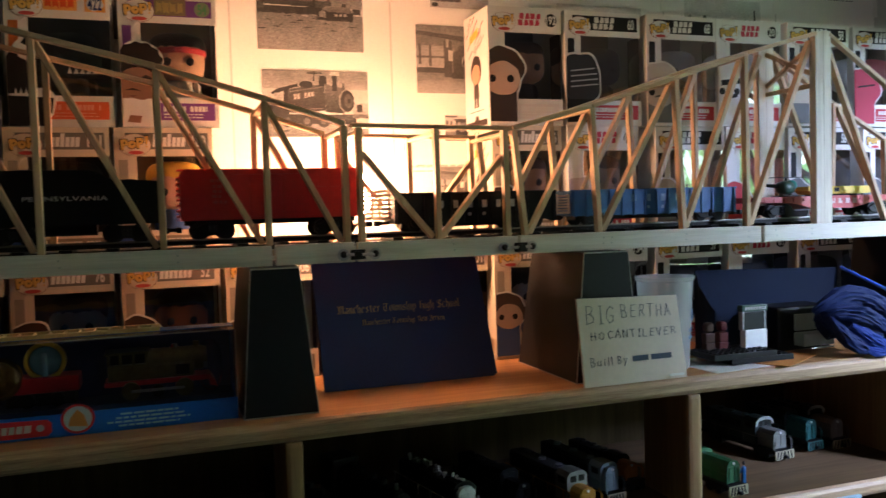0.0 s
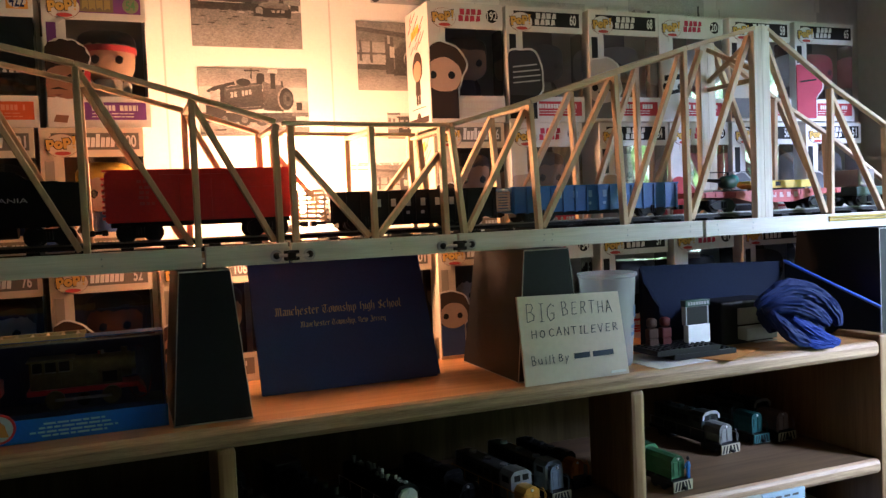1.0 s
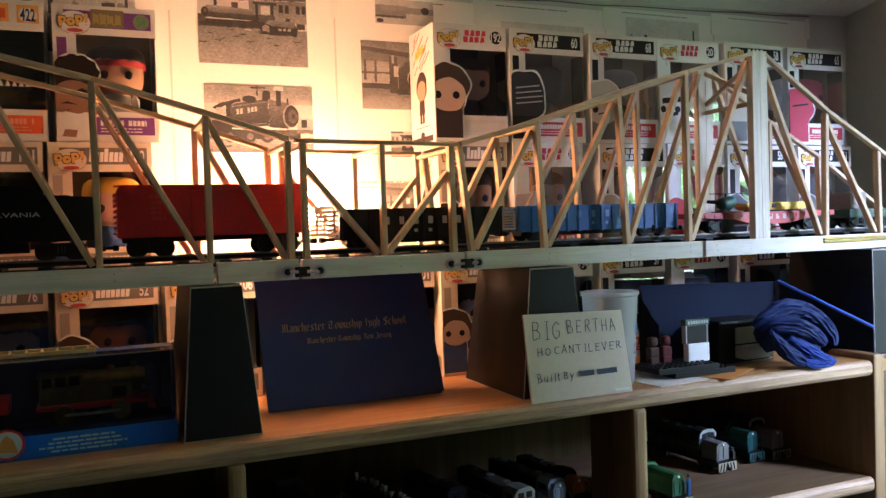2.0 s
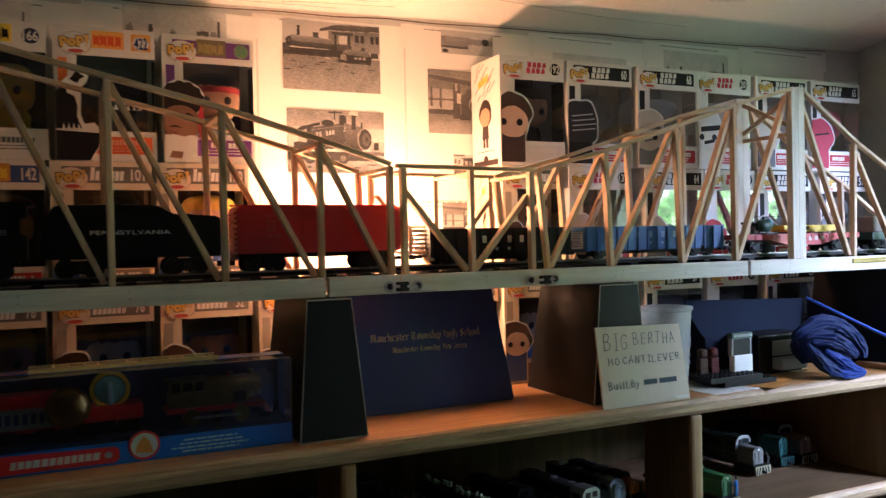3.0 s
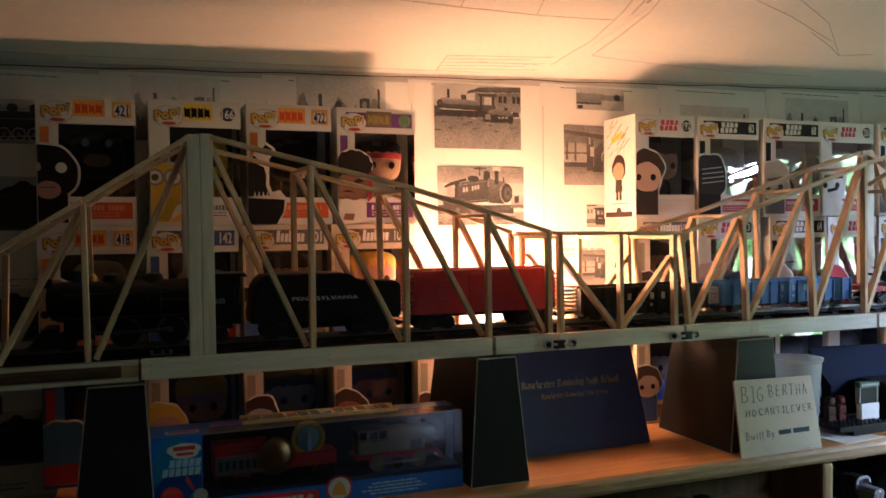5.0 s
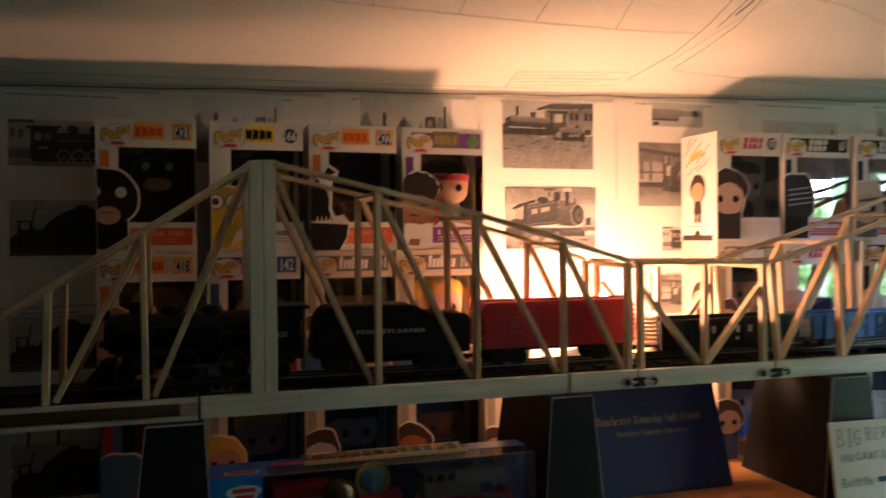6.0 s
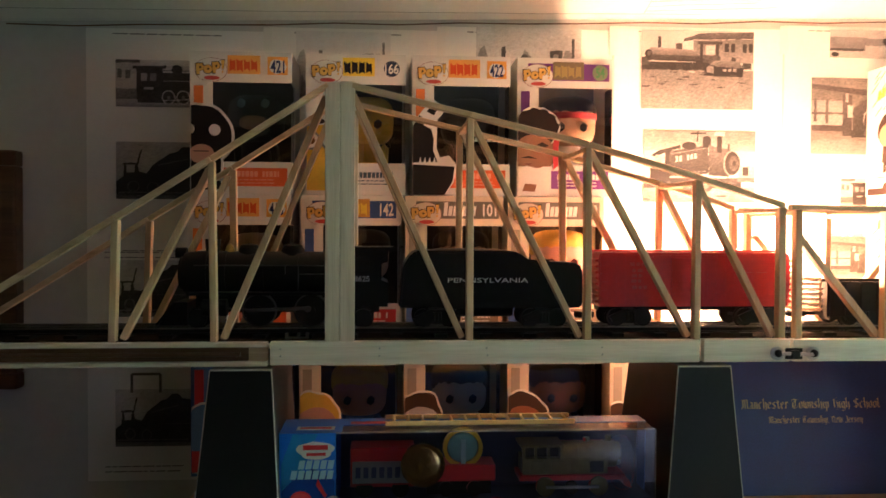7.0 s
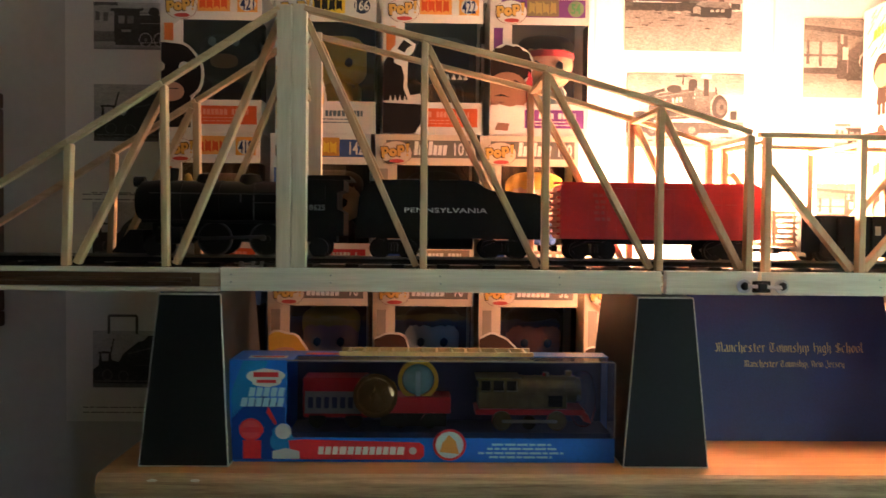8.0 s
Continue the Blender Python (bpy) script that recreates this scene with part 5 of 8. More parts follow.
def saga(number, title_color=WHT, head=GRY, hair=None, art=None, band=BLK, banner=RDD, inner=(0.05, 0.05, 0.06), label="white and black toy box holding a dark helmeted figure", disc=None, body=BLK, num=WHT):
    f = dict(head=head, body=body)
    if hair:
        f["hair"] = hair
    return sty(label, number, band=band, column=band, title="bars", title_color=title_color, banner=banner, inner=inner, figure=f, art=art, disc=disc, num=num)
SRED = (0.50, 0.05, 0.09)
RIGHT_TOP = [
    (0.417, 0.525, saga("192", SRED, TAN, BRN, dict(u=0.016, v=0.070, r=0.034, top=BRN, face=(0.58, 0.38, 0.28), body=(0.04, 0.03, 0.03)), WHT, (0.66, 0.62, 0.60), label="white toy box with a dark-haired figure, lit on its side", disc=BLK)),
    (0.531, 0.650, saga("60", WHT, (0.07, 0.07, 0.075), None, dict(u=0.018, v=0.062, r=0.036, top=(0.03, 0.03, 0.032), body=BLK, bar=(0.35, 0.36, 0.37), bars=[(-0.3, 0.32, 0.72, 0.37), (-0.3, 0.12, 0.82, 0.17), (-0.3, -0.08, 0.86, -0.03), (-0.3, -0.28, 0.84, -0.23)]))),
    (0.660, 0.778, saga("68", WHT, (0.30, 0.31, 0.33), None, dict(u=0.018, v=0.056, r=0.033, top=(0.52, 0.48, 0.46), face=(0.45, 0.40, 0.38), body=GRY, bar=(0.10, 0.10, 0.11), bars=[(-0.4, 0.02, 0.75, 0.16), (-0.2, -0.5, 0.4, -0.42)]), label="white and black toy box holding a grey helmeted figure")),
    (0.781, 0.898, saga("201", SRED, (0.62, 0.63, 0.64), None, dict(u=0.020, v=0.060, r=0.034, top=(0.60, 0.60, 0.60), face=(0.66, 0.66, 0.66), body=WHT, bar=BLK, bars=[(-0.4, -0.02, 0.80, 0.22), (-0.2, -0.62, 0.45, -0.45)]), WHT, label="white toy box holding a white helmeted figure", disc=BLK)),
    (0.908, 1.027, saga("58", WHT, (0.5, 0.5, 0.48), None, dict(u=0.018, v=0.058, r=0.032, top=(0.50, 0.46, 0.40), body=GRY), label="white and black toy box holding a pale figure")),
    (1.040, 1.164, saga("65", WHT, (0.42, 0.06, 0.08), None, dict(u=0.018, v=0.058, r=0.034, top=(0.45, 0.05, 0.08), body=(0.45, 0.05, 0.08), bar=BLK, bars=[(-0.3, 0.08, 0.70, 0.16)]), label="white and black toy box holding a red figure")),
]
RIGHT_MID = [
    (0.420, 0.523, fallout("106", TAN, BRN)),
    (0.532, 0.645, saga("131", SRED, TAN, BRN, dict(u=0.016, v=0.055, r=0.030, top=(0.50, 0.42, 0.40), face=TAN, body=GRY), WHT, label="white toy box holding a brown-haired figure", disc=BLK)),
    (0.672, 0.790, saga("64", WHT, (0.35, 0.30, 0.22), None, dict(u=0.016, v=0.050, r=0.030, top=(0.40, 0.33, 0.24), body=GRY), label="white and black toy box with a glossy window")),
    (0.794, 0.902, saga("70", SRED, (0.45, 0.10, 0.12), None, dict(u=0.014, v=0.050, r=0.026, top=RDD, body=RDD), WHT, label="white toy box with a red picture on its front", disc=BLK)),
    (0.911, 1.034, saga("58", WHT, GRY, None, dict(u=0.016, v=0.05, r=0.028, top=GRY, body=BLK))),
    (1.056, 1.174, saga("51", WHT, GRY, None, dict(u=0.016, v=0.05, r=0.028, top=GRY, body=BLK))),
]
RIGHT_LOW = [
    (0.418, 0.528, fallout("106", (0.48, 0.37, 0.30), (0.07, 0.05, 0.04), "cream toy box with a dark-haired picture on its front", 0.012)),
    (0.536, 0.655, saga("134", SRED, TAN, BRN, None, WHT, label="white toy box behind a black pier", disc=BLK)),
    (0.668, 0.784, saga("57", WHT, GRY, None, None)),
    (0.797, 0.908, saga("61", SRED, GRY, None, None, WHT, label="white toy box with a red title", disc=BLK)),
    (0.925, 1.045, saga("65", WHT, GRY, None, None)),
    (1.060, 1.175, saga("60", WHT, GRY, None, None)),
]
H2 = 0.1572
for i, rowset in enumerate((RIGHT_LOW, RIGHT_MID, RIGHT_TOP)):
    for a, b, s in rowset:
        boxed_figure(a, b, SHELF + 0.0005 + H2 * i + 0.004 * max(0, a - 0.5) * (i == 2), H2 - 0.0005, s, 1.113 + random.Random(a).uniform(-0.002, 0.002), 0.0875)

# printed side of the two boxes beside the lamp
def side_print(ob, x, y0, depth, z0, h):
    bm = bmesh.new()
    o, ux = (x, y0 + depth, z0), Vector((0, -1, 0))
    for k in range(4):
        u = 0.024 + 0.0078 * k
        sheet(bm, [(u, h * 0.745 + 0.002 * k), (u + 0.0055, h * 0.75 + 0.002 * k), (u + 0.0066, h * 0.82 + 0.002 * k), (u + 0.001, h * 0.815 + 0.002 * k)], o, ux, ZU, 0.0007, 0)
    rs = random.Random(8)
    for k in range(15):       # thin scratched strokes
        u, v, d = rs.uniform(0.008, 0.056), h * rs.uniform(0.62, 0.93), rs.uniform(0.008, 0.022)
        sheet(bm, [(u, v), (u + d, v + d * 0.75), (u + d + 0.0006, v + d * 0.75 + 0.0015), (u + 0.0003, v + 0.0011)], o, ux, ZU, 0.0005, 1)
    sheet(bm, jag(0.044, h * 0.50, 0.0185, 0.020, 5, 22, 0.06), o, ux, ZU, 0.0005, 2)
    sheet(bm, jag(0.044, h * 0.465, 0.0150, 0.0135, 6, 22, 0.03), o, ux, ZU, 0.0008, 3)
    sheet(bm, [(0.036, h * 0.38), (0.052, h * 0.38), (0.054, h * 0.26), (0.034, h * 0.26)], o, ux, ZU, 0.0005, 2)
    sheet(bm, [(0.037, h * 0.26), (0.0425, h * 0.26), (0.0425, h * 0.18), (0.036, h * 0.18)], o, ux, ZU, 0.0005, 2)
    sheet(bm, [(0.0455, h * 0.26), (0.051, h * 0.26), (0.052, h * 0.18), (0.0455, h * 0.18)], o, ux, ZU, 0.0005, 2)
    sheet(bm, rect(0.006, 0.002, 0.080, 0.010), o, ux, ZU, 0.0003, 2)
    sheet(bm, disc(0.044, 0.010, 0.007), o, ux, ZU, 0.0006, 2)
    sheet(bm, rect(0.018, 0.0225, 0.070, 0.0235), o, ux, ZU, 0.0004, 1)
    part("side_print", bm, [ink(0.72, 0.50, 0.06), ink(0.50, 0.07, 0.06), ink(0.05, 0.035, 0.03), ink(*TAN)], ob)
for ob, i in ((BOXES[-6], 2), (BOXES[-12], 1)):
    bx = 0.417 if i == 2 else 0.420
    side_print(ob, bx, 1.113, 0.0875, SHELF + 0.0005 + H2 * i, H2)

# lamp standing on a box between the stacks
LB = ROW[1] + 0.0005
lamp = thing("table_lamp", (LAMP[0], LAMP[1], LB), "small bare-bulb lamp glowing between the stacked boxes", "lamp")
part("base", lathe(bmesh.new(), (LAMP[0], 1.155, LB), [(0.0, 0), (0.026, 0), (0.026, 0.006), (0.012, 0.011), (0.005, 0.014), (0.005, 0.022), (0.0, 0.022)]), M_BLACK, lamp, smooth=True)
part("neck", rod(bmesh.new(), (LAMP[0], 1.155, LB + 0.018), (LAMP[0], LAMP[1], LB + 0.040), 0.004, n=10), M_BLACK, lamp, smooth=True)
part("socket", rod(bmesh.new(), (LAMP[0], LAMP[1], LB + 0.034), (LAMP[0], LAMP[1], LAMP[2] - 0.0265), 0.011), M_WHITE, lamp, smooth=True)
part("bulb", lathe(bmesh.new(), (LAMP[0], LAMP[1], LAMP[2]), [(0.010, -0.026), (0.018, -0.014), (0.0215, 0.0), (0.019, 0.012), (0.010, 0.020), (0.0, 0.022)]), M_BULB, lamp, "glowing bulb", smooth=True)

# ---- model bridge ----
NEAR, FAR = 0.950, 1.055
bridge = thing("model_bridge", (0.3, 1.0, DECK - 0.021), "handmade basswood cantilever truss bridge on black piers", "model bridge")
LTOP = [(-0.420, 1.909), (-0.338, 1.961), (-0.225, 2.030), (-0.109, 2.003), (-0.001, 1.978), (0.102, 1.949), (0.183, 1.924)]
LBOT = [-0.423, -0.335, -0.225, -0.109, 0.0005, 0.102, 0.184]
RTOP = [(0.377, 1.921), (0.476, 1.947), (0.593, 1.983), (0.696, 2.016), (0.814, 2.047), (0.938, 1.972), (1.037, 1.920)]
RBOT = [0.389, 0.485, 0.601, 0.697, 0.818, 0.934, 1.040]
rng = random.Random(3)

def member(name, x0, z0, x1, z1, y, w=0.0062, d=0.0092, m=M_STRIP):
    y += 0.0018 if y < 1.0 and m is M_STRIP else 0.0
    j = lambda s: rng.uniform(-s, s)
    part(name, strip(bmesh.new(), (x0 + j(0.0006), y + j(0.0006), z0), (x1 + j(0.0006), y + j(0.0006), z1), w * rng.uniform(0.93, 1.07), d), m, bridge)

for y, o in ((NEAR, 0), (FAR, 1)):
    fy = y + (0.0045 if o == 0 else -0.0045)     # diagonals sit inside the posts
    for tops, bots, tower in ((LTOP, LBOT, 2), (RTOP, RBOT, 4)):
        for k, ((xt, zt), xb) in enumerate(zip(tops, bots)):
            if k != tower:
                member("post", xb, DECK, xt, zt - 0.002, y)
            else:
                zt2 = zt
                part("tower", brick(brick(bmesh.new(), xt - 0.0130, xt - 0.0003, y - 0.0055, y + 0.0055, DECK, zt2, 0.0007), xt + 0.0003, xt + 0.0130, y - 0.005, y + 0.005, DECK, zt2 + 0.001, 0.0007), M_TOWER, bridge, "pale tower post of two glued strips")
        for (xa, za), (xb, zb) in zip(tops, tops[1:]):
            g = 0.010 if (xb, zb) == tops[tower] else 0.0
            h = 0.010 if (xa, za) == tops[tower] else 0.0
            member("top_chord", xa + h, za - h * 0.25, xb - g, zb - g * 0.25, y + (-0.001 if o == 0 else 0.001), 0.0052, 0.0085, M_STRIPX)
    # end slopes down to the deck
    member("top_chord", -0.420, 1.909, -0.588, 1.803, y, 0.0052, 0.0085, M_STRIPX)
    member("top_chord", 1.037, 1.920, 1.225, 1.803, y, 0.0052, 0.0085, M_STRIPX)
    for xa, za, xb in ((-0.213, 2.020, -0.115), (-0.106, 1.998, -0.006), (0.002, 1.972, 0.096), (0.105, 1.942, 0.178), (-0.238, 2.018, -0.328), (-0.340, 1.953, -0.415), (0.827, 2.035, 0.928), (0.941, 1.965, 1.034)):
        member("diagonal", xa, za, xb, DECK + 0.002, fy, 0.0058)
    for xa, xb, zb in ((0.395, 0.472, 1.938), (0.491, 0.589, 1.974), (0.607, 0.692, 2.007), (0.703, 0.802, 2.036)):
        member("diagonal", xa, DECK + 0.002, xb, zb, fy, 0.0064)
    # suspended middle span
    member("post", 0.199, DECK, 0.1985, 1.921, y), member("post", 0.285, DECK, 0.285, 1.920, y), member("post", 0.367, DECK, 0.3655, 1.919, y)
    member("top_chord", 0.190, 1.9225, 0.372, 1.9205, y + (-0.001 if o == 0 else 0.001), 0.0045, 0.0085, M_STRIPX)
    member("diagonal", 0.203, 1.894, 0.280, DECK + 0.002, fy), member("diagonal", 0.290, DECK + 0.002, 0.364, 1.890, fy)
# struts across the top joints
for xt, zt in LTOP[3:] + RTOP[:4] + [(0.199, 1.921), (0.285, 1.920), (0.366, 1.919)]:
    part("cross_strut", strip(bmesh.new(), (xt + 0.002, NEAR + 0.003, zt - 0.004), (xt + 0.002, FAR - 0.003, zt - 0.004), 0.0075, 0.004), M_STRIPX, bridge)
for xt, zt in (LTOP[2], RTOP[4]):
    for a, b in (((NEAR, zt - 0.010), (FAR, zt - 0.055)), ((FAR, zt - 0.010), (NEAR, zt - 0.055)), ((NEAR, zt - 0.066), (FAR, zt - 0.066))):
        part("sway_brace", strip(bmesh.new(), (xt, a[0] + (0.006 if a[0] == NEAR else -0.006), a[1]), (xt, b[0] + (0.006 if b[0] == NEAR else -0.006), b[1]), 0.005, 0.006), M_STRIP, bridge)
# deck beams and deck board
for y in (NEAR - 0.0015, FAR + 0.0015):
    for x0, x1, dz in ((-0.286, 0.1035, 0), (0.1075, 0.1895, 0.0008), (0.1925, 0.3765, 0), (0.3795, 0.7115, 0.0005), (0.7165, 1.24, 0)):
        part("deck_beam", B(x0, x1, y - 0.005, y + 0.005, DECK - 0.0205, DECK + dz * 0.5, 0.0008), M_BEAM, bridge)
    part("deck_beam", B(-0.62, -0.2885, y - 0.005, y + 0.005, DECK - 0.0045, DECK - 0.0005, 0.0006), M_BEAM, bridge)
    part("deck_beam", B(-0.62, -0.2885, y - 0.005, y + 0.005, DECK - 0.0215, DECK - 0.0175, 0.0006), M_BEAM, bridge)
part("slide_channel", B(-0.62, -0.305, NEAR - 0.003, FAR + 0.003, DECK - 0.0170, DECK - 0.0052), M_DARKWOOD, bridge, "dark stained slot")
part("slide_rail", rod(bmesh.new(), (-0.62, NEAR - 0.0045, DECK - 0.011), (-0.312, NEAR - 0.0045, DECK - 0.011), 0.002), M_DARKWOOD, bridge)
for z in (0.0045, 0.0085):
    part("slide_rail", rod(bmesh.new(), (0.921, NEAR - 0.0078, DECK - z), (1.24, NEAR - 0.0078, DECK - z), 0.0016), M_BRASS, bridge, "brass slide rail")
part("end_block", B(-0.305, -0.2885, NEAR - 0.003, NEAR + 0.004, DECK - 0.017, DECK - 0.0055), M_STRIPX, bridge)
for x0, x1 in ((-0.62, -0.289), (-0.288, 0.1895), (0.1925, 0.3765), (0.3795, 1.24)):
    part("deck_board", B(x0, x1, 0.972, 1.033, DECK - 0.0045, DECK - 0.001), M_DECK, bridge)
for x in [-0.600 + 0.0585 * k for k in range(32)]:
    part("cross_piece", B(x, x + 0.006, NEAR + 0.0040, FAR - 0.0040, DECK - 0.0105, DECK - 0.0046, 0.0005), M_STRIPX, bridge)
# pins along the beam
for x in (-0.19, -0.093, 0.012, 0.30, 0.485, 0.497, 0.60, 0.692, 0.792, -0.277, 0.735):
    for dz in (0.006, 0.0125):
        part("pin", blob(bmesh.new(), (x + rng.uniform(-0.001, 0.001), NEAR - 0.0068, DECK - dz), (0.0011, 0.0006, 0.0011), 1, 0, 1), M_STEEL, bridge)
# hook latches at the span joints
for x, flip in ((0.191, 1), (0.378, -1)):
    la = part("latch", B(x - 0.007, x + 0.009, NEAR - 0.0100, NEAR - 0.0068, DECK - 0.0180, DECK - 0.0075, 0.0012), M_BLACKM, bridge, "small dark metal hook latch")
    part("catch", B(x - 0.004, x + 0.005, NEAR - 0.0140, NEAR - 0.0101, DECK - 0.0165, DECK - 0.0090, 0.0015), M_BLACKM, la)
    for u, m in ((x - 0.0145 * flip, M_STEEL), (x + 0.0195 * flip, M_STEEL)):
        part("plate", rod(bmesh.new(), (u, NEAR - 0.0085, DECK - 0.0125), (u, NEAR - 0.0068, DECK - 0.0125), 0.0062, n=18), m, la, smooth=True)
        part("knob", blob(bmesh.new(), (u, NEAR - 0.0105, DECK - 0.0122), (0.0038, 0.0032, 0.0038), 1), M_BLACKM, la, smooth=True)
    part("hook", strip(bmesh.new(), (x - 0.0145 * flip, NEAR - 0.0122, DECK - 0.0120), (x + 0.0195 * flip, NEAR - 0.0122, DECK - 0.0130), 0.0032, 0.0018), M_STEEL, la)

# ---- track ----
track = thing("model_track", (0.3, 1.0, DECK - 0.001), "three-rail tinplate toy track on the bridge deck", "track")
RAILTOP = DECK + 0.0085
for y in (0.984, 1.0025, 1.021):
    bm = B(-0.62, 1.24, y - 0.0008, y + 0.0008, DECK + 0.0030, RAILTOP - 0.0016)
    brick(bm, -0.62, 1.24, y - 0.003, y + 0.003, DECK + 0.0026, DECK + 0.0036)
    ra = part("rail", bm, M_BLACKM, track)
    part("rail_head", B(-0.62, 1.24, y - 0.0012, y + 0.0012, RAILTOP - 0.0016, RAILTOP, 0.0005), M_RAIL, ra, "worn bright rail head")
tie = part("tie", B(-0.60, -0.588, 0.974, 1.031, DECK - 0.001, DECK + 0.0025, 0.0005), M_BLACKM, track)
for k in range(1, 44):
    o = tie.copy()
    o.location = (k * 0.042, 0, 0)
    scene.collection.objects.link(o)

bm = B(-0.2765, -0.2545, 0.9735, 0.9785, DECK - 0.0008, DECK + 0.0008, 0.0004)
for x in (-0.2765, -0.2655, -0.2575):
    brick(bm, x, x + 0.003, 0.9735, 0.9785, DECK + 0.0008, DECK + 0.0040, 0.0005)
part("rail_clip", bm, M_STEEL, track, "small bright metal clip on the rail")

# ---- trains ----
CY, HW = 1.0025, 0.025
def wheelset(parent, x, r=0.0085, m=M_BLACKM):
    bm = bmesh.new()
    for s in (-1, 1):
        rod(bm, (x, CY + s * 0.0165, RAILTOP + r), (x, CY + s * 0.0215, RAILTOP + r), r, n=18)
        rod(bm, (x, CY + s * 0.0155, RAILTOP + r), (x, CY + s * 0.0166, RAILTOP + r), r + 0.0015, n=18)
    rod(bm, (x, CY - 0.021, RAILTOP + r), (x, CY + 0.021, RAILTOP + r), 0.0015, n=8)
    part("wheelset", bm, m, parent, smooth=True)

def truck(car, x, span=0.026):
    bm = bmesh.new()
    for s in (-1, 1):
        y = CY + s * 0.0235
        outline([(x - span / 2 - 0.008, RAILTOP + 0.010), (x - span / 2 - 0.004, RAILTOP + 0.005), (x - 0.008, RAILTOP + 0.0035), (x + 0.008, RAILTOP + 0.0035), (x + span / 2 + 0.004, RAILTOP + 0.005), (x + span / 2 + 0.008, RAILTOP + 0.010),
                 (x + span / 2, RAILTOP + 0.0135), (x + 0.006, RAILTOP + 0.0165), (x - 0.006, RAILTOP + 0.0165), (x - span / 2, RAILTOP + 0.0135)], y - 0.0012, y + 0.0012, bm=bm)
        for k in range(3):
            rod(bm, (x - 0.003 + 0.003 * k, y - 0.0022, RAILTOP + 0.006), (x - 0.003 + 0.003 * k, y - 0.0022, RAILTOP + 0.014), 0.0012, n=8)
    brick(bm, x - 0.006, x + 0.006, CY - 0.022, CY + 0.022, RAILTOP + 0.010, RAILTOP + 0.0165)
    t = part("truck", bm, M_BLACK, car)
    wheelset(t, x - span / 2), wheelset(t, x + span / 2)

def coupler(car, x, s):
    bm = B(x, x + s * 0.012, CY - 0.003, CY + 0.003, RAILTOP + 0.008, RAILTOP + 0.0115, 0.001)
    brick(bm, x + s * 0.011, x + s * 0.017, CY - 0.006, CY + 0.006, RAILTOP + 0.0065, RAILTOP + 0.0125, 0.0015)
    part("coupler", bm, M_BLACKM, car)

M_TYRE = mat("dull_tyre_metal", (0.10, 0.10, 0.10), 0.4, 0.8, vary=0.2)
# steam locomotive, facing left
eng = thing("toy_steam_locomotive", (-0.28, CY, RAILTOP), "black toy steam locomotive standing on the bridge", "toy train", "train on the bridge")
bm = rod(bmesh.new(), (-0.350, CY, 1.858), (-0.218, CY, 1.858), 0.0205, n=28)
rod(bm, (-0.372, CY, 1.858), (-0.350, CY, 1.858), 0.0195, 0.0215, n=28)
part("boiler", bm, M_BLACK, eng, smooth=True)
for x in (-0.335, -0.30, -0.268, -0.24):
    part("boiler_band", rod(bmesh.new(), (x, CY, 1.858), (x + 0.0025, CY, 1.858), 0.0212, n=28), M_BLACK, eng, smooth=True)
part("smokebox_door", rod(bmesh.new(), (-0.376, CY, 1.858), (-0.372, CY, 1.858), 0.016, n=24), M_BLACK, eng, smooth=True)
bm = rod(bmesh.new(), (-0.347, CY, 1.874), (-0.347, CY, 1.890), 0.006, 0.0075)
part("smokestack", bm, M_BLACK, eng, smooth=True)
for x, r in ((-0.313, 0.010), (-0.272, 0.011)):
    part("dome", lathe(bmesh.new(), (x, CY, 1.872), [(r * 1.25, 0), (r, 0.004), (r, 0.008), (r * 0.8, 0.0125), (0, 0.0145)], 18), M_BLACK, eng, smooth=True)
part("bell", lathe(bmesh.new(), (-0.331, CY, 1.877), [(0.005, 0), (0.0045, 0.003), (0.003, 0.007), (0, 0.009)], 12), M_BRASS, eng, smooth=True)
part("headlight", rod(bmesh.new(), (-0.381, CY, 1.877), (-0.371, CY, 1.877), 0.005), M_BLACK, eng, smooth=True)
bm = outline([(-0.219, 1.828), (-0.182, 1.828), (-0.182, 1.850), (-0.188, 1.853), (-0.188, 1.868), (-0.182, 1.870), (-0.182, 1.880), (-0.219, 1.880)], CY - 0.0255, CY + 0.0255)
part("cab", bm, M_BLACK, eng)
part("cab_roof", outline([(-0.225, 1.8795), (-0.175, 1.8795), (-0.177, 1.8835), (-0.223, 1.8835)], CY - 0.027, CY + 0.027), M_BLACK, eng)
part("window_frame", outline([(-0.212, 1.861), (-0.199, 1.861), (-0.199, 1.874), (-0.212, 1.874)], CY - 0.0262, CY - 0.0250), M_BLACKM, eng)
part("running_board", B(-0.366, -0.215, CY - 0.0265, CY + 0.0265, 1.8385, 1.8415, 0.0008), M_BLACK, eng)
bm = outline([(-0.392, 1.8105), (-0.366, 1.8105), (-0.366, 1.832), (-0.378, 1.832)], CY - 0.022, CY + 0.022)
pil = part("pilot", bm, M_BLACK, eng)
for k in range(6):
    part("pilot_bar", strip(bmesh.new(), (-0.394, CY - 0.02 + 0.008 * k, 1.811), (-0.378, CY - 0.02 + 0.008 * k, 1.831), 0.002, 0.002, 0), M_BLACK, pil)
part("cylinder", rod(bmesh.new(), (-0.352, CY - 0.021, 1.827), (-0.330, CY - 0.021, 1.827), 0.008), M_BLACK, eng, smooth=True)
part("cylinder", rod(bmesh.new(), (-0.352, CY + 0.021, 1.827), (-0.330, CY + 0.021, 1.827), 0.008), M_BLACK, eng, smooth=True)
part("frame", B(-0.36, -0.19, CY - 0.013, CY + 0.013, 1.822, 1.840), M_BLACK, eng)
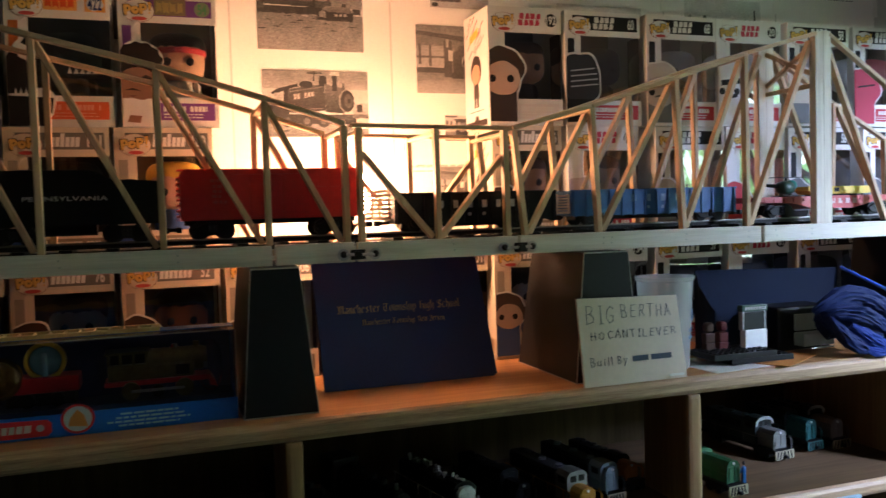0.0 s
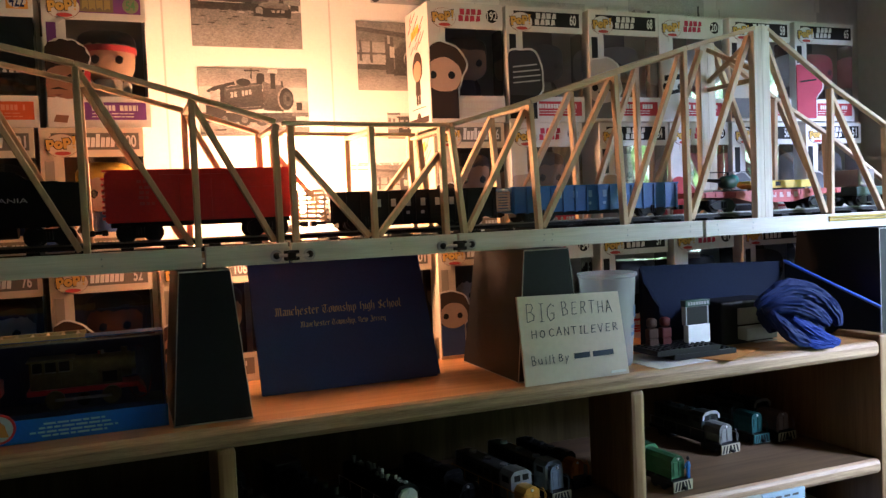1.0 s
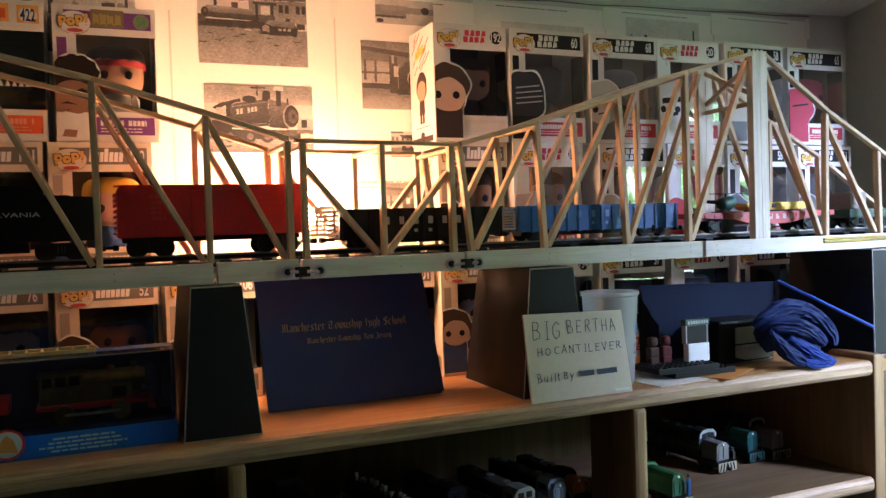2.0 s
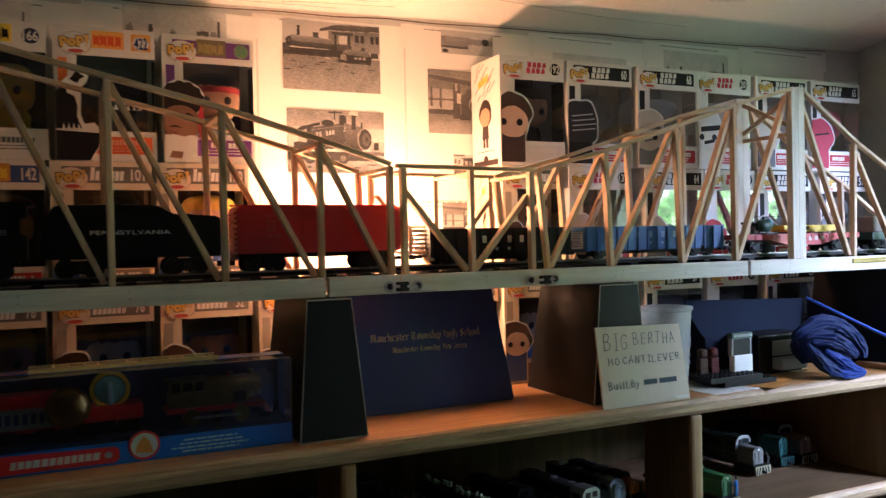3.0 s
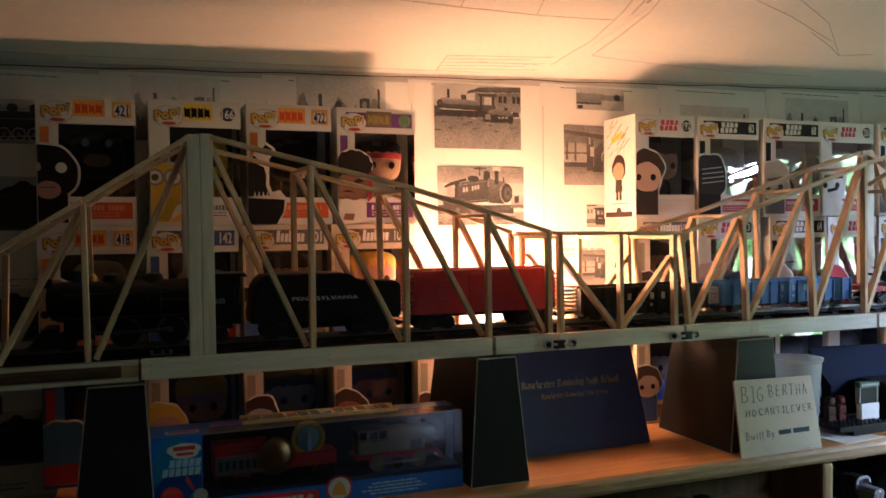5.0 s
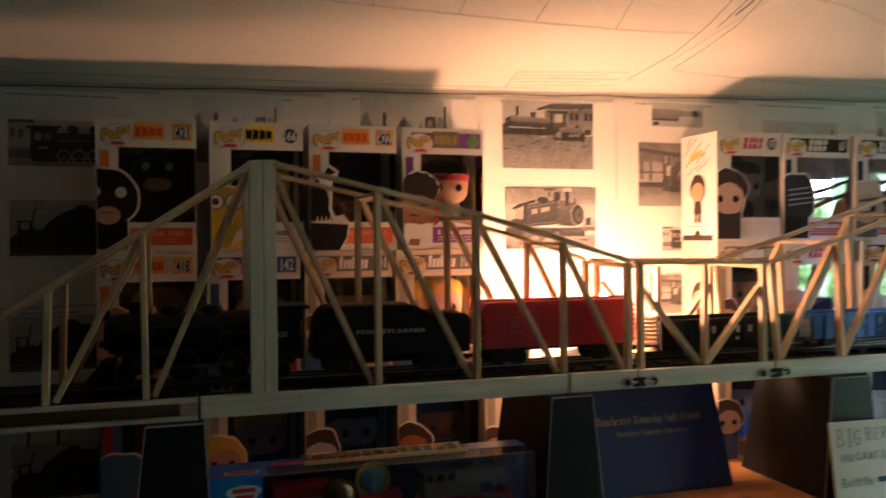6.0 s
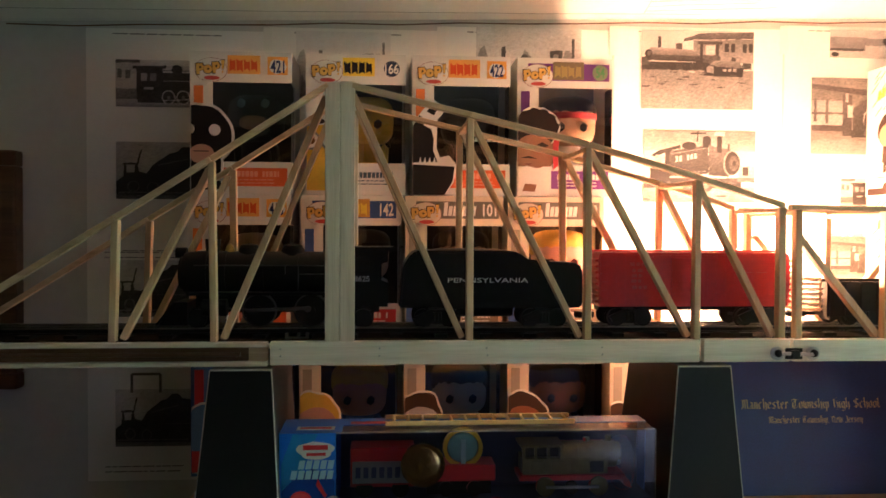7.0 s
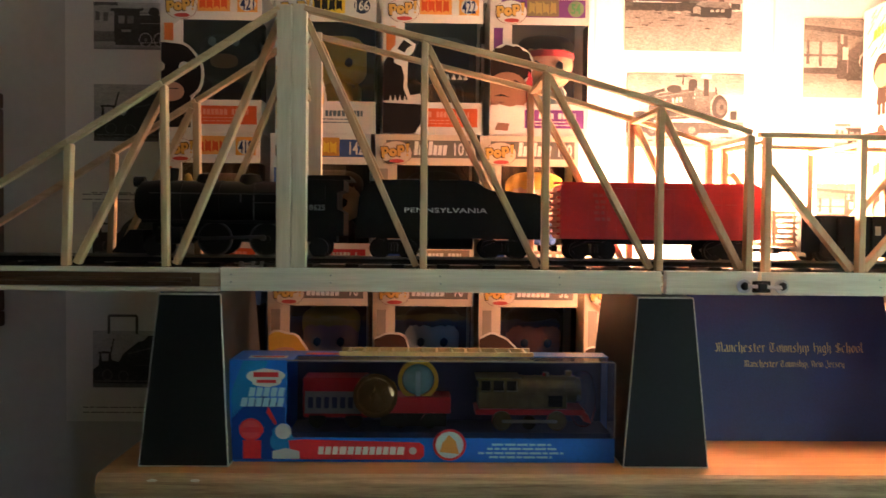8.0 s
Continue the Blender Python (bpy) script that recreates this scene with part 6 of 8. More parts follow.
for x, r in ((-0.3005, 0.0158), (-0.2530, 0.0158)):
    for s in (-1, 1):
        bm = bmesh.new()
        y = CY + s * 0.0195
        rod(bm, (x, y - 0.002, RAILTOP + r), (x, y + 0.002, RAILTOP + r), r * 0.92, n=26)
        lathe_r = [(r, -0.0026), (r, 0.0026), (r * 0.84, 0.0026), (r * 0.84, -0.0026), (r, -0.0026)]
        ring = [[bm.verts.new((x + q * math.cos(i * math.tau / 26), y + h, RAILTOP + r + q * math.sin(i * math.tau / 26))) for i in range(26)] for q, h in lathe_r]
        for a, b in zip(ring, ring[1:]):
            for i in range(26):
                bm.faces.new((a[i], a[(i + 1) % 26], b[(i + 1) % 26], b[i]))
        rod(bm, (x, y - 0.0035, RAILTOP + r), (x, y + 0.0035, RAILTOP + r), r * 0.24, n=12)
        dw = part("driving_wheel", bm, M_BLACKM, eng, smooth=True)
        part("tyre", hoop(bmesh.new(), (x, y + s * 0.0020 - 0.0008, RAILTOP + r), r + 0.0002, 0.0016, 0.0016, 30), M_TYRE, dw, "thin worn metal tyre")
wheelset(eng, -0.357, 0.0085), wheelset(eng, -0.205, 0.0085)
for y in (CY - 0.0245, CY + 0.0245):
    bm = strip(bmesh.new(), (-0.312, y, RAILTOP + 0.0160), (-0.256, y, RAILTOP + 0.0182), 0.0034, 0.0014)
    rod(bm, (-0.256, y - 0.001, RAILTOP + 0.0172), (-0.256, y + 0.001, RAILTOP + 0.0172), 0.0030, n=14)
    strip(bm, (-0.338, y, 1.827), (-0.300, y, RAILTOP + 0.0162), 0.0022, 0.0014)
    part("side_rod", bm, M_TYRE, eng)
bm = bmesh.new()
for a, b in (((-0.36, 1.866), (-0.222, 1.866)), ((-0.265, 1.842), (-0.265, 1.866)), ((-0.277, 1.858), (-0.277, 1.866)), ((-0.265, 1.858), (-0.240, 1.858)), ((-0.240, 1.858), (-0.2355, 1.854)), ((-0.2355, 1.854), (-0.2355, 1.846))):
    strip(bm, (a[0], CY - 0.0222, a[1]), (b[0], CY - 0.0222, b[1]), 0.0011, 0.0011, 0)
part("handrail", bm, M_TYRE, eng)
bm = write(bmesh.new(), "8625", (-0.2135, CY - 0.0258, 1.8515), XU, ZU, 0.0145, 0.0052)
part("number", bm, M_SILVER, eng, "worn silver cab number")

# tender
tend = thing("toy_tender", (-0.085, CY, RAILTOP), "black toy tender lettered in white", "toy train", "train on the bridge")
bm = outline([(-0.172, 1.8265), (0.002, 1.8265), (0.002, 1.8640), (-0.002, 1.8690), (-0.047, 1.8695), (-0.058, 1.8785), (-0.066, 1.8805), (-0.152, 1.8805), (-0.160, 1.8780), (-0.168, 1.8660)], CY - HW, CY + HW)
bmesh.ops.bevel(bm, geom=bm.edges[:], offset=0.0018, segments=2, affect="EDGES")
part("body", bm, M_BLACK, tend)
part("hatch", lathe(bmesh.new(), (-0.03, CY, 1.8692), [(0.006, 0), (0.006, 0.0025), (0, 0.0032)], 14), M_BLACK, tend)
part("coal_load", blob(blob(bmesh.new(), (-0.12, CY, 1.8795), (0.022, 0.018, 0.003), 0.8), (-0.085, CY, 1.8795), (0.016, 0.017, 0.0025), 0.8), mat("coal", (0.015, 0.014, 0.013), 0.5, vary=0.4, fine=400, bump=0.8), tend)
bm = write(bmesh.new(), "PENNSYLVANIA", (-0.126, CY - HW - 0.0005, 1.8505), XU, ZU, 0.076, 0.0044)
part("lettering", bm, M_WHITE, tend, "white serif railroad lettering")
truck(tend, -0.136), truck(tend, -0.034), coupler(tend, 0.002, 1)
bm = rod(bmesh.new(), (-0.118, CY, 1.829), (-0.062, CY, 1.829), 0.013, n=20)
part("water_scoop", bm, M_BLACK, tend, smooth=True)

# red boxcar
car = thing("toy_boxcar", (0.112, CY, RAILTOP), "red toy boxcar with worn lettering on the bridge", "toy train", "train on the bridge")
bm = outline([(0.018, 1.8275), (0.206, 1.8275), (0.206, 1.876), (0.203, 1.879), (0.021, 1.879), (0.018, 1.876)], CY - HW, CY + HW)
bmesh.ops.bevel(bm, geom=bm.edges[:], offset=0.0012, segments=2, affect="EDGES")
part("body", bm, M_RED, car)
for x in (0.0165, 0.2075):
    for k in range(8):
        part("end_rib", B(x - 0.0016, x + 0.0016, CY - 0.023, CY + 0.023, 1.831 + 0.0056 * k, 1.8335 + 0.0056 * k, 0.0008), M_RED, car)
bm = B(0.088, 0.120, CY - HW - 0.0010, CY - HW + 0.0005, 1.830, 1.874, 0.0006)
for k in range(3):
    brick(bm, 0.089, 0.119, CY - HW - 0.0013, CY - HW - 0.0008, 1.839 + 0.012 * k, 1.8402 + 0.012 * k)
part("sliding_door", bm, M_RED, car)
part("door_rail", B(0.070, 0.140, CY - HW - 0.0024, CY - HW, 1.8745, 1.8762), M_RED, car)
part("roof_walk", B(0.016, 0.208, CY - 0.006, CY + 0.006, 1.8795, 1.8812), M_RED, car)
for x in [0.026 + 0.0088 * k for k in range(7)] + [0.124 + 0.0088 * k for k in range(9)]:
    part("side_rib", B(x, x + 0.0008, CY - HW - 0.0002, CY - HW + 0.0005, 1.829, 1.876), M_RED, car)
for x in (0.020, 0.199):
    for k in range(5):
        part("rung", B(x, x + 0.006, CY - HW - 0.0014, CY - HW, 1.834 + 0.008 * k, 1.8352 + 0.008 * k), M_RED, car)
M_FADED = mat("faded_lettering", (0.47, 0.09, 0.085), 0.6, vary=0.3, fine=600)
bm, r7 = bmesh.new(), random.Random(7)
for z, u0, n in ((1.8665, 0.048, 3), (1.8605, 0.05, 2), (1.8555, 0.05, 2), (1.8505, 0.049, 2), (1.8445, 0.05, 3)):
    u = u0
    for k in range(n):
        d = r7.uniform(0.003, 0.007)
        sheet(bm, rect(u, z, u + d, z + 0.0032), (0, CY - HW - 0.0007, 0), XU, ZU, 0.0002)
        u += d + 0.0015
part("lettering", bm, M_FADED, car, "faded pale lettering bars")
bm = bmesh.new()
for u in (0.158, 0.172):
    sheet(bm, rect(u, 1.8600, u + 0.010, 1.8606), (0, CY - HW - 0.0007, 0), XU, ZU, 0.0002)
part("lettering", bm, M_FADED, car, "faded pale lettering bars")
part("underframe", B(0.022, 0.202, CY - 0.009, CY + 0.009, 1.8225, 1.8280), M_BLACK, car)
part("brake_wheel", rod(bmesh.new(), (0.2095, CY + 0.008, 1.862), (0.2105, CY + 0.008, 1.862), 0.005), M_BLACKM, car)
truck(car, 0.049), truck(car, 0.176), coupler(car, 0.018, -1), coupler(car, 0.206, 1)

def gondola(x0, x1, z0, z1, m, label, ribs, letter_m):
    c = thing("toy_gondola", ((x0 + x1) / 2, CY, RAILTOP), label, "toy train", "train on the bridge")
    bm = brick(bmesh.new(), x0, x1, CY - HW, CY - HW + 0.002, z0, z1)
    brick(bm, x0, x1, CY + HW - 0.002, CY + HW, z0, z1)
    brick(bm, x0, x0 + 0.002, CY - HW + 0.002, CY + HW - 0.002, z0, z1)
    brick(bm, x1 - 0.002, x1, CY - HW + 0.002, CY + HW - 0.002, z0, z1)
    brick(bm, x0 + 0.002, x1 - 0.002, CY - HW + 0.002, CY + HW - 0.002, z0 + 0.003, z0 + 0.006)
    brick(bm, x0 - 0.001, x1 + 0.001, CY - HW - 0.001, CY - HW + 0.0025, z1 - 0.001, z1 + 0.001)
    brick(bm, x0 - 0.001, x1 + 0.001, CY + HW - 0.0025, CY + HW + 0.001, z1 - 0.001, z1 + 0.001)
    part("body", bm, m, c)
    for k in range(ribs + 1):
        x = x0 + 0.002 + (x1 - x0 - 0.0065) * k / ribs
        for y in (CY - HW - 0.0018, CY + HW - 0.0004):
            bm = outline([(x, z1 - 0.001), (x + 0.0025, z1 - 0.001), (x + 0.0025, z0 - 0.001), (x, z0 - 0.001)], y, y + 0.0022)
            part("rib", bm, m, c)
    bm = bmesh.new()
    for k in range(6):
        u = x0 + (x1 - x0) * (0.26 + 0.088 * k)
        sheet(bm, rect(u, z0 + 0.016, u + 0.0055, z0 + 0.0245), (0, CY - HW - 0.0005, 0), XU, ZU, 0.0003)
        if k in (2, 3):
            sheet(bm, rect(u, z0 + 0.007, u + 0.004, z0 + 0.0105), (0, CY - HW - 0.0005, 0), XU, ZU, 0.0003)
    part("lettering", bm, letter_m, c, "plain pale bars of lettering")
    part("underframe", B(x0 + 0.012, x1 - 0.012, CY - 0.010, CY + 0.010, z0 - 0.005, z0 + 0.0028), M_BLACK, c)
    for u, s in ((x0, -1), (x1, 1)):
        for k in range(5):
            part("end_grab", B(u + s * 0.001, u + s * 0.003, CY - 0.02, CY + 0.02, z0 + 0.004 + 0.0055 * k, z0 + 0.0055 + 0.0055 * k), m, c)
    truck(c, x0 + 0.038), truck(c, x1 - 0.038), coupler(c, x0, -1), coupler(c, x1, 1)
    return c

gondola(0.2435, 0.4425, 1.8175, 1.8505, M_BLACK, "black open toy gondola with pale lettering bars", 12, mat("pale_lettering", (0.40, 0.38, 0.36), 0.6, vary=0.2))
gondola(0.4635, 0.701, 1.8195, 1.8500, M_BLUE, "bright blue ribbed open toy gondola", 14, mat("light_blue_lettering", (0.20, 0.36, 0.60), 0.6, vary=0.2))
# wire crates at the car ends
def crate(x0, x1, z0, z1, m, label):
    c = thing("toy_crate", ((x0 + x1) / 2, CY, z0), label, "crate", "toy crates")
    for x in (x0, x1 - 0.002):
        for y in (CY - 0.022, CY + 0.020):
            part("post", B(x, x + 0.002, y, y + 0.002, z0, z1), m, c)
    n = 7
    for k in range(n):
        z = z0 + 0.001 + (z1 - z0 - 0.004) * k / (n - 1)
        bm = bmesh.new()
        for y in (CY - 0.0228, CY + 0.0214):
            brick(bm, x0 - 0.0006, x1 + 0.0006, y, y + 0.0014, z, z + 0.0021)
        brick(bm, x0 - 0.0012, x0, CY - 0.0214, CY + 0.0214, z, z + 0.0021)
        brick(bm, x1, x1 + 0.0012, CY - 0.0214, CY + 0.0214, z, z + 0.0021)
        part("slat", bm, m, c)
    part("floor", B(x0, x1, CY - 0.019, CY + 0.019, z0, z0 + 0.0012), m, c)
crate(0.2180, 0.2390, 1.8225, 1.8560, M_STRIPX, "small slatted wooden crate between the cars")
crate(0.4445, 0.4615, 1.8225, 1.8460, mat("pale_crate", (0.55, 0.45, 0.42), 0.6, vary=0.2), "small pale slatted crate between the cars")

# red flatcar with its loads
flat = thing("toy_flatcar", (0.86, CY, RAILTOP), "red toy flatcar with pale lettering bars", "toy train", "train on the bridge")
bm = outline([(0.739, 1.836), (0.739, 1.829), (0.79, 1.8275), (0.83, 1.819), (0.895, 1.819), (0.935, 1.8275), (0.981, 1.829), (0.981, 1.836)], CY - HW, CY + HW)
part("body", bm, M_FLATRED, flat)
for k in range(15):
    part("stake_pocket", B(0.745 + 0.0162 * k, 0.748 + 0.0162 * k, CY - HW - 0.0012, CY - HW + 0.0002, 1.829, 1.8335), M_FLATRED, flat)
bm = bmesh.new()
for k in range(6):
    sheet(bm, rect(0.832 + 0.0125 * k, 1.8255, 0.8385 + 0.0125 * k, 1.8325), (0, CY - HW - 0.0004, 0), XU, ZU, 0.0003)
part("lettering", bm, mat("pink_lettering", (0.60, 0.40, 0.38), 0.6, vary=0.2), flat)
truck(flat, 0.775), truck(flat, 0.945), coupler(flat, 0.739, -1), coupler(flat, 0.981, 1)
hel = thing("toy_helicopter", (0.795, CY, 1.836), "small dark green toy helicopter on the flatcar", "toy", "loads on the flatcar")
bm = blob(bmesh.new(), (0.803, CY, 1.8485), (0.014, 0.010, 0.0095), 0.8)
part("cabin", bm, M_DKGREEN, hel, smooth=True)
part("canopy", blob(bmesh.new(), (0.812, CY, 1.8515), (0.008, 0.0085, 0.0075), 0.9), M_TEAL, hel, smooth=True)
part("tail_boom", rod(bmesh.new(), (0.795, CY, 1.850), (0.760, CY, 1.853), 0.003, 0.0018), M_BLACK, hel, smooth=True)
part("rotor", B(0.770, 0.842, CY - 0.0025, CY + 0.0025, 1.8618, 1.8628), M_BLACK, hel)
part("mast", rod(bmesh.new(), (0.804, CY, 1.857), (0.804, CY, 1.862), 0.0015), M_BLACK, hel)
for y in (CY - 0.009, CY + 0.009):
    part("skid", strip(bmesh.new(), (0.786, y, 1.8372), (0.822, y, 1.8372), 0.0018, 0.0018), M_BLACK, hel)
    part("strut", strip(bmesh.new(), (0.803, y, 1.838), (0.803, CY, 1.844), 0.0015, 0.0015), M_BLACK, hel)
boat = thing("toy_boat", (0.89, CY, 1.836), "long yellow toy hull on the flatcar", "toy", "loads on the flatcar")
bm = outline([(0.828, 1.8445), (0.840, 1.8385), (0.935, 1.8385), (0.948, 1.8450), (0.948, 1.8490), (0.828, 1.8490)], CY - 0.016, CY + 0.016)
bmesh.ops.bevel(bm, geom=bm.edges[:], offset=0.0015, segments=2, affect="EDGES")
part("hull", bm, M_YELLOW, boat)
part("cradle", B(0.845, 0.930, CY - 0.010, CY + 0.010, 1.836, 1.8385), M_BLACK, boat)
part("emblem", B(0.872, 0.880, CY - 0.0168, CY - 0.0160, 1.8415, 1.8470), M_BLACK, boat)
cab = thing("toy_caboose", (1.07, CY, RAILTOP), "dark toy car at the far end of the train", "toy train", "train on the bridge")
part("body", B(1.012, 1.125, CY - HW, CY + HW, 1.823, 1.8360, 0.002), M_DKGREEN, cab)
part("cabin", B(1.018, 1.050, CY - 0.022, CY + 0.022, 1.8362, 1.861, 0.002), M_MAROON, cab)
truck(cab, 1.035), truck(cab, 1.10), coupler(cab, 1.012, -1)

# ---- piers ----
def pier(x0, x1, t0, t1, yb0, yb1, yt0, yt1, label="black foam-board pier with white cut edges carrying the bridge"):
    p = thing("bridge_pier", ((x0 + x1) / 2, (yb0 + yb1) / 2, SHELF), label, "pier", "piers under the bridge")
    zb, zt = SHELF + 0.0003, DECK - 0.0220
    c = [Vector(v) for v in ((x0, yb0, zb), (x1, yb0, zb), (x1, yb1, zb), (x0, yb1, zb), (t0, yt0, zt), (t1, yt0, zt), (t1, yt1, zt), (t0, yt1, zt))]
    mid = sum(c, Vector()) / 8
    for name, f in (("front_panel", (0, 1, 5, 4)), ("side_panel", (1, 2, 6, 5)), ("rear_panel", (2, 3, 7, 6)), ("side_panel", (3, 0, 4, 7)), ("cap", (4, 5, 6, 7))):
        bm = bmesh.new()
        q = [c[i] for i in f]
        nrm = (q[1] - q[0]).cross(q[3] - q[0]).normalized()
        if nrm.dot(sum(q, Vector()) / 4 - mid) < 0:
            nrm = -nrm
        ctr = sum(q, Vector()) / 4
        ins = [v + (ctr - v).normalized() * 0.0018 for v in q]
        a = [bm.verts.new(v) for v in ins]
        b = [bm.verts.new(v - nrm * 0.004) for v in ins]
        bm.faces.new(a), bm.faces.new(b[::-1])
        for i in range(4):
            bm.faces.new((a[i], a[(i + 1) % 4], b[(i + 1) % 4], b[i]))
        part(name, bm, M_FOAM, p)
    bm = bmesh.new()
    for i, j in ((0, 1), (0, 4), (1, 5), (4, 5), (3, 0), (1, 2)):
        rod(bm, c[i] + (mid - c[i]).normalized() * 0.001, c[j] + (mid - c[j]).normalized() * 0.001, 0.0007, n=6)
    part("cut_edge", bm, M_FOAMEDGE, p, "white foam edges")
pier(-0.352, -0.275, -0.336, -0.283, 0.927, 1.095, 0.932, 1.075)
pier(0.068, 0.143, 0.080, 0.129, 0.928, 1.095, 0.934, 1.075)
pier(0.438, 0.524, 0.453, 0.511, 0.928, 1.088, 0.932, 1.070)
pier(0.998, 1.085, 0.996, 1.055, 0.928, 1.095, 0.928, 1.075)

# ---- things on the shelf ----
# diploma cover, leaning back against the boxes
dip = thing("diploma_folder", (0.272, 1.05, SHELF), "navy blue leatherette diploma folder with gilt lettering, leaning back", "folder")
def leaning(x0, x1, yb, zb, yt, zt, thick, skew=0.0):
    bm = bmesh.new()
    d = Vector((0, yt - yb, zt - zb)).normalized()
    nrm = Vector((0, -d.z, d.y))
    fr = [Vector((x0, yb, zb)), Vector((x1, yb, zb)), Vector((x1 + skew, yt, zt)), Vector((x0 + skew * 0.4, yt, zt))]
    a = [bm.verts.new(v) for v in fr]
    b = [bm.verts.new(v - nrm * thick) for v in fr]
    bm.faces.new(a), bm.faces.new(b[::-1])
    for i in range(4):
        bm.faces.new((a[i], a[(i + 1) % 4], b[(i + 1) % 4], b[i]))
    bmesh.ops.bevel(bm, geom=bm.edges[:], offset=0.0008, segments=2, affect="EDGES")
    return bm
part("front_cover", leaning(0.1665, 0.3765, 1.020, SHELF + 0.0005, 1.063, SHELF + 0.158, 0.003, -0.010), M_NAVY, dip)
part("back_cover", leaning(0.1725, 0.3835, 1.030, SHELF + 0.0005, 1.074, SHELF + 0.160, 0.003, -0.010), M_NAVY, dip)
part("inner_pages", leaning(0.1745, 0.3765, 1.0245, SHELF + 0.002, 1.0685, SHELF + 0.156, 0.004, -0.010), M_PAPER, dip)
up = Vector((0, 0.043, 0.158)).normalized()
on = lambda h: Vector((0, 1.020, SHELF)) + up * h + Vector((0, -0.0012, 0.0003))
NIB = {
    "a": [[(0.08, 0.9), (0.4, 1), (0.5, 0.85), (0.5, 0.1), (0.64, 0)], [(0.5, 0.55), (0.1, 0.42), (0.1, 0.1), (0.3, 0), (0.5, 0.15)]],
    "n": [[(0, 0.88), (0.12, 1), (0.12, 0)], [(0.12, 0.85), (0.4, 1), (0.5, 0.85), (0.5, 0.1), (0.62, 0)]],
    "c": [[(0.5, 0.88), (0.3, 1), (0.08, 0.8), (0.08, 0.15), (0.3, 0), (0.5, 0.12)]],
    "h": [[(0.1, 1.55), (0.1, 0)], [(0.1, 0.8), (0.4, 1), (0.5, 0.8), (0.5, 0), (0.4, -0.25)]],
    "e": [[(0.1, 0.5), (0.5, 0.66), (0.45, 0.93), (0.3, 1), (0.08, 0.8), (0.08, 0.15), (0.3, 0), (0.5, 0.12)]],
    "s": [[(0.5, 0.9), (0.3, 1), (0.1, 0.8), (0.5, 0.3), (0.45, 0.08), (0.25, 0), (0.05, 0.12)]],
    "t": [[(0.2, 1.3), (0.2, 0.15), (0.35, 0), (0.5, 0.1)], [(0, 0.95), (0.45, 0.95)]],
    "r": [[(0, 0.88), (0.12, 1), (0.12, 0)], [(0.12, 0.8), (0.35, 1), (0.48, 0.86)]],
    "o": [[(0.3, 1), (0.08, 0.8), (0.08, 0.15), (0.3, 0), (0.52, 0.2), (0.52, 0.85), (0.3, 1)]],
    "w": [[(0.05, 1.15), (0.1, 0.15), (0.25, 0), (0.4, 0.15), (0.4, 0.95)], [(0.4, 0.15), (0.55, 0), (0.76, 0.2), (0.76, 0.85), (0.6, 1)]],
    "i": [[(0, 0.88), (0.12, 1), (0.12, 0.1), (0.25, 0)], [(0.08, 1.3), (0.16, 1.36)]],
    "p": [[(0, 0.88), (0.12, 1), (0.12, -0.45)], [(0.12, 0.85), (0.4, 1), (0.52, 0.8), (0.52, 0.15), (0.3, 0), (0.12, 0.1)]],
    "g": [[(0.5, 0.9), (0.3, 1), (0.08, 0.8), (0.08, 0.2), (0.3, 0), (0.5, 0.15)], [(0.5, 1), (0.5, -0.3), (0.3, -0.45), (0.08, -0.35)]],
    "l": [[(0.1, 1.55), (0.1, 0.12), (0.26, 0)]],
    "y": [[(0.08, 1), (0.08, 0.2), (0.3, 0), (0.5, 0.15)], [(0.5, 1), (0.5, -0.3), (0.2, -0.45)]],
    "M": [[(0, 0.2), (0.15, 0), (0.3, 0.3), (0.25, 1.2), (0.1, 1.35)], [(0.25, 1.2), (0.5, 1.42), (0.6, 1.2), (0.6, 0)], [(0.6, 1.2), (0.88, 1.42), (1, 1.2), (1, 0.1), (1.12, 0)]],
    "T": [[(0, 1.12), (0.2, 1.4), (0.85, 1.28), (1, 1.4)], [(0.5, 1.2), (0.15, 0.9), (0.1, 0.3), (0.4, 0), (0.8, 0.1), (0.95, 0.38)], [(0.6, 1.25), (0.55, 0.35)]],
    "H": [[(0, 1.3), (0.2, 1.4), (0.2, 0.1), (0.05, 0)], [(0.2, 0.8), (0.6, 0.97), (0.78, 0.7), (0.78, 0), (0.62, -0.25)], [(0.2, 1.3), (0.6, 1.5)]],
    "S": [[(0.8, 1.2), (0.5, 1.45), (0.1, 1.15), (0.2, 0.85), (0.7, 0.6), (0.8, 0.3), (0.45, 0), (0.05, 0.2)], [(0.45, 1.3), (0.45, 0.15)]],
    "N": [[(0, 1.2), (0.15, 1.4), (0.2, 0.2), (0.05, 0)], [(0.2, 1.2), (0.5, 1.42), (0.7, 1.1), (0.7, 0.1), (0.85, 0)]],
    "J": [[(0.1, 1.3), (0.6, 1.42), (0.6, 0.1), (0.3, -0.2), (0, 0.1)]],
    ",": [[(0.12, 0.12), (0, -0.2)]]}
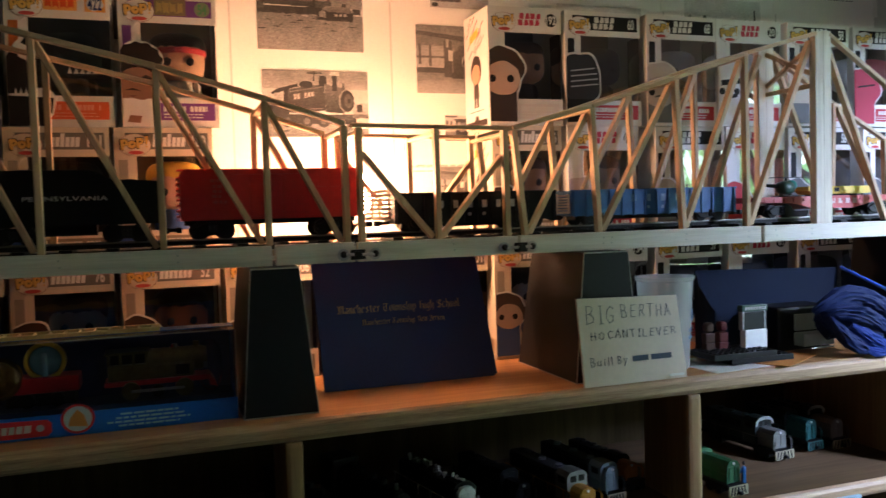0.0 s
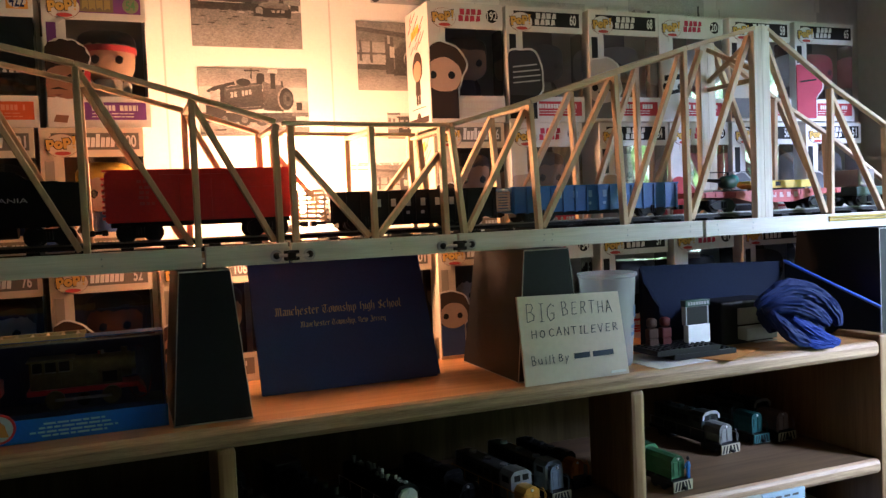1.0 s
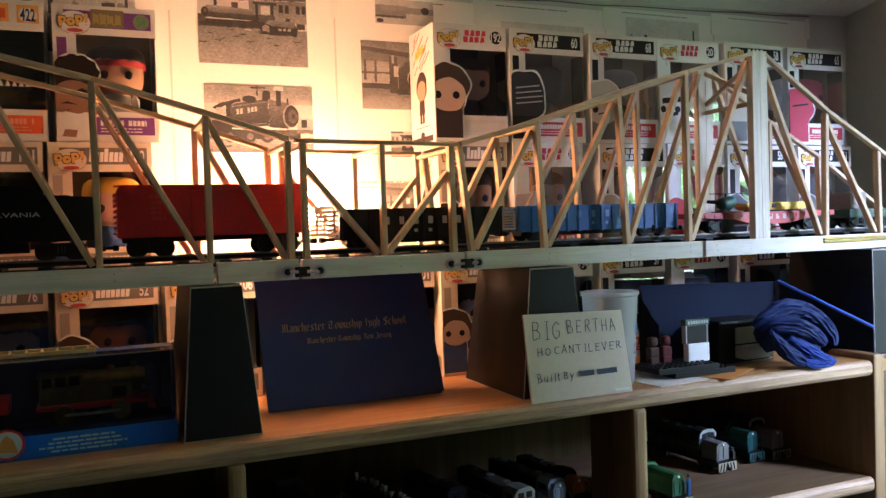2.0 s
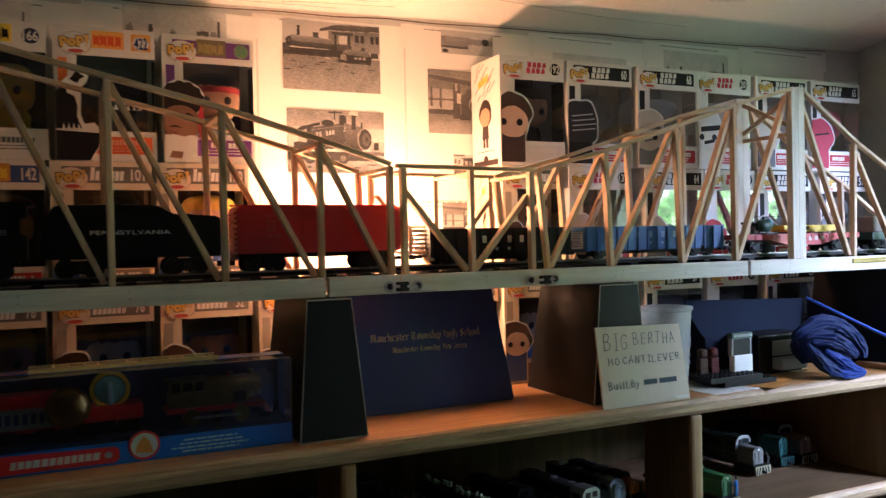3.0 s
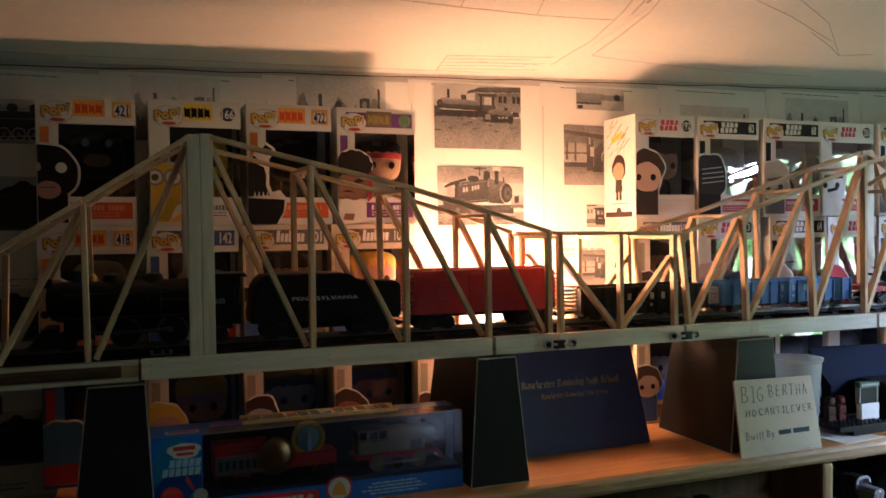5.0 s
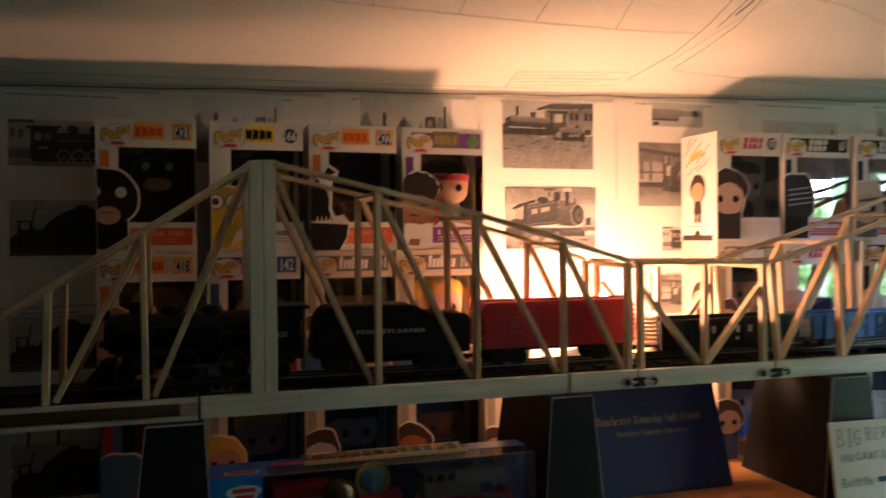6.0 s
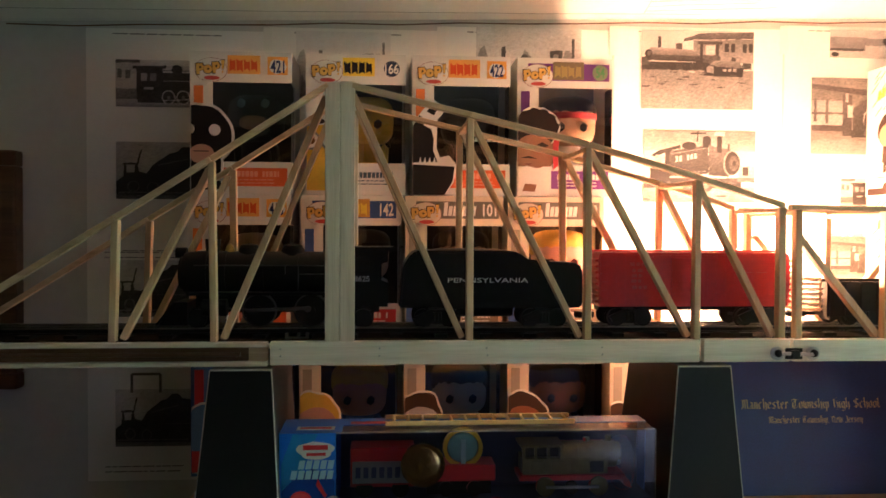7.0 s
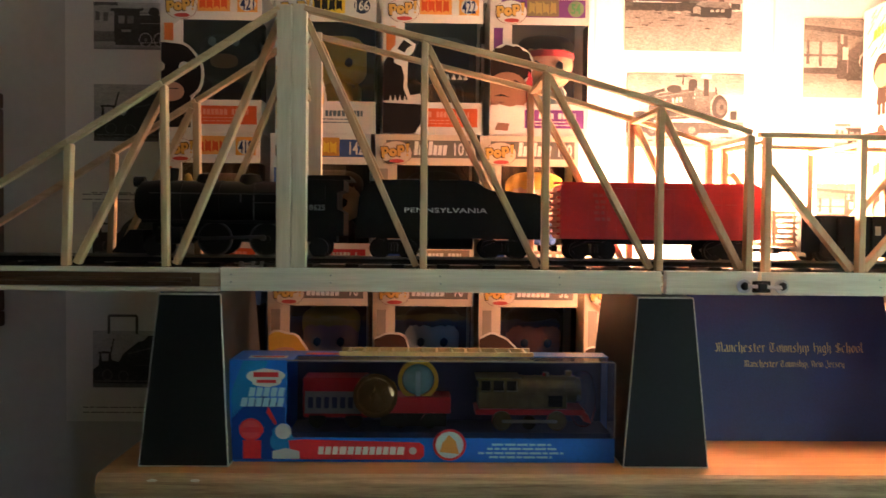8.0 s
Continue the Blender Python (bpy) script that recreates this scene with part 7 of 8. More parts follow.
def broad_nib(bm, text, o, width, height):
    """Blackletter: every stroke is swept by a slanted pen nib; height is that of the small letters."""
    wide = {" ": 0.55, "i": 0.40, "l": 0.40, "t": 0.62, "r": 0.60, "w": 0.95, "M": 1.32, "T": 1.18, "H": 1.0, "S": 1.0, "N": 1.02, "J": 0.85, ",": 0.30}
    k = width / sum(wide.get(ch, 0.76) for ch in text)
    nx, nz = 0.085 * k, 0.055 * height
    u = 0.0
    for ch in text:
        for line in NIB.get(ch, ()):
            p = [(u + a * k, b * height) for a, b in line]
            for (a, b), (c, d) in zip(p, p[1:]):
                q = [(a - nx, b - nz), (a + nx, b + nz), (c + nx, d + nz), (c - nx, d - nz)]
                if (q[1][0] - q[0][0]) * (q[2][1] - q[0][1]) - (q[2][0] - q[0][0]) * (q[1][1] - q[0][1]) > 0:
                    q.reverse()
                bm.faces.new([bm.verts.new(o + XU * x + up * y) for x, y in q])
        u += wide.get(ch, 0.76) * k
    return bm
bm = broad_nib(bmesh.new(), "Manchester Township High School", on(0.0885) + XU * 0.1890, 0.152, 0.0066)
broad_nib(bm, "Manchester Township, New Jersey", on(0.0735) + XU * 0.2170, 0.103, 0.0046)
part("lettering", bm, M_GOLD, dip, "gilt blackletter words")

# hand-lettered sign
sign = thing("cardboard_sign", (0.505, 0.91, SHELF), "hand-lettered cardboard sign leaning on a pier", "sign")
S0, SX = Vector((0.436, 0.9055, SHELF + 0.0005)), Vector((0.1365, 0.003, 0.0))
SY = Vector((-0.001, 0.0135, 0.0985))
bm = bmesh.new()
c = [S0, S0 + SX, S0 + SX + SY + Vector((0.0015, 0.006, -0.004)), S0 + SY]
bk = SX.cross(SY).normalized() * -0.003
a, b = [bm.verts.new(v) for v in c], [bm.verts.new(v + bk) for v in c]
bm.faces.new(a), bm.faces.new(b[::-1])
for i in range(4):
    bm.faces.new((a[i], a[(i + 1) % 4], b[(i + 1) % 4], b[i]))
bmesh.ops.subdivide_edges(bm, edges=bm.edges[:], cuts=3, use_grid_fill=True)
for v in bm.verts:
    v.co += Vector((0, 0.0003 * noise.noise(v.co * 40), 0.0007 * noise.noise(v.co * 60 + Vector((3, 1, 2)))))
part("panel", bm, M_CARD, sign)
ux, uy = SX.normalized(), SY.normalized()
twist = Vector((0.0015, 0.006, -0.004))
def face(u, v):
    """A point just in front of the slightly twisted panel."""
    a, b = u / SX.length, v / SY.length
    return S0 + SX * a + SY * b + twist * (a * b) - bk.normalized() * 0.0007
r11 = random.Random(11)
STROKES = {
    "B": [[(0.1, 0), (0.1, 1), (0.6, 0.98), (0.75, 0.8), (0.55, 0.56), (0.12, 0.52)], [(0.5, 0.54), (0.85, 0.36), (0.78, 0.1), (0.1, 0)]],
    "I": [[(0.5, 0), (0.5, 1)], [(0.2, 1), (0.8, 1)], [(0.2, 0), (0.8, 0)]],
    "G": [[(0.85, 0.85), (0.55, 1), (0.15, 0.75), (0.1, 0.3), (0.4, 0), (0.8, 0.15), (0.82, 0.45), (0.5, 0.45)]],
    "E": [[(0.8, 1), (0.15, 0.98), (0.12, 0), (0.8, 0.02)], [(0.14, 0.52), (0.65, 0.52)]],
    "R": [[(0.12, 0), (0.12, 1), (0.65, 0.96), (0.75, 0.72), (0.5, 0.5), (0.14, 0.48)], [(0.4, 0.48), (0.85, 0)]],
    "T": [[(0.45, 0), (0.45, 1)], [(0.0, 1), (0.9, 0.98)]],
    "H": [[(0.1, 0), (0.12, 1)], [(0.8, 0), (0.8, 1)], [(0.12, 0.5), (0.8, 0.52)]],
    "A": [[(0.0, 0), (0.42, 1), (0.85, 0)], [(0.15, 0.36), (0.7, 0.38)]],
    "O": [[(0.45, 1), (0.1, 0.75), (0.1, 0.25), (0.45, 0), (0.82, 0.25), (0.82, 0.75), (0.45, 1)]],
    "C": [[(0.85, 0.82), (0.5, 1), (0.12, 0.7), (0.12, 0.3), (0.45, 0), (0.85, 0.16)]],
    "N": [[(0.1, 0), (0.1, 1), (0.8, 0), (0.82, 1)]],
    "L": [[(0.15, 1), (0.15, 0.02), (0.8, 0)]],
    "V": [[(0.0, 1), (0.42, 0), (0.85, 1)]],
    "u": [[(0.1, 0.6), (0.15, 0.1), (0.5, 0), (0.75, 0.2), (0.78, 0.6), (0.8, 0)]],
    "i": [[(0.4, 0), (0.4, 0.6)], [(0.4, 0.78), (0.42, 0.85)]],
    "l": [[(0.4, 0), (0.4, 1)]],
    "t": [[(0.4, 0.95), (0.4, 0.1), (0.65, 0)], [(0.1, 0.62), (0.75, 0.62)]],
    "y": [[(0.1, 0.6), (0.42, 0.05)], [(0.8, 0.6), (0.42, 0.05), (0.15, -0.35)]]}
def by_hand(text, u, v, step, h):
    """Felt-pen letters: every stroke a narrow ribbon on the panel."""
    bm = bmesh.new()
    for ch in text:
        narrow = ch in "Iilt"
        w, k, lean = step * (0.45 if narrow else 0.74), h * r11.uniform(0.92, 1.07), r11.uniform(-0.05, 0.12)
        dv = r11.uniform(-0.0006, 0.0006)
        for st in STROKES[ch]:
            q = [face(u + p * w + s * k * lean, v + dv + s * k) for p, s in st]
            for a, b in zip(q, q[1:]):
                d = (b - a).normalized()
                strip(bm, a - d * 0.0003, b + d * 0.0003, 0.00066, 0.0004, 0)
        u += step * (0.60 if narrow else 1.0)
    return bm
for line, u, v, st, h in (("BIG", 0.0085, 0.0700, 0.0165, 0.0205), ("BERTHA", 0.0560, 0.0755, 0.0120, 0.0150), ("HO", 0.0130, 0.0520, 0.0105, 0.0085), ("CANTILEVER", 0.0355, 0.0528, 0.0100, 0.0088), ("Built", 0.0100, 0.0225, 0.0082, 0.0098), ("By", 0.0450, 0.0230, 0.0078, 0.0085)):
    part("lettering", by_hand(line, u, v, st, h), M_MARK, sign)
bm = bmesh.new()
for u, d in ((0.0650, 0.021), (0.0900, 0.028)):
    sheet(bm, rect(0, 0, d, 0.0062), face(u, 0.0245), ux, uy, 0.0002)
part("lettering", bm, M_MARK, sign, "plain dark ink bars")
part("torn_edge", leaning(0.545, 0.566, 0.9043, SHELF + 0.004, 0.9047, SHELF + 0.0068, 0.0006), M_PAPER, sign)

# boxed toy train set
tb = thing("toy_train_set", (-0.105, 0.965, SHELF), "blue toy train set in a windowed carton", "toy box")
X0, X1, Y0, Y1, Z0, Z1 = -0.278, 0.064, 0.944, 0.999, SHELF + 0.0004, 1.7185
for name, box in (("back_panel", (X0, X1, Y1 - 0.001, Y1, Z0, Z1)), ("front_panel", (X0, X0 + 0.050, Y0, Y0 + 0.001, Z0, Z1)), ("side_panel", (X0, X0 + 0.001, Y0 + 0.001, Y1 - 0.001, Z0, Z1)),
                  ("bottom_panel", (X0 + 0.001, X1, Y0 + 0.001, Y1 - 0.001, Z0, Z0 + 0.001)), ("top_panel", (X0 + 0.001, X0 + 0.055, Y0 + 0.001, Y1 - 0.001, Z1 - 0.001, Z1)),
                  ("top_panel", (X0 + 0.055, X1, Y0 + 0.030, Y1 - 0.001, Z1 - 0.001, Z1)), ("lower_strip", (X0 + 0.050, X1, Y0, Y0 + 0.001, Z0, Z0 + 0.0215)), ("side_panel", (X1 - 0.001, X1, Y0 + 0.030, Y1 - 0.001, Z0, Z1 - 0.001))):
    part(name, B(*box), M_TBLUE, tb)
part("lining", B(X0 + 0.052, X1 - 0.002, Y1 - 0.004, Y1 - 0.0015, Z0 + 0.002, Z1 - 0.002), M_TNAVY, tb)
part("tray", B(X0 + 0.052, X1 - 0.003, Y0 + 0.004, Y1 - 0.005, Z0 + 0.0015, Z0 + 0.0255), M_TNAVY, tb)
bm = bmesh.new()
bot, top = Z0 + 0.020, Z1 - 0.0005
ring = [(X0 + 0.049, Y0 + 0.0015), (X1 - 0.0008, Y0 + 0.0015), (X1 - 0.0008, Y0 + 0.031)]
lo, hi = [bm.verts.new((x, y, bot)) for x, y in ring], [bm.verts.new((x, y, top)) for x, y in ring]
for i in range(2):
    bm.faces.new((lo[i], lo[i + 1], hi[i + 1], hi[i]))
bm.faces.new((hi[0], hi[1], hi[2], bm.verts.new((X0 + 0.049, Y0 + 0.031, top))))
part("window_film", bm, M_PANE2, tb).visible_shadow = False
o, ZP = (X0, Y0, Z0), ZU * 0.953
W = X1 - X0
bm = bmesh.new()       # printed front
sheet(bm, [(0.002, 0.002), (0.049, 0.002), (0.049, 0.050), (0.030, 0.062), (0.002, 0.045)], o, XU, ZP, 0.0002, 1)
sheet(bm, [(0.012, 0.094), (0.034, 0.094), (0.020, 0.060), (0.002, 0.040), (0.002, 0.066)], o, XU, ZP, 0.0002, 5)
sheet(bm, jag(0.032, 0.0785, 0.0165, 0.0085, 2, 22, 0.12), o, XU, ZP, 0.0004, 0)
sheet(bm, rect(0.021, 0.0790, 0.043, 0.0835), o, XU, ZP, 0.0006, 2), sheet(bm, rect(0.024, 0.0735, 0.041, 0.0765), o, XU, ZP, 0.0006, 2)
for r, (v, u0) in enumerate(((0.0610, 0.0165), (0.0515, 0.0095))):
    for k in range(5 + r):
        u = u0 + k * 0.0064
        sheet(bm, [(u, v), (u + 0.0052, v), (u + 0.0068, v + 0.0082), (u + 0.0016, v + 0.0082)], o, XU, ZP, 0.0004, 3)
sheet(bm, [(0.034, 0.052), (0.042, 0.036), (0.040, 0.034), (0.0325, 0.046)], o, XU, ZP, 0.0004, 2)
sheet(bm, disc(0.019, 0.030, 0.0105), o, XU, ZP, 0.0004, 2), sheet(bm, disc(0.019, 0.030, 0.0085), o, XU, ZP, 0.0005, 6)
sheet(bm, rect(0.009, 0.0275, 0.030, 0.0325), o, XU, ZP, 0.0007, 2), sheet(bm, rect(0.012, 0.0030, 0.028, 0.0200), o, XU, ZP, 0.0004, 2)
sheet(bm, jag(0.046, 0.022, 0.010, 0.013, 9, 20, 0.15), o, XU, ZP, 0.0005, 5), sheet(bm, disc(0.0475, 0.0285, 0.0072), o, XU, ZP, 0.0007, 4)
sheet(bm, [(0.038, 0.003), (0.062, 0.003), (0.062, 0.010), (0.050, 0.013), (0.038, 0.010)], o, XU, ZP, 0.0007, 4)
sheet(bm, [(0.055, 0.0025), (0.168, 0.0025), (0.172, 0.0060), (0.172, 0.0150), (0.168, 0.0185), (0.066, 0.0210), (0.052, 0.0200)], o, XU, ZP, 0.0006, 2)
u, rr = 0.078, random.Random(4)
while u < 0.150:
    k = rr.choice((0.0046, 0.0052, 0.0060))
    if not 0.106 < u < 0.110:
        sheet(bm, [(u, 0.0072), (u + k, 0.0072), (u + k + 0.001, 0.0145), (u + 0.001, 0.0145)], o, XU, ZP, 0.0008, 0)
    u += k + 0.0014
sheet(bm, disc(0.162, 0.0108, 0.0034), o, XU, ZP, 0.0008, 4)
sheet(bm, disc(0.1945, 0.0165, 0.0148), o, XU, ZP, 0.0008, 2), sheet(bm, disc(0.1945, 0.0165, 0.0125), o, XU, ZP, 0.0010, 7)
sheet(bm, [(0.186, 0.010), (0.203, 0.008), (0.200, 0.020), (0.194, 0.026), (0.188, 0.018)], o, XU, ZP, 0.0012, 8)
for v, u0, u1 in ((0.0158, 0.232, 0.285), (0.0118, 0.228, 0.290), (0.0078, 0.220, 0.296), (0.0040, 0.230, 0.286)):
    u = u0
    while u < u1:
        k = rr.uniform(0.004, 0.011)
        sheet(bm, rect(u, v, min(u + k, u1), v + 0.0019), o, XU, ZP, 0.0003, 3)
        u += k + 0.0014
part("printing", bm, [ink(*WHT), ink(0.01, 0.055, 0.30), M_TRED, ink(0.35, 0.60, 0.78), ink(0.45, 0.48, 0.50), ink(0.02, 0.22, 0.55), ink(0.70, 0.10, 0.10), ink(0.50, 0.62, 0.66), ink(0.62, 0.30, 0.08)], tb)
bm = bmesh.new()
sheet(bm, rect(0.014, 0.012, 0.048, 0.024), (X0, Y0, Z1), XU, Vector((0, 1, 0)), 0.0003, 0), sheet(bm, rect(0.017, 0.015, 0.045, 0.021), (X0, Y0, Z1), XU, Vector((0, 1, 0)), 0.0005, 1)
sheet(bm, rect(0.062, 0.033, 0.200, 0.042), (X0, Y0, Z1), XU, Vector((0, 1, 0)), 0.0003, 1)
part("top_printing", bm, [ink(*WHT), M_TRED], tb)
# what the carton holds
ZB = Z0 + 0.0255
def toy_wheels(bm, xs, y, r, i):
    for x in xs:
        rod(bm, (x, y - 0.002, ZB + r + 0.0005), (x, y + 0.002, ZB + r + 0.0005), r, n=16, index=i)
bm = B(-0.216, -0.157, Y0 + 0.016, Y0 + 0.046, ZB + 0.010, ZB + 0.046, 0.002)
brick(bm, -0.214, -0.159, Y0 + 0.0152, Y0 + 0.017, ZB + 0.014, ZB + 0.034, 0, 1)
for k in range(7):
    brick(bm, -0.211 + 0.0072 * k, -0.2065 + 0.0072 * k, Y0 + 0.0146, Y0 + 0.0154, ZB + 0.019, ZB + 0.029, 0, 3)
toy_wheels(bm, (-0.203, -0.170), Y0 + 0.018, 0.008, 2)
part("coach", bm, [M_TRED, M_GREY, M_BLACK, M_TNAVY], tb, "red toy coach with a grey label")
bm = rod(bmesh.new(), (-0.150, Y0 + 0.0095, ZB + 0.032), (-0.150, Y0 + 0.013, ZB + 0.032), 0.0190, n=36)
blob(bm, (-0.150, Y0 + 0.0095, ZB + 0.032), (0.0178, 0.0022, 0.0178), 1, 0, 3)
hoop(bm, (-0.150, Y0 + 0.0070, ZB + 0.032), 0.0200, 0.0030, 0.0060, 36)
rm = random.Random(21)
for k in range(9):      # raised relief
    u, v = -0.150 + 0.0042 * (k % 3 - 1) + rm.uniform(-0.0015, 0.0015), ZB + 0.032 + 0.0050 * (k // 3 - 1) + rm.uniform(-0.0015, 0.0015)
    strip(bm, (u, Y0 + 0.0072, v - 0.0026), (u + rm.uniform(-0.003, 0.003), Y0 + 0.0066, v + 0.0026), 0.0018, 0.0014, 0.0004)
part("medal", bm, M_COIN, tb, "large polished gold medal")
bm = B(-0.150, -0.082, Y0 + 0.016, Y0 + 0.046, ZB + 0.014, ZB + 0.029, 0.002)
brick(bm, -0.146, -0.086, Y0 + 0.018, Y0 + 0.044, ZB + 0.002, ZB + 0.014, 0, 1)
toy_wheels(bm, (-0.128, -0.102), Y0 + 0.017, 0.007, 2)
part("wagon", bm, [M_TRED, M_BLACK, M_BLACK], tb, "red toy wagon")
part("hoop", hoop(bmesh.new(), (-0.112, Y0 + 0.022, ZB + 0.0435), 0.0185, 0.0036, 0.006, 36), M_YELLOW, tb, "yellow plastic hoop", smooth=True)
part("spinner", blob(bmesh.new(), (-0.112, Y0 + 0.025, ZB + 0.0435), (0.0142, 0.005, 0.0142), 1, 0, 3), M_CRYSTAL, tb, "pale blue plastic disc", smooth=True)
part("spinner_bar", B(-0.1142, -0.1098, Y0 + 0.0185, Y0 + 0.0205, ZB + 0.0295, ZB + 0.052, 0.0006), mat("sky_blue_plastic", (0.30, 0.62, 0.78), 0.3, vary=0.1), tb)
bm = B(-0.060, 0.040, Y0 + 0.014, Y0 + 0.046, ZB + 0.0135, ZB + 0.0185, 0.0015)
outline([(0.036, ZB + 0.0185), (0.043, ZB + 0.0135), (0.046, ZB + 0.006), (0.039, ZB + 0.008)], Y0 + 0.014, Y0 + 0.046, 0, bm)
brick(bm, -0.057, 0.024, Y0 + 0.017, Y0 + 0.043, ZB + 0.0185, ZB + 0.034, 0.0015, 1)
rod(bm, (-0.020, Y0 + 0.030, ZB + 0.0345), (0.033, Y0 + 0.030, ZB + 0.0345), 0.0125, n=24, index=1)
brick(bm, -0.059, -0.018, Y0 + 0.014, Y0 + 0.046, ZB + 0.0445, ZB + 0.0470, 0.001, 1)
brick(bm, -0.055, -0.022, Y0 + 0.024, Y0 + 0.036, ZB + 0.034, ZB + 0.0445, 0, 4)
for x in (-0.057, -0.046, -0.034, -0.022):
    brick(bm, x, x + 0.0025, Y0 + 0.016, Y0 + 0.019, ZB + 0.034, ZB + 0.0445, 0, 1)
rod(bm, (0.027, Y0 + 0.030, ZB + 0.044), (0.027, Y0 + 0.030, ZB + 0.0515), 0.003, index=1), rod(bm, (0.006, Y0 + 0.030, ZB + 0.044), (0.006, Y0 + 0.030, ZB + 0.0500), 0.003, index=1)
rod(bm, (0.033, Y0 + 0.030, ZB + 0.0345), (0.037, Y0 + 0.030, ZB + 0.0345), 0.0112, n=20, index=2)
for x in (-0.017, -0.004, 0.009, 0.022):      # boiler bands
    rod(bm, (x, Y0 + 0.030, ZB + 0.0345), (x + 0.0014, Y0 + 0.030, ZB + 0.0345), 0.0130, n=24, index=1)
for x in (-0.050, -0.030, -0.012, 0.006):      # side plates
    brick(bm, x, x + 0.014, Y0 + 0.0162, Y0 + 0.0172, ZB + 0.0205, ZB + 0.0315, 0.0004, 1)
for x in (-0.036, 0.014):
    rod(bm, (x, Y0 + 0.0125, ZB + 0.0088), (x, Y0 + 0.017, ZB + 0.0088), 0.0072, n=18, index=4)
    hoop(bm, (x, Y0 + 0.0115, ZB + 0.0088), 0.0088, 0.0018, 0.005, 24, 3)
rod(bm, (-0.011, Y0 + 0.0135, ZB + 0.0068), (-0.011, Y0 + 0.017, ZB + 0.0068), 0.0062, n=16, index=4)
part("engine", bm, [M_TRED, M_OLIVE, M_GREY, M_OLIVE, M_BLACK], tb, "gold-green toy engine with a red frame")
part("side_rod", strip(bmesh.new(), (-0.036, Y0 + 0.0105, ZB + 0.0088), (0.014, Y0 + 0.0105, ZB + 0.0088), 0.0030, 0.0016), M_SILVER, tb)
part("film_crease", B(X0 + 0.050, X1 - 0.001, Y0 + 0.0006, Y0 + 0.0013, Z1 - 0.0008, Z1 + 0.0004), M_CUP, tb)
part("film_crease", B(X1 - 0.0006, X1 + 0.0003, Y0 + 0.0006, Y0 + 0.0013, Z0 + 0.022, Z1 - 0.0010), M_CUP, tb)
part("blister", blob(bmesh.new(), (0.040, Y0 + 0.028, ZB + 0.026), (0.012, 0.016, 0.026), 0.8, 0, 3), M_BLISTER, tb, "clear bubble", smooth=True).visible_shadow = False

# ladder lying on the carton
lad = thing("toy_ladder", (-0.095, 0.98, Z1), "yellow wooden toy ladder lying on the carton", "ladder")
M_LAD = mat("yellow_wood", (0.78, 0.58, 0.28), 0.5, vary=0.15)
for y in (0.966, 0.992):
    part("rail", B(-0.184, -0.007, y - 0.0018, y + 0.0018, Z1 + 0.0008, Z1 + 0.0048, 0.0005), M_LAD, lad)
for k in range(13):
    part("rung", rod(bmesh.new(), (-0.176 + 0.0135 * k, 0.967, Z1 + 0.003), (-0.176 + 0.0135 * k, 0.991, Z1 + 0.003), 0.0015, n=8), M_LAD, lad)

# plastic cup
bm = lathe(bmesh.new(), (0.583, 0.966, SHELF + 0.0005), [(0.0, 0.0), (0.0265, 0.0), (0.028, 0.003), (0.0340, 0.108), (0.0362, 0.110), (0.0364, 0.1135), (0.0336, 0.1135), (0.0272, 0.005), (0.0, 0.004)], 40)
cup = solo("plastic_cup", bm, M_CUP, "frosted clear plastic cup beside the sign", "cup", smooth=True)
bm = bmesh.new()
for k in range(6):
    a = radians(-62 + 9 * k)
    for v, h in ((0.060, 0.014), (0.047, 0.004), (0.038, 0.004)):
        r = 0.0280 + 0.0060 * (v + h / 2) / 0.108 + 0.0006
        if (k + int(v * 1000)) % 4:
            p = Vector((0.583 + r * math.cos(a), 0.966 + r * math.sin(a), SHELF + v))
            sheet(bm, rect(0, 0, 0.0048, h), p, Vector((-math.sin(a), math.cos(a), 0)), ZU, 0.0003)
part("printing", bm, ink(0.10, 0.16, 0.28), cup, "dark blue printed bars")

# sheets of paper
def flat_sheet(x, y, w, h, turn, m, z, label):
    bm = bmesh.new()
    c, s = math.cos(radians(turn)), math.sin(radians(turn))
    pts = [(x + c * u - s * v, y + s * u + c * v) for u, v in rect(-w / 2, -h / 2, w / 2, h / 2)]
    sheet(bm, pts, (0, 0, z), XU, Vector((0, 1, 0)), 0.0008)
    solo("loose_paper", bm, m, label, "paper", group="papers on the shelf")
flat_sheet(0.672, 0.958, 0.125, 0.090, 5, M_PAPER, SHELF + 0.0003, "white paper lying under the toy base")
flat_sheet(0.735, 0.955, 0.100, 0.080, 28, ink(0.55, 0.24, 0.07), SHELF + 0.0012, "orange card lying on the shelf")

# toy brick stand
stand = thing("toy_brick_stand", (0.69, 0.95, SHELF + 0.002), "black studded toy-brick base with a small white and black panel", "toy")
for x0, x1, y0, y1, z in ((0.628, 0.722, 0.930, 0.985, 0.0095), (0.655, 0.750, 0.932, 0.962, 0.0022)):
    base = part("plate", B(x0, x1, y0, y1, SHELF + z, SHELF + z + 0.007, 0.0006), M_BLACK, stand)
    bm = bmesh.new()
    nx, ny = int((x1 - x0) / 0.008), int((y1 - y0) / 0.008)
    for i in range(nx):
        for j in range(ny):
            rod(bm, (x0 + 0.0045 + 0.008 * i, y0 + 0.0045 + 0.008 * j, SHELF + z + 0.007), (x0 + 0.0045 + 0.008 * i, y0 + 0.0045 + 0.008 * j, SHELF + z + 0.0088), 0.0025, n=10)
    part("studs", bm, M_BLACK, base)
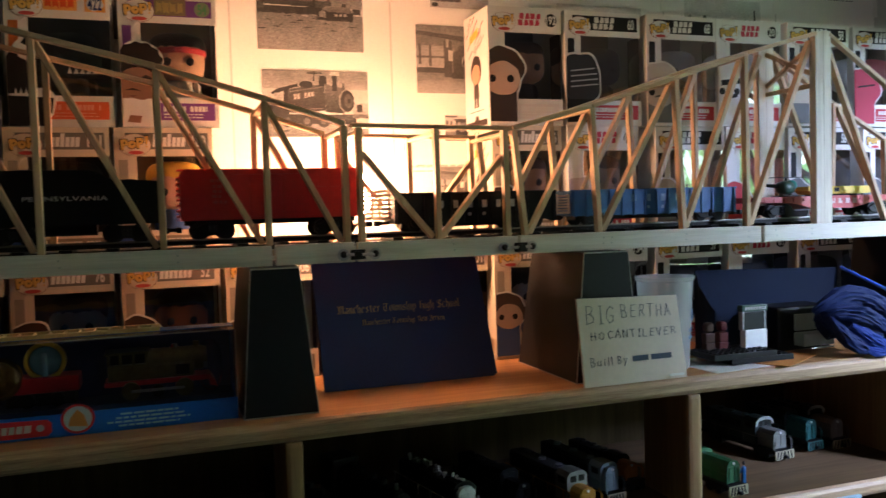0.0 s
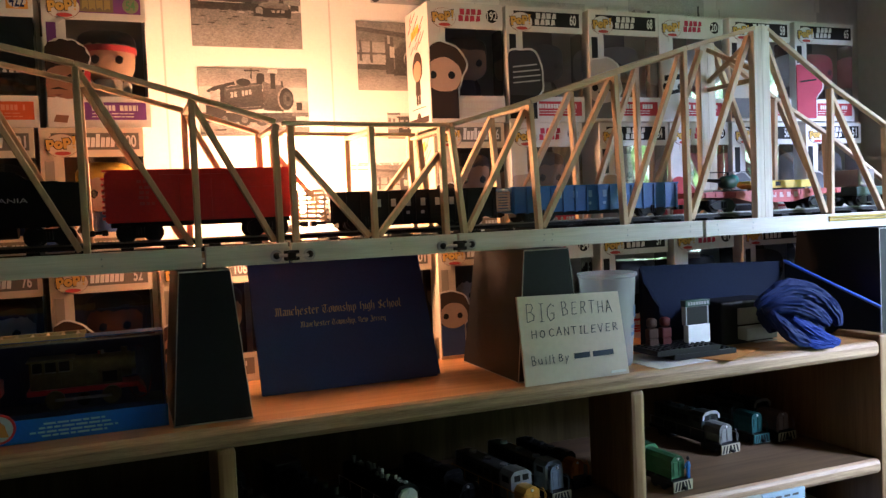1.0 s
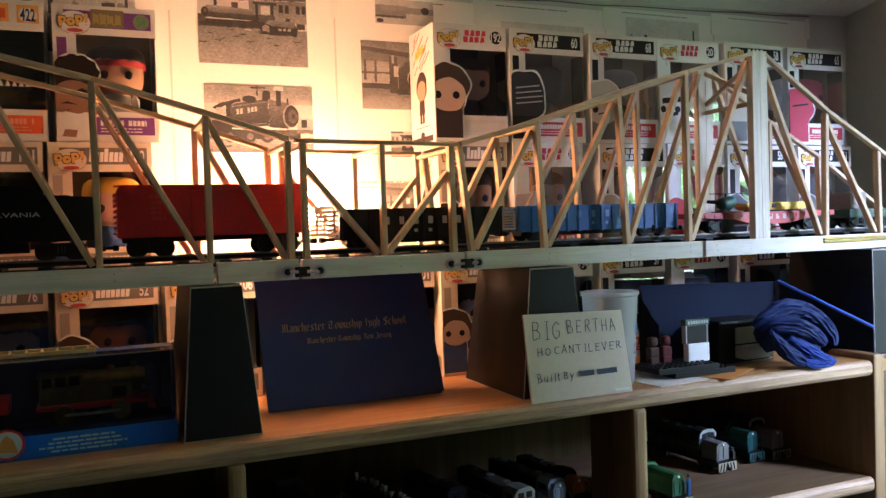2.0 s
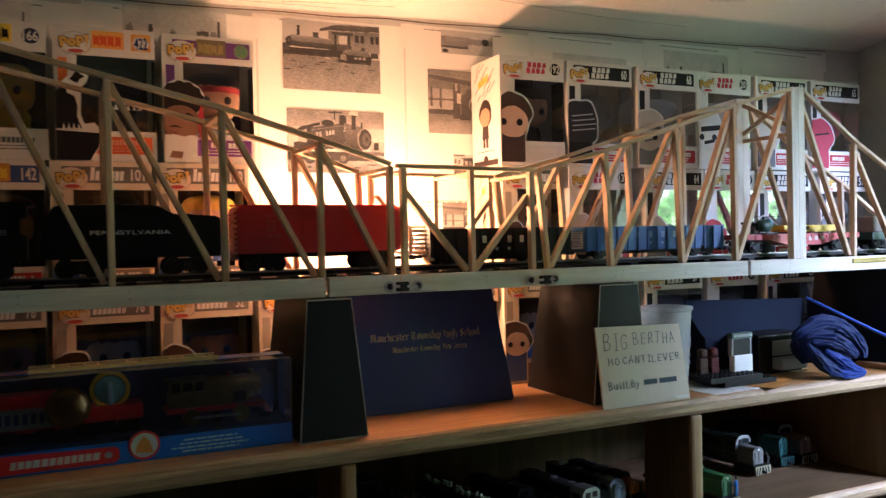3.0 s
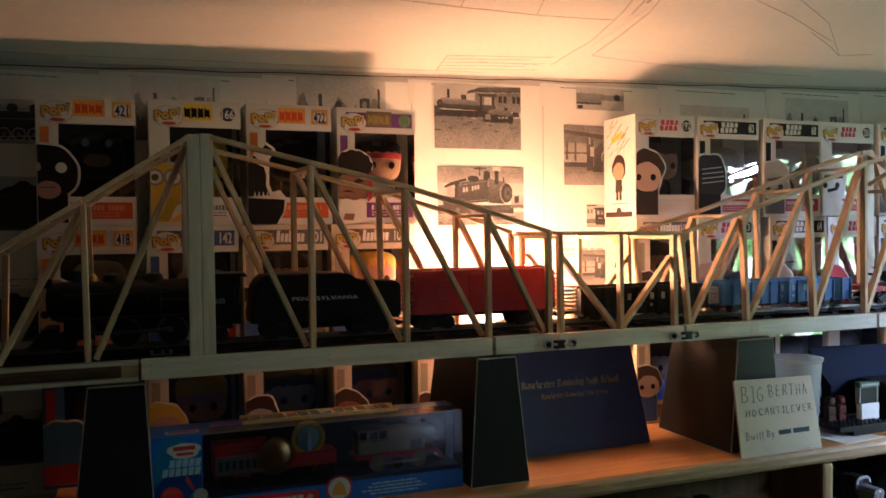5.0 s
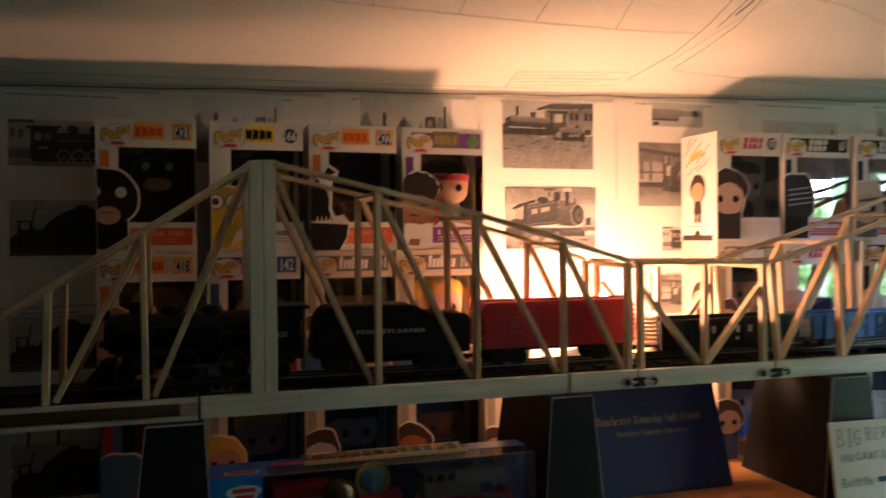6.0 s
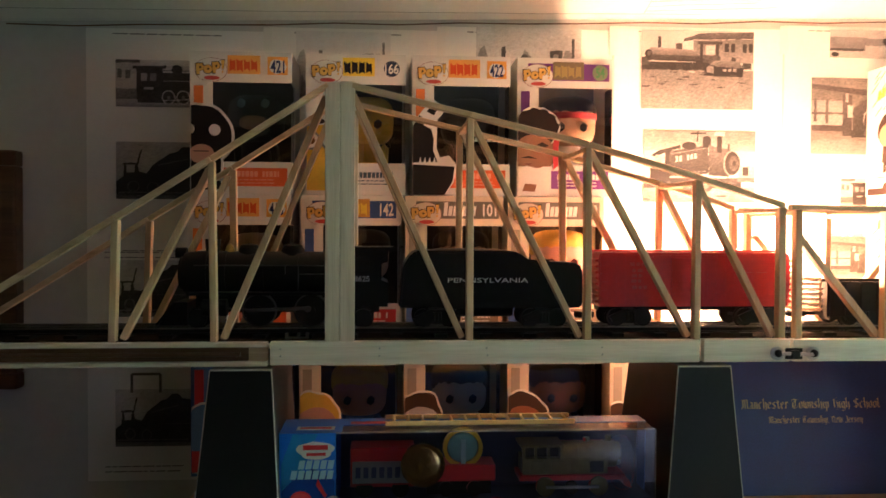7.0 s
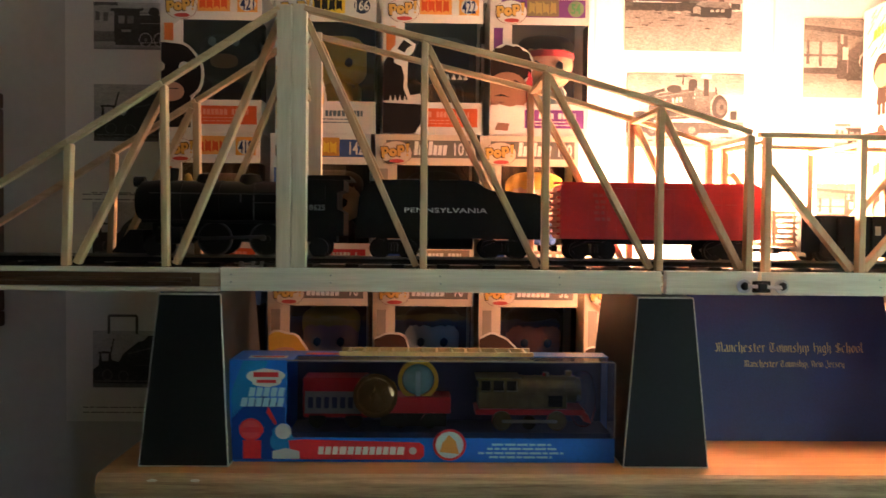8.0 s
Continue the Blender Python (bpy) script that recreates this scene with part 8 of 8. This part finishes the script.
part("panel_foot", B(0.692, 0.726, 0.952, 0.962, SHELF + 0.0165, SHELF + 0.040, 0.0008), M_WHITE, stand, "white lower half")
part("panel", B(0.690, 0.725, 0.954, 0.961, SHELF + 0.040, SHELF + 0.063, 0.0008), M_BLACK, stand, "black upper half")
for x in (0.6895, 0.7235):
    part("panel_edge", B(x, x + 0.0018, 0.9535, 0.9615, SHELF + 0.040, SHELF + 0.0635), M_GREY, stand)
part("sign_board", B(0.6885, 0.7265, 0.952, 0.962, SHELF + 0.0637, SHELF + 0.0715, 0.0005), M_DKGREEN, stand)
bm = bmesh.new()
for k in range(8):
    sheet(bm, rect(0.692 + 0.0042 * k, SHELF + 0.0655, 0.695 + 0.0042 * k, SHELF + 0.0695), (0, 0.9518, 0), XU, ZU, 0.0002)
part("lettering", bm, M_GREY, stand, "plain grey bars")
for x, m in ((0.648, ink(0.06, 0.03, 0.02)), (0.668, ink(0.09, 0.018, 0.015))):
    bm = blob(bmesh.new(), (x, 0.968, SHELF + 0.0455), (0.0065, 0.006, 0.0065), 0.7)
    brick(bm, x - 0.007, x + 0.007, 0.963, 0.973, SHELF + 0.0255, SHELF + 0.0385, 0.002)
    brick(bm, x - 0.0065, x + 0.0065, 0.963, 0.973, SHELF + 0.0167, SHELF + 0.0255, 0.001)
    solo("toy_figure", bm, m, "small plain plastic toy figure on the studded base", "toy figure", group="toy figures")

# little black device with grey faces
dev = thing("toy_radio", (0.805, 0.985, SHELF), "small black plastic toy with two grey faces", "toy")
part("body", B(0.772, 0.862, 0.985, 1.035, SHELF + 0.0005, SHELF + 0.060, 0.004), M_BLACK, dev)
M_PALE = mat("pale_grey_plastic", (0.34, 0.36, 0.35), 0.5, vary=0.1)
part("screen", B(0.798, 0.842, 0.9815, 0.9848, SHELF + 0.0275, SHELF + 0.050, 0.0015), M_PALE, dev)
part("drawer", B(0.798, 0.850, 0.966, 0.9848, SHELF + 0.008, SHELF + 0.0255, 0.002), M_PALE, dev)
part("handle", rod(bmesh.new(), (0.808, 0.964, SHELF + 0.006), (0.846, 0.964, SHELF + 0.006), 0.0012, n=8), M_STEEL, dev)

# navy fabric bin with a bright welt, and the nylon in front of it
bin_ = thing("fabric_bin", (0.80, 0.98, SHELF), "dark navy fabric bin with a bright blue welt", "bin")
def panel(name, foot, m=M_BIN, thick=0.004):
    """An upright sheet of stiff cloth along (x, y, top) points, a little bowed."""
    bm, n, rows = bmesh.new(), 14, []
    (x0, y0, h0), (x1, y1, h1) = foot
    d = Vector((x1 - x0, y1 - y0, 0)).normalized()
    nrm = Vector((-d.y, d.x, 0)) * thick
    for i in range(n + 1):
        a = i / n
        for j in range(7):
            b = j / 6
            low = SHELF + (0.0005 if x0 + (x1 - x0) * a < 0.962 else 0.0085)
            bow = 0.004 * math.sin(math.pi * a) * b + 0.0025 * noise.noise((a * 4, b * 2, x0 * 7)) * b
            p = Vector((x0 + (x1 - x0) * a, y0 + (y1 - y0) * a, low + (h0 + (h1 - h0) * a - low) * b)) + nrm * (bow / thick)
            rows.append((bm.verts.new(p), bm.verts.new(p + nrm)))
    g = lambda i, j, k: rows[i * 7 + j][k]
    for i in range(n):
        for j in range(6):
            bm.faces.new((g(i, j, 0), g(i + 1, j, 0), g(i + 1, j + 1, 0), g(i, j + 1, 0)))
            bm.faces.new((g(i, j, 1), g(i, j + 1, 1), g(i + 1, j + 1, 1), g(i + 1, j, 1)))
        bm.faces.new((g(i, 6, 0), g(i + 1, 6, 0), g(i + 1, 6, 1), g(i, 6, 1))), bm.faces.new((g(i, 0, 0), g(i, 0, 1), g(i + 1, 0, 1), g(i + 1, 0, 0)))
    for j in range(6):
        bm.faces.new((g(0, j, 0), g(0, j + 1, 0), g(0, j + 1, 1), g(0, j, 1))), bm.faces.new((g(n, j, 0), g(n, j, 1), g(n, j + 1, 1), g(n, j + 1, 0)))
    return part(name, bm, m, bin_, smooth=True)
panel("back_panel", ((0.690, 1.045, SHELF + 0.111), (0.928, 1.040, SHELF + 0.104)))
panel("side_panel", ((0.932, 1.036, SHELF + 0.103), (0.990, 0.924, SHELF + 0.0405)))
panel("side_panel", ((0.688, 1.000, SHELF + 0.060), (0.688, 1.044, SHELF + 0.110)))
part("welt", rod(bmesh.new(), (0.931, 1.036, SHELF + 0.1045), (0.990, 0.923, SHELF + 0.0420), 0.0024, n=10), M_PIPING, bin_, "bright blue welt", smooth=True)
jac = thing("nylon_jacket", (0.84, 0.93, SHELF), "crumpled blue nylon jacket hanging over the shelf edge", "jacket")
def roll(name, line, seed, flat=0.75, m=M_CLOTH):
    """A soft fold of cloth: a tapering roll along a line of (x, y, z, radius) with slack wrinkles."""
    pts = [Vector(p[:3]) for p in line]
    dense = []
    for i in range(len(line) - 1):
        a, b, c, d = pts[max(0, i - 1)], pts[i], pts[i + 1], pts[min(len(pts) - 1, i + 2)]
        for k in range(14):
            t = k / 14
            p = 0.5 * (2 * b + (c - a) * t + (2 * a - 5 * b + 4 * c - d) * t * t + (3 * b - a - 3 * c + d) * t ** 3)
            dense.append((p, line[i][3] + (line[i + 1][3] - line[i][3]) * t))
    dense.append((pts[-1], line[-1][3]))
    bm, rings, n = bmesh.new(), [], 40
    for i, (p, r) in enumerate(dense):
        ax = (dense[min(i + 1, len(dense) - 1)][0] - dense[max(i - 1, 0)][0]).normalized()
        s1 = ax.cross(Vector((0, 1, 0))).normalized()
        s2 = s1.cross(ax)
        ring = []
        for k in range(n):
            a = k * math.tau / n
            c1 = Vector((i * 0.016 + seed * 3, math.cos(a + 0.012 * i) * 1.5, math.sin(a + 0.012 * i) * 1.5))
            w = 1 + 0.12 * math.sin(2 * a + seed + 0.03 * i) + 0.70 * (0.30 - abs(noise.noise(c1 * 1.5))) + 0.45 * (0.3 - abs(noise.noise(c1 * 3.4 + Vector((7, 1, 4)))))
            q = p + s1 * (math.cos(a) * r * w) + s2 * (math.sin(a) * r * w * flat)
            q.z = max(q.z, SHELF + 0.0008)
            ring.append(bm.verts.new(q))
        rings.append(ring)
    for a, b in zip(rings, rings[1:]):
        for k in range(n):
            bm.faces.new((a[k], a[(k + 1) % n], b[(k + 1) % n], b[k]))
    bm.faces.new(rings[0]), bm.faces.new(rings[-1][::-1])
    part(name, bm, m, jac, smooth=True)
S = SHELF
roll("body", [(0.812, 0.950, S + 0.034, 0.014), (0.838, 0.944, S + 0.046, 0.027), (0.866, 0.938, S + 0.042, 0.027), (0.892, 0.930, S + 0.024, 0.014)], 5.2)
roll("collar", [(0.790, 0.940, S + 0.056, 0.004), (0.800, 0.934, S + 0.066, 0.008), (0.826, 0.928, S + 0.078, 0.010), (0.856, 0.922, S + 0.076, 0.010), (0.882, 0.916, S + 0.060, 0.009), (0.896, 0.912, S + 0.040, 0.008), (0.897, 0.908, S + 0.026, 0.004)], 1.0)
roll("sleeve", [(0.797, 0.936, S + 0.052, 0.005), (0.812, 0.925, S + 0.058, 0.009), (0.838, 0.916, S + 0.056, 0.010), (0.862, 0.911, S + 0.044, 0.009), (0.880, 0.908, S + 0.030, 0.005)], 2.3)
roll("sleeve", [(0.802, 0.928, S + 0.050, 0.005), (0.808, 0.918, S + 0.036, 0.008), (0.820, 0.911, S + 0.022, 0.009), (0.838, 0.908, S + 0.012, 0.008), (0.850, 0.907, S + 0.009, 0.004)], 4.1, 0.9)
roll("lining", [(0.824, 0.914, S + 0.040, 0.004), (0.838, 0.908, S + 0.030, 0.008), (0.858, 0.904, S + 0.018, 0.008), (0.876, 0.901, S + 0.009, 0.007), (0.888, 0.900, S + 0.008, 0.004)], 3.2, m=M_HEM)
roll("hem", [(0.838, 0.905, S + 0.012, 0.003), (0.852, 0.901, S + 0.007, 0.005), (0.872, 0.899, S + 0.006, 0.005), (0.884, 0.899, S + 0.007, 0.003)], 6.6, m=M_HEM)

# ---- lower shelf: toy diesel locomotives ----
LOW = 1.468
def diesel(x, y, length, turn, m, nose_m, label, stripes=None, width=0.028, height=0.052, nose=0.030, low=0.036, visor=None, roof=None, dots=0, rails=True):
    """A small road engine: a short low nose, the cab behind it, a long hood with roof gear; its pilot is at (x, y)."""
    e = thing("toy_diesel", (0, 0, 0), label, "toy train", "locomotives on the lower shelf")
    L, hw, H = length, width / 2, height
    part("frame", B(-hw, hw, 0, L, 0.011, 0.016, 0.0006), M_BLACK, e)
    part("nose", outline([(-hw * 0.68, 0.0165), (hw * 0.68, 0.0165), (hw * 0.68, low - 0.006), (hw * 0.42, low - 0.001), (0, low), (-hw * 0.42, low - 0.001), (-hw * 0.68, low - 0.006)], 0.008, 0.008 + nose), nose_m, e)
    for s in (-1, 1):
        part("nose_door", B(min(s * 0.001, s * hw * 0.5), max(s * 0.001, s * hw * 0.5), 0.0070, 0.0082, 0.019, low - 0.007, 0.0004), nose_m, e)
    part("headlight", rod(bmesh.new(), (0, 0.0065, low - 0.0035), (0, 0.0085, low - 0.0035), 0.0017, n=12), M_WHITE, e)
    c0 = 0.008 + nose
    c = part("cab", outline([(-hw * 0.92, 0.0165), (hw * 0.92, 0.0165), (hw * 0.92, H - 0.006), (hw * 0.6, H - 0.001), (0, H), (-hw * 0.6, H - 0.001), (-hw * 0.92, H - 0.006)], c0, c0 + 0.024), roof or m, e)
    for s in (-1, 1):
        part("window", B(min(s * hw * 0.12, s * hw * 0.62), max(s * hw * 0.12, s * hw * 0.62), c0 - 0.0008, c0, H - 0.0125, H - 0.0055), M_BLACK, c)
        part("side_window", B(min(s * hw * 0.915, s * hw * 0.935), max(s * hw * 0.915, s * hw * 0.935), c0 + 0.005, c0 + 0.018, H - 0.0145, H - 0.0075), M_BLACK, c)
    if visor:
        part("visor", outline([(-hw * 0.96, H - 0.011), (-hw * 0.80, H - 0.011), (-hw * 0.72, H - 0.0045), (0, H - 0.0026), (hw * 0.72, H - 0.0045), (hw * 0.80, H - 0.011), (hw * 0.96, H - 0.011), (hw * 0.94, H - 0.005), (hw * 0.6, H + 0.0004), (0, H + 0.0014), (-hw * 0.6, H + 0.0004), (-hw * 0.94, H - 0.005)], c0 - 0.003, c0 - 0.0010), visor, e, "pale cab front over dark windows")
    h0 = c0 + 0.024
    part("hood", B(-hw * 0.70, hw * 0.70, h0, L - 0.006, 0.0165, H - 0.004, 0.003), m, e)
    for s in (-1, 1):
        for k in range(5):
            yy = h0 + 0.008 + (L - h0 - 0.028) * k / 5
            part("louvre", B(min(s * hw * 0.695, s * hw * 0.73), max(s * hw * 0.695, s * hw * 0.73), yy, yy + (L - h0) * 0.11, H - 0.020, H - 0.010), M_BLACK, e)
    for k in range(3):
        yy = h0 + 0.012 + (L - h0 - 0.03) * k / 2.4
        part("roof_fan", rod(bmesh.new(), (0, yy, H - 0.0045), (0, yy, H - 0.001), 0.0048, n=14), roof or m, e)
    rg = random.Random(label)
    for k in range(dots):
        yy, u = c0 + 0.004 + (L - c0 - 0.012) * k / dots, rg.uniform(-0.4, 0.4) * hw
        part("roof_fitting", B(u - rg.uniform(0.001, 0.0026), u + rg.uniform(0.001, 0.0026), yy, yy + rg.uniform(0.0015, 0.004), H - 0.0035, H + rg.uniform(0.0005, 0.003), 0.0004), M_STEEL, e)
    bm = bmesh.new()
    for s in (-1, 1):
        for k in range(6):
            yy = 0.004 + (L - 0.008) * k / 5
            rod(bm, (s * hw * 0.96, yy, 0.016), (s * hw * 0.96, yy, 0.029), 0.0006, n=5)
        rod(bm, (s * hw * 0.96, 0.004, 0.029), (s * hw * 0.96, L - 0.004, 0.029), 0.0006, n=5)
        if rails:                                     # flared front rails
            rod(bm, (s * hw * 0.90, 0.0025, 0.016), (s * hw * 0.98, 0.0015, 0.026), 0.0007, n=5), rod(bm, (s * hw * 0.98, 0.0015, 0.026), (s * hw * 0.72, 0.0030, 0.035), 0.0007, n=5)
    part("handrail", bm, nose_m, e)
    part("pilot", B(-hw, hw, -0.001, 0.0015, 0.003, 0.0155), stripes or M_BLACK, e)
    if stripes:
        bm = bmesh.new()
        for k in range(6):
            u, d = -hw + 0.001 + (2 * hw - 0.006) * k / 5, 0.0045 if k < 3 else -0.0045
            sheet(bm, [(u, 0.0040), (u + 0.0024, 0.0040), (u + 0.0024 + d * 0.6, 0.0145), (u + d * 0.6, 0.0145)], (0, -0.001, 0), XU, ZU, 0.0004)
        part("stripes", bm, M_BLACK, e)
    for yy in (L * 0.2, L * 0.8):
        bm = B(-hw * 0.8, hw * 0.8, yy - 0.014, yy + 0.014, 0.004, 0.0108)
        for s in (-1, 1):
            for d in (-0.008, 0.008):
                rod(bm, (s * hw * 0.55, yy + d, 0.0055), (s * hw * 0.75, yy + d, 0.0055), 0.0052, n=12)
        part("truck", bm, M_BLACKM, e)
    part("coupler", B(-0.002, 0.002, -0.007, -0.0012, 0.005, 0.009, 0.0008), M_BLACKM, e)
    e.matrix_basis = pose(x, y, LOW + 0.0003, 0, 0, turn)
    OFFSET[e.name] = Vector((x, y, LOW))
    return e

M_ZEBRA = mat("cream_pilot", (0.34, 0.31, 0.20), 0.5, vary=0.1)
M_DIMGREEN = mat("bottle_green_plastic", (0.022, 0.115, 0.045), 0.42, vary=0.25, fine=250, coarse=40)
M_COAL = mat("green_black_plastic", (0.010, 0.020, 0.017), 0.42, vary=0.25, fine=250, coarse=40)
M_DIMTEAL = mat("dull_teal_plastic", (0.012, 0.095, 0.085), 0.45, vary=0.25, fine=250, coarse=40)
M_SMOKE = mat("weathered_grey_plastic", (0.05, 0.05, 0.05), 0.5, vary=0.4, fine=300, coarse=60)
M_OCHRE = mat("ochre_plastic", (0.58, 0.29, 0.035), 0.45, vary=0.15)
M_MIST = mat("pale_blue_plastic", (0.20, 0.27, 0.30), 0.45, vary=0.15)
diesel(0.654, 0.922, 0.150, 6, M_DIMGREEN, M_DIMGREEN, "green toy switcher with a striped pilot on the lower shelf", M_ZEBRA, 0.030, 0.047, 0.050, 0.044, rails=False)
M_ASH = mat("ash_grey_plastic", (0.13, 0.135, 0.12), 0.5, vary=0.2, fine=250, coarse=40)
diesel(0.806, 1.013, 0.150, 5, M_COAL, M_ASH, "black toy diesel with a pale nose and striped pilot", M_ZEBRA, 0.034, 0.054, 0.030, 0.042, visor=M_PALE)
diesel(0.877, 1.030, 0.135, 4, M_COAL, M_DIMTEAL, "dark toy diesel with a dull teal nose", M_DIMTEAL, 0.030, 0.052, 0.036, 0.045)
diesel(0.917, 1.022, 0.140, 3, M_COAL, M_MAROON, "black toy diesel with a grey-brown nose", M_ZEBRA, 0.034, 0.054, 0.040, 0.043, visor=M_PALE)
diesel(0.455, 0.928, 0.165, 9, M_SMOKE, M_OCHRE, "yellow-nosed toy diesel with a silver cab", None, 0.032, 0.051, 0.020, 0.036, roof=M_SILVER)
diesel(0.505, 0.958, 0.155, 8, M_COAL, M_MIST, "dark toy diesel with a pale blue-grey cab front", M_ZEBRA, 0.028, 0.050, 0.006, 0.046, roof=M_MIST)
diesel(0.552, 0.990, 0.140, 7, M_BLACK, M_ORANGE, "black toy diesel with a dull orange nose", None, 0.028, 0.042, 0.020, 0.036)
# white nose colour stands in for a bright reflection on the black front
diesel(0.318, 0.962, 0.160, 12, M_BLACK, M_WHITE, "black toy diesel with silver roof gear and a white front", None, 0.032, 0.050, 0.006, 0.046, dots=22)
diesel(0.395, 0.975, 0.150, 11, M_BLACK, M_BLACK, "black toy diesel in shadow on the lower shelf", None, 0.030, 0.046)

def steamer(x, y, length, turn, label, front_m):
    e = thing("toy_steamer", (0, 0, 0), label, "toy train", "locomotives on the lower shelf")
    part("boiler", rod(bmesh.new(), (0, 0.012, 0.036), (0, length * 0.72, 0.036), 0.0145, n=22), M_BLACK, e, smooth=True)
    part("smokebox_door", rod(bmesh.new(), (0, 0.009, 0.036), (0, 0.0125, 0.036), 0.0130, n=22), front_m, e)
    part("cab", B(-0.018, 0.018, length * 0.72, length * 0.92, 0.014, 0.058, 0.002), M_BLACK, e)
    part("running_board", B(-0.018, 0.018, 0.004, length * 0.92, 0.0185, 0.0205), M_BLACK, e)
    for k in range(5):
        part("dome", rod(bmesh.new(), (0, 0.024 + length * 0.13 * k, 0.048), (0, 0.024 + length * 0.13 * k, 0.056 + 0.003 * (k == 0)), 0.005, n=12), M_BLACK, e, smooth=True)
    part("pilot", outline([(-0.016, 0.002), (0.016, 0.002), (0.012, 0.017), (-0.012, 0.017)], 0.0, 0.006), M_BLACK, e)
    for k in range(4):
        yy = 0.035 + length * 0.17 * k
        for s in (-1, 1):
            part("driving_wheel", rod(bmesh.new(), (s * 0.0105, yy, 0.0115), (s * 0.0145, yy, 0.0115), 0.011, n=18), M_BLACKM, e)
    e.matrix_basis = pose(x, y, LOW + 0.0003, 0, 0, turn)
    OFFSET[e.name] = Vector((x, y, LOW))
steamer(0.175, 0.925, 0.22, 15, "black toy steam locomotive in shadow", M_BLACK)
steamer(0.240, 0.960, 0.20, 14, "black toy steam locomotive in shadow", M_BLACK)
fx, fy, fz = 0.6650, 0.9255, LOW + 0.0166
bm = brick(bmesh.new(), fx - 0.0022, fx + 0.0022, fy - 0.0015, fy + 0.0015, fz, fz + 0.011, 0.0006)
blob(bm, (fx, fy, fz + 0.0155), (0.0032, 0.0022, 0.0058), 0.8), blob(bm, (fx, fy, fz + 0.0245), (0.0021, 0.0021, 0.0028), 1, 1)
strip(bm, (fx - 0.0030, fy, fz + 0.019), (fx - 0.0062, fy - 0.001, fz + 0.0125), 0.0016, 0.0016)
solo("toy_figure", bm, [M_BLUE, M_FIGDARK], "tiny blue toy figure standing on the green engine", "toy figure", group="toy figures")

# picture cards hung on the lower shelf's edge
def edge_card(x0, x1, z0, z1, base, label, seed):
    c = thing("picture_card", ((x0 + x1) / 2, F - 0.004, z0), label, "card", "cards on the shelf edge")
    part("card", B(x0, x1, F - 0.0050, F - 0.0008, z0, z1, 0.0004), base, c)
    bm, rc = bmesh.new(), random.Random(seed)
    o = (x0, F - 0.0050, z0)
    w, h = x1 - x0, z1 - z0
    for tone, pts, *_t in scene_shapes("tank" if seed % 2 else "side"):
        tone = min(4, round(tone))
        if tone:
            sheet(bm, [(u * w * 0.7 + w * 0.15, v * h * 0.5 + h * 0.30) for u, v in pts], o, XU, ZU, 0.0003, tone)
    for k in range(4):
        sheet(bm, rect(w * (0.1 + 0.2 * k), h * 0.9, w * (0.24 + 0.2 * k), h * 0.935), o, XU, ZU, 0.0003, 3)
    part("picture", bm, [T_SKY, T_LIGHT, T_MID, T_DARK, T_BLACK], c)
edge_card(0.700, 0.755, 1.375, 1.4555, ink(0.50, 0.54, 0.46), "pale green picture card on the shelf edge", 1)
edge_card(0.757, 0.826, 1.375, 1.4545, ink(0.36, 0.50, 0.58), "pale blue picture card on the shelf edge", 2)
edge_card(0.640, 0.698, 1.375, 1.4570, ink(0.34, 0.40, 0.24), "green picture card on the shelf edge", 3)

# tripod and case on the shelf below
case2 = thing("grey_case", (0.90, 1.02, 1.23), "pale grey plastic case on the bottom shelf", "case")
part("body", B(0.86, 0.955, 0.97, 1.08, 1.2305, 1.37, 0.006), M_GREY, case2)
part("lid", B(0.858, 0.957, 0.968, 1.082, 1.3705, 1.385, 0.004), M_WHITE, case2)
part("prop", rod(bmesh.new(), (0.880, 0.935, 1.2305), (0.862, 0.955, 1.440), 0.003, n=10), M_STEEL, case2)
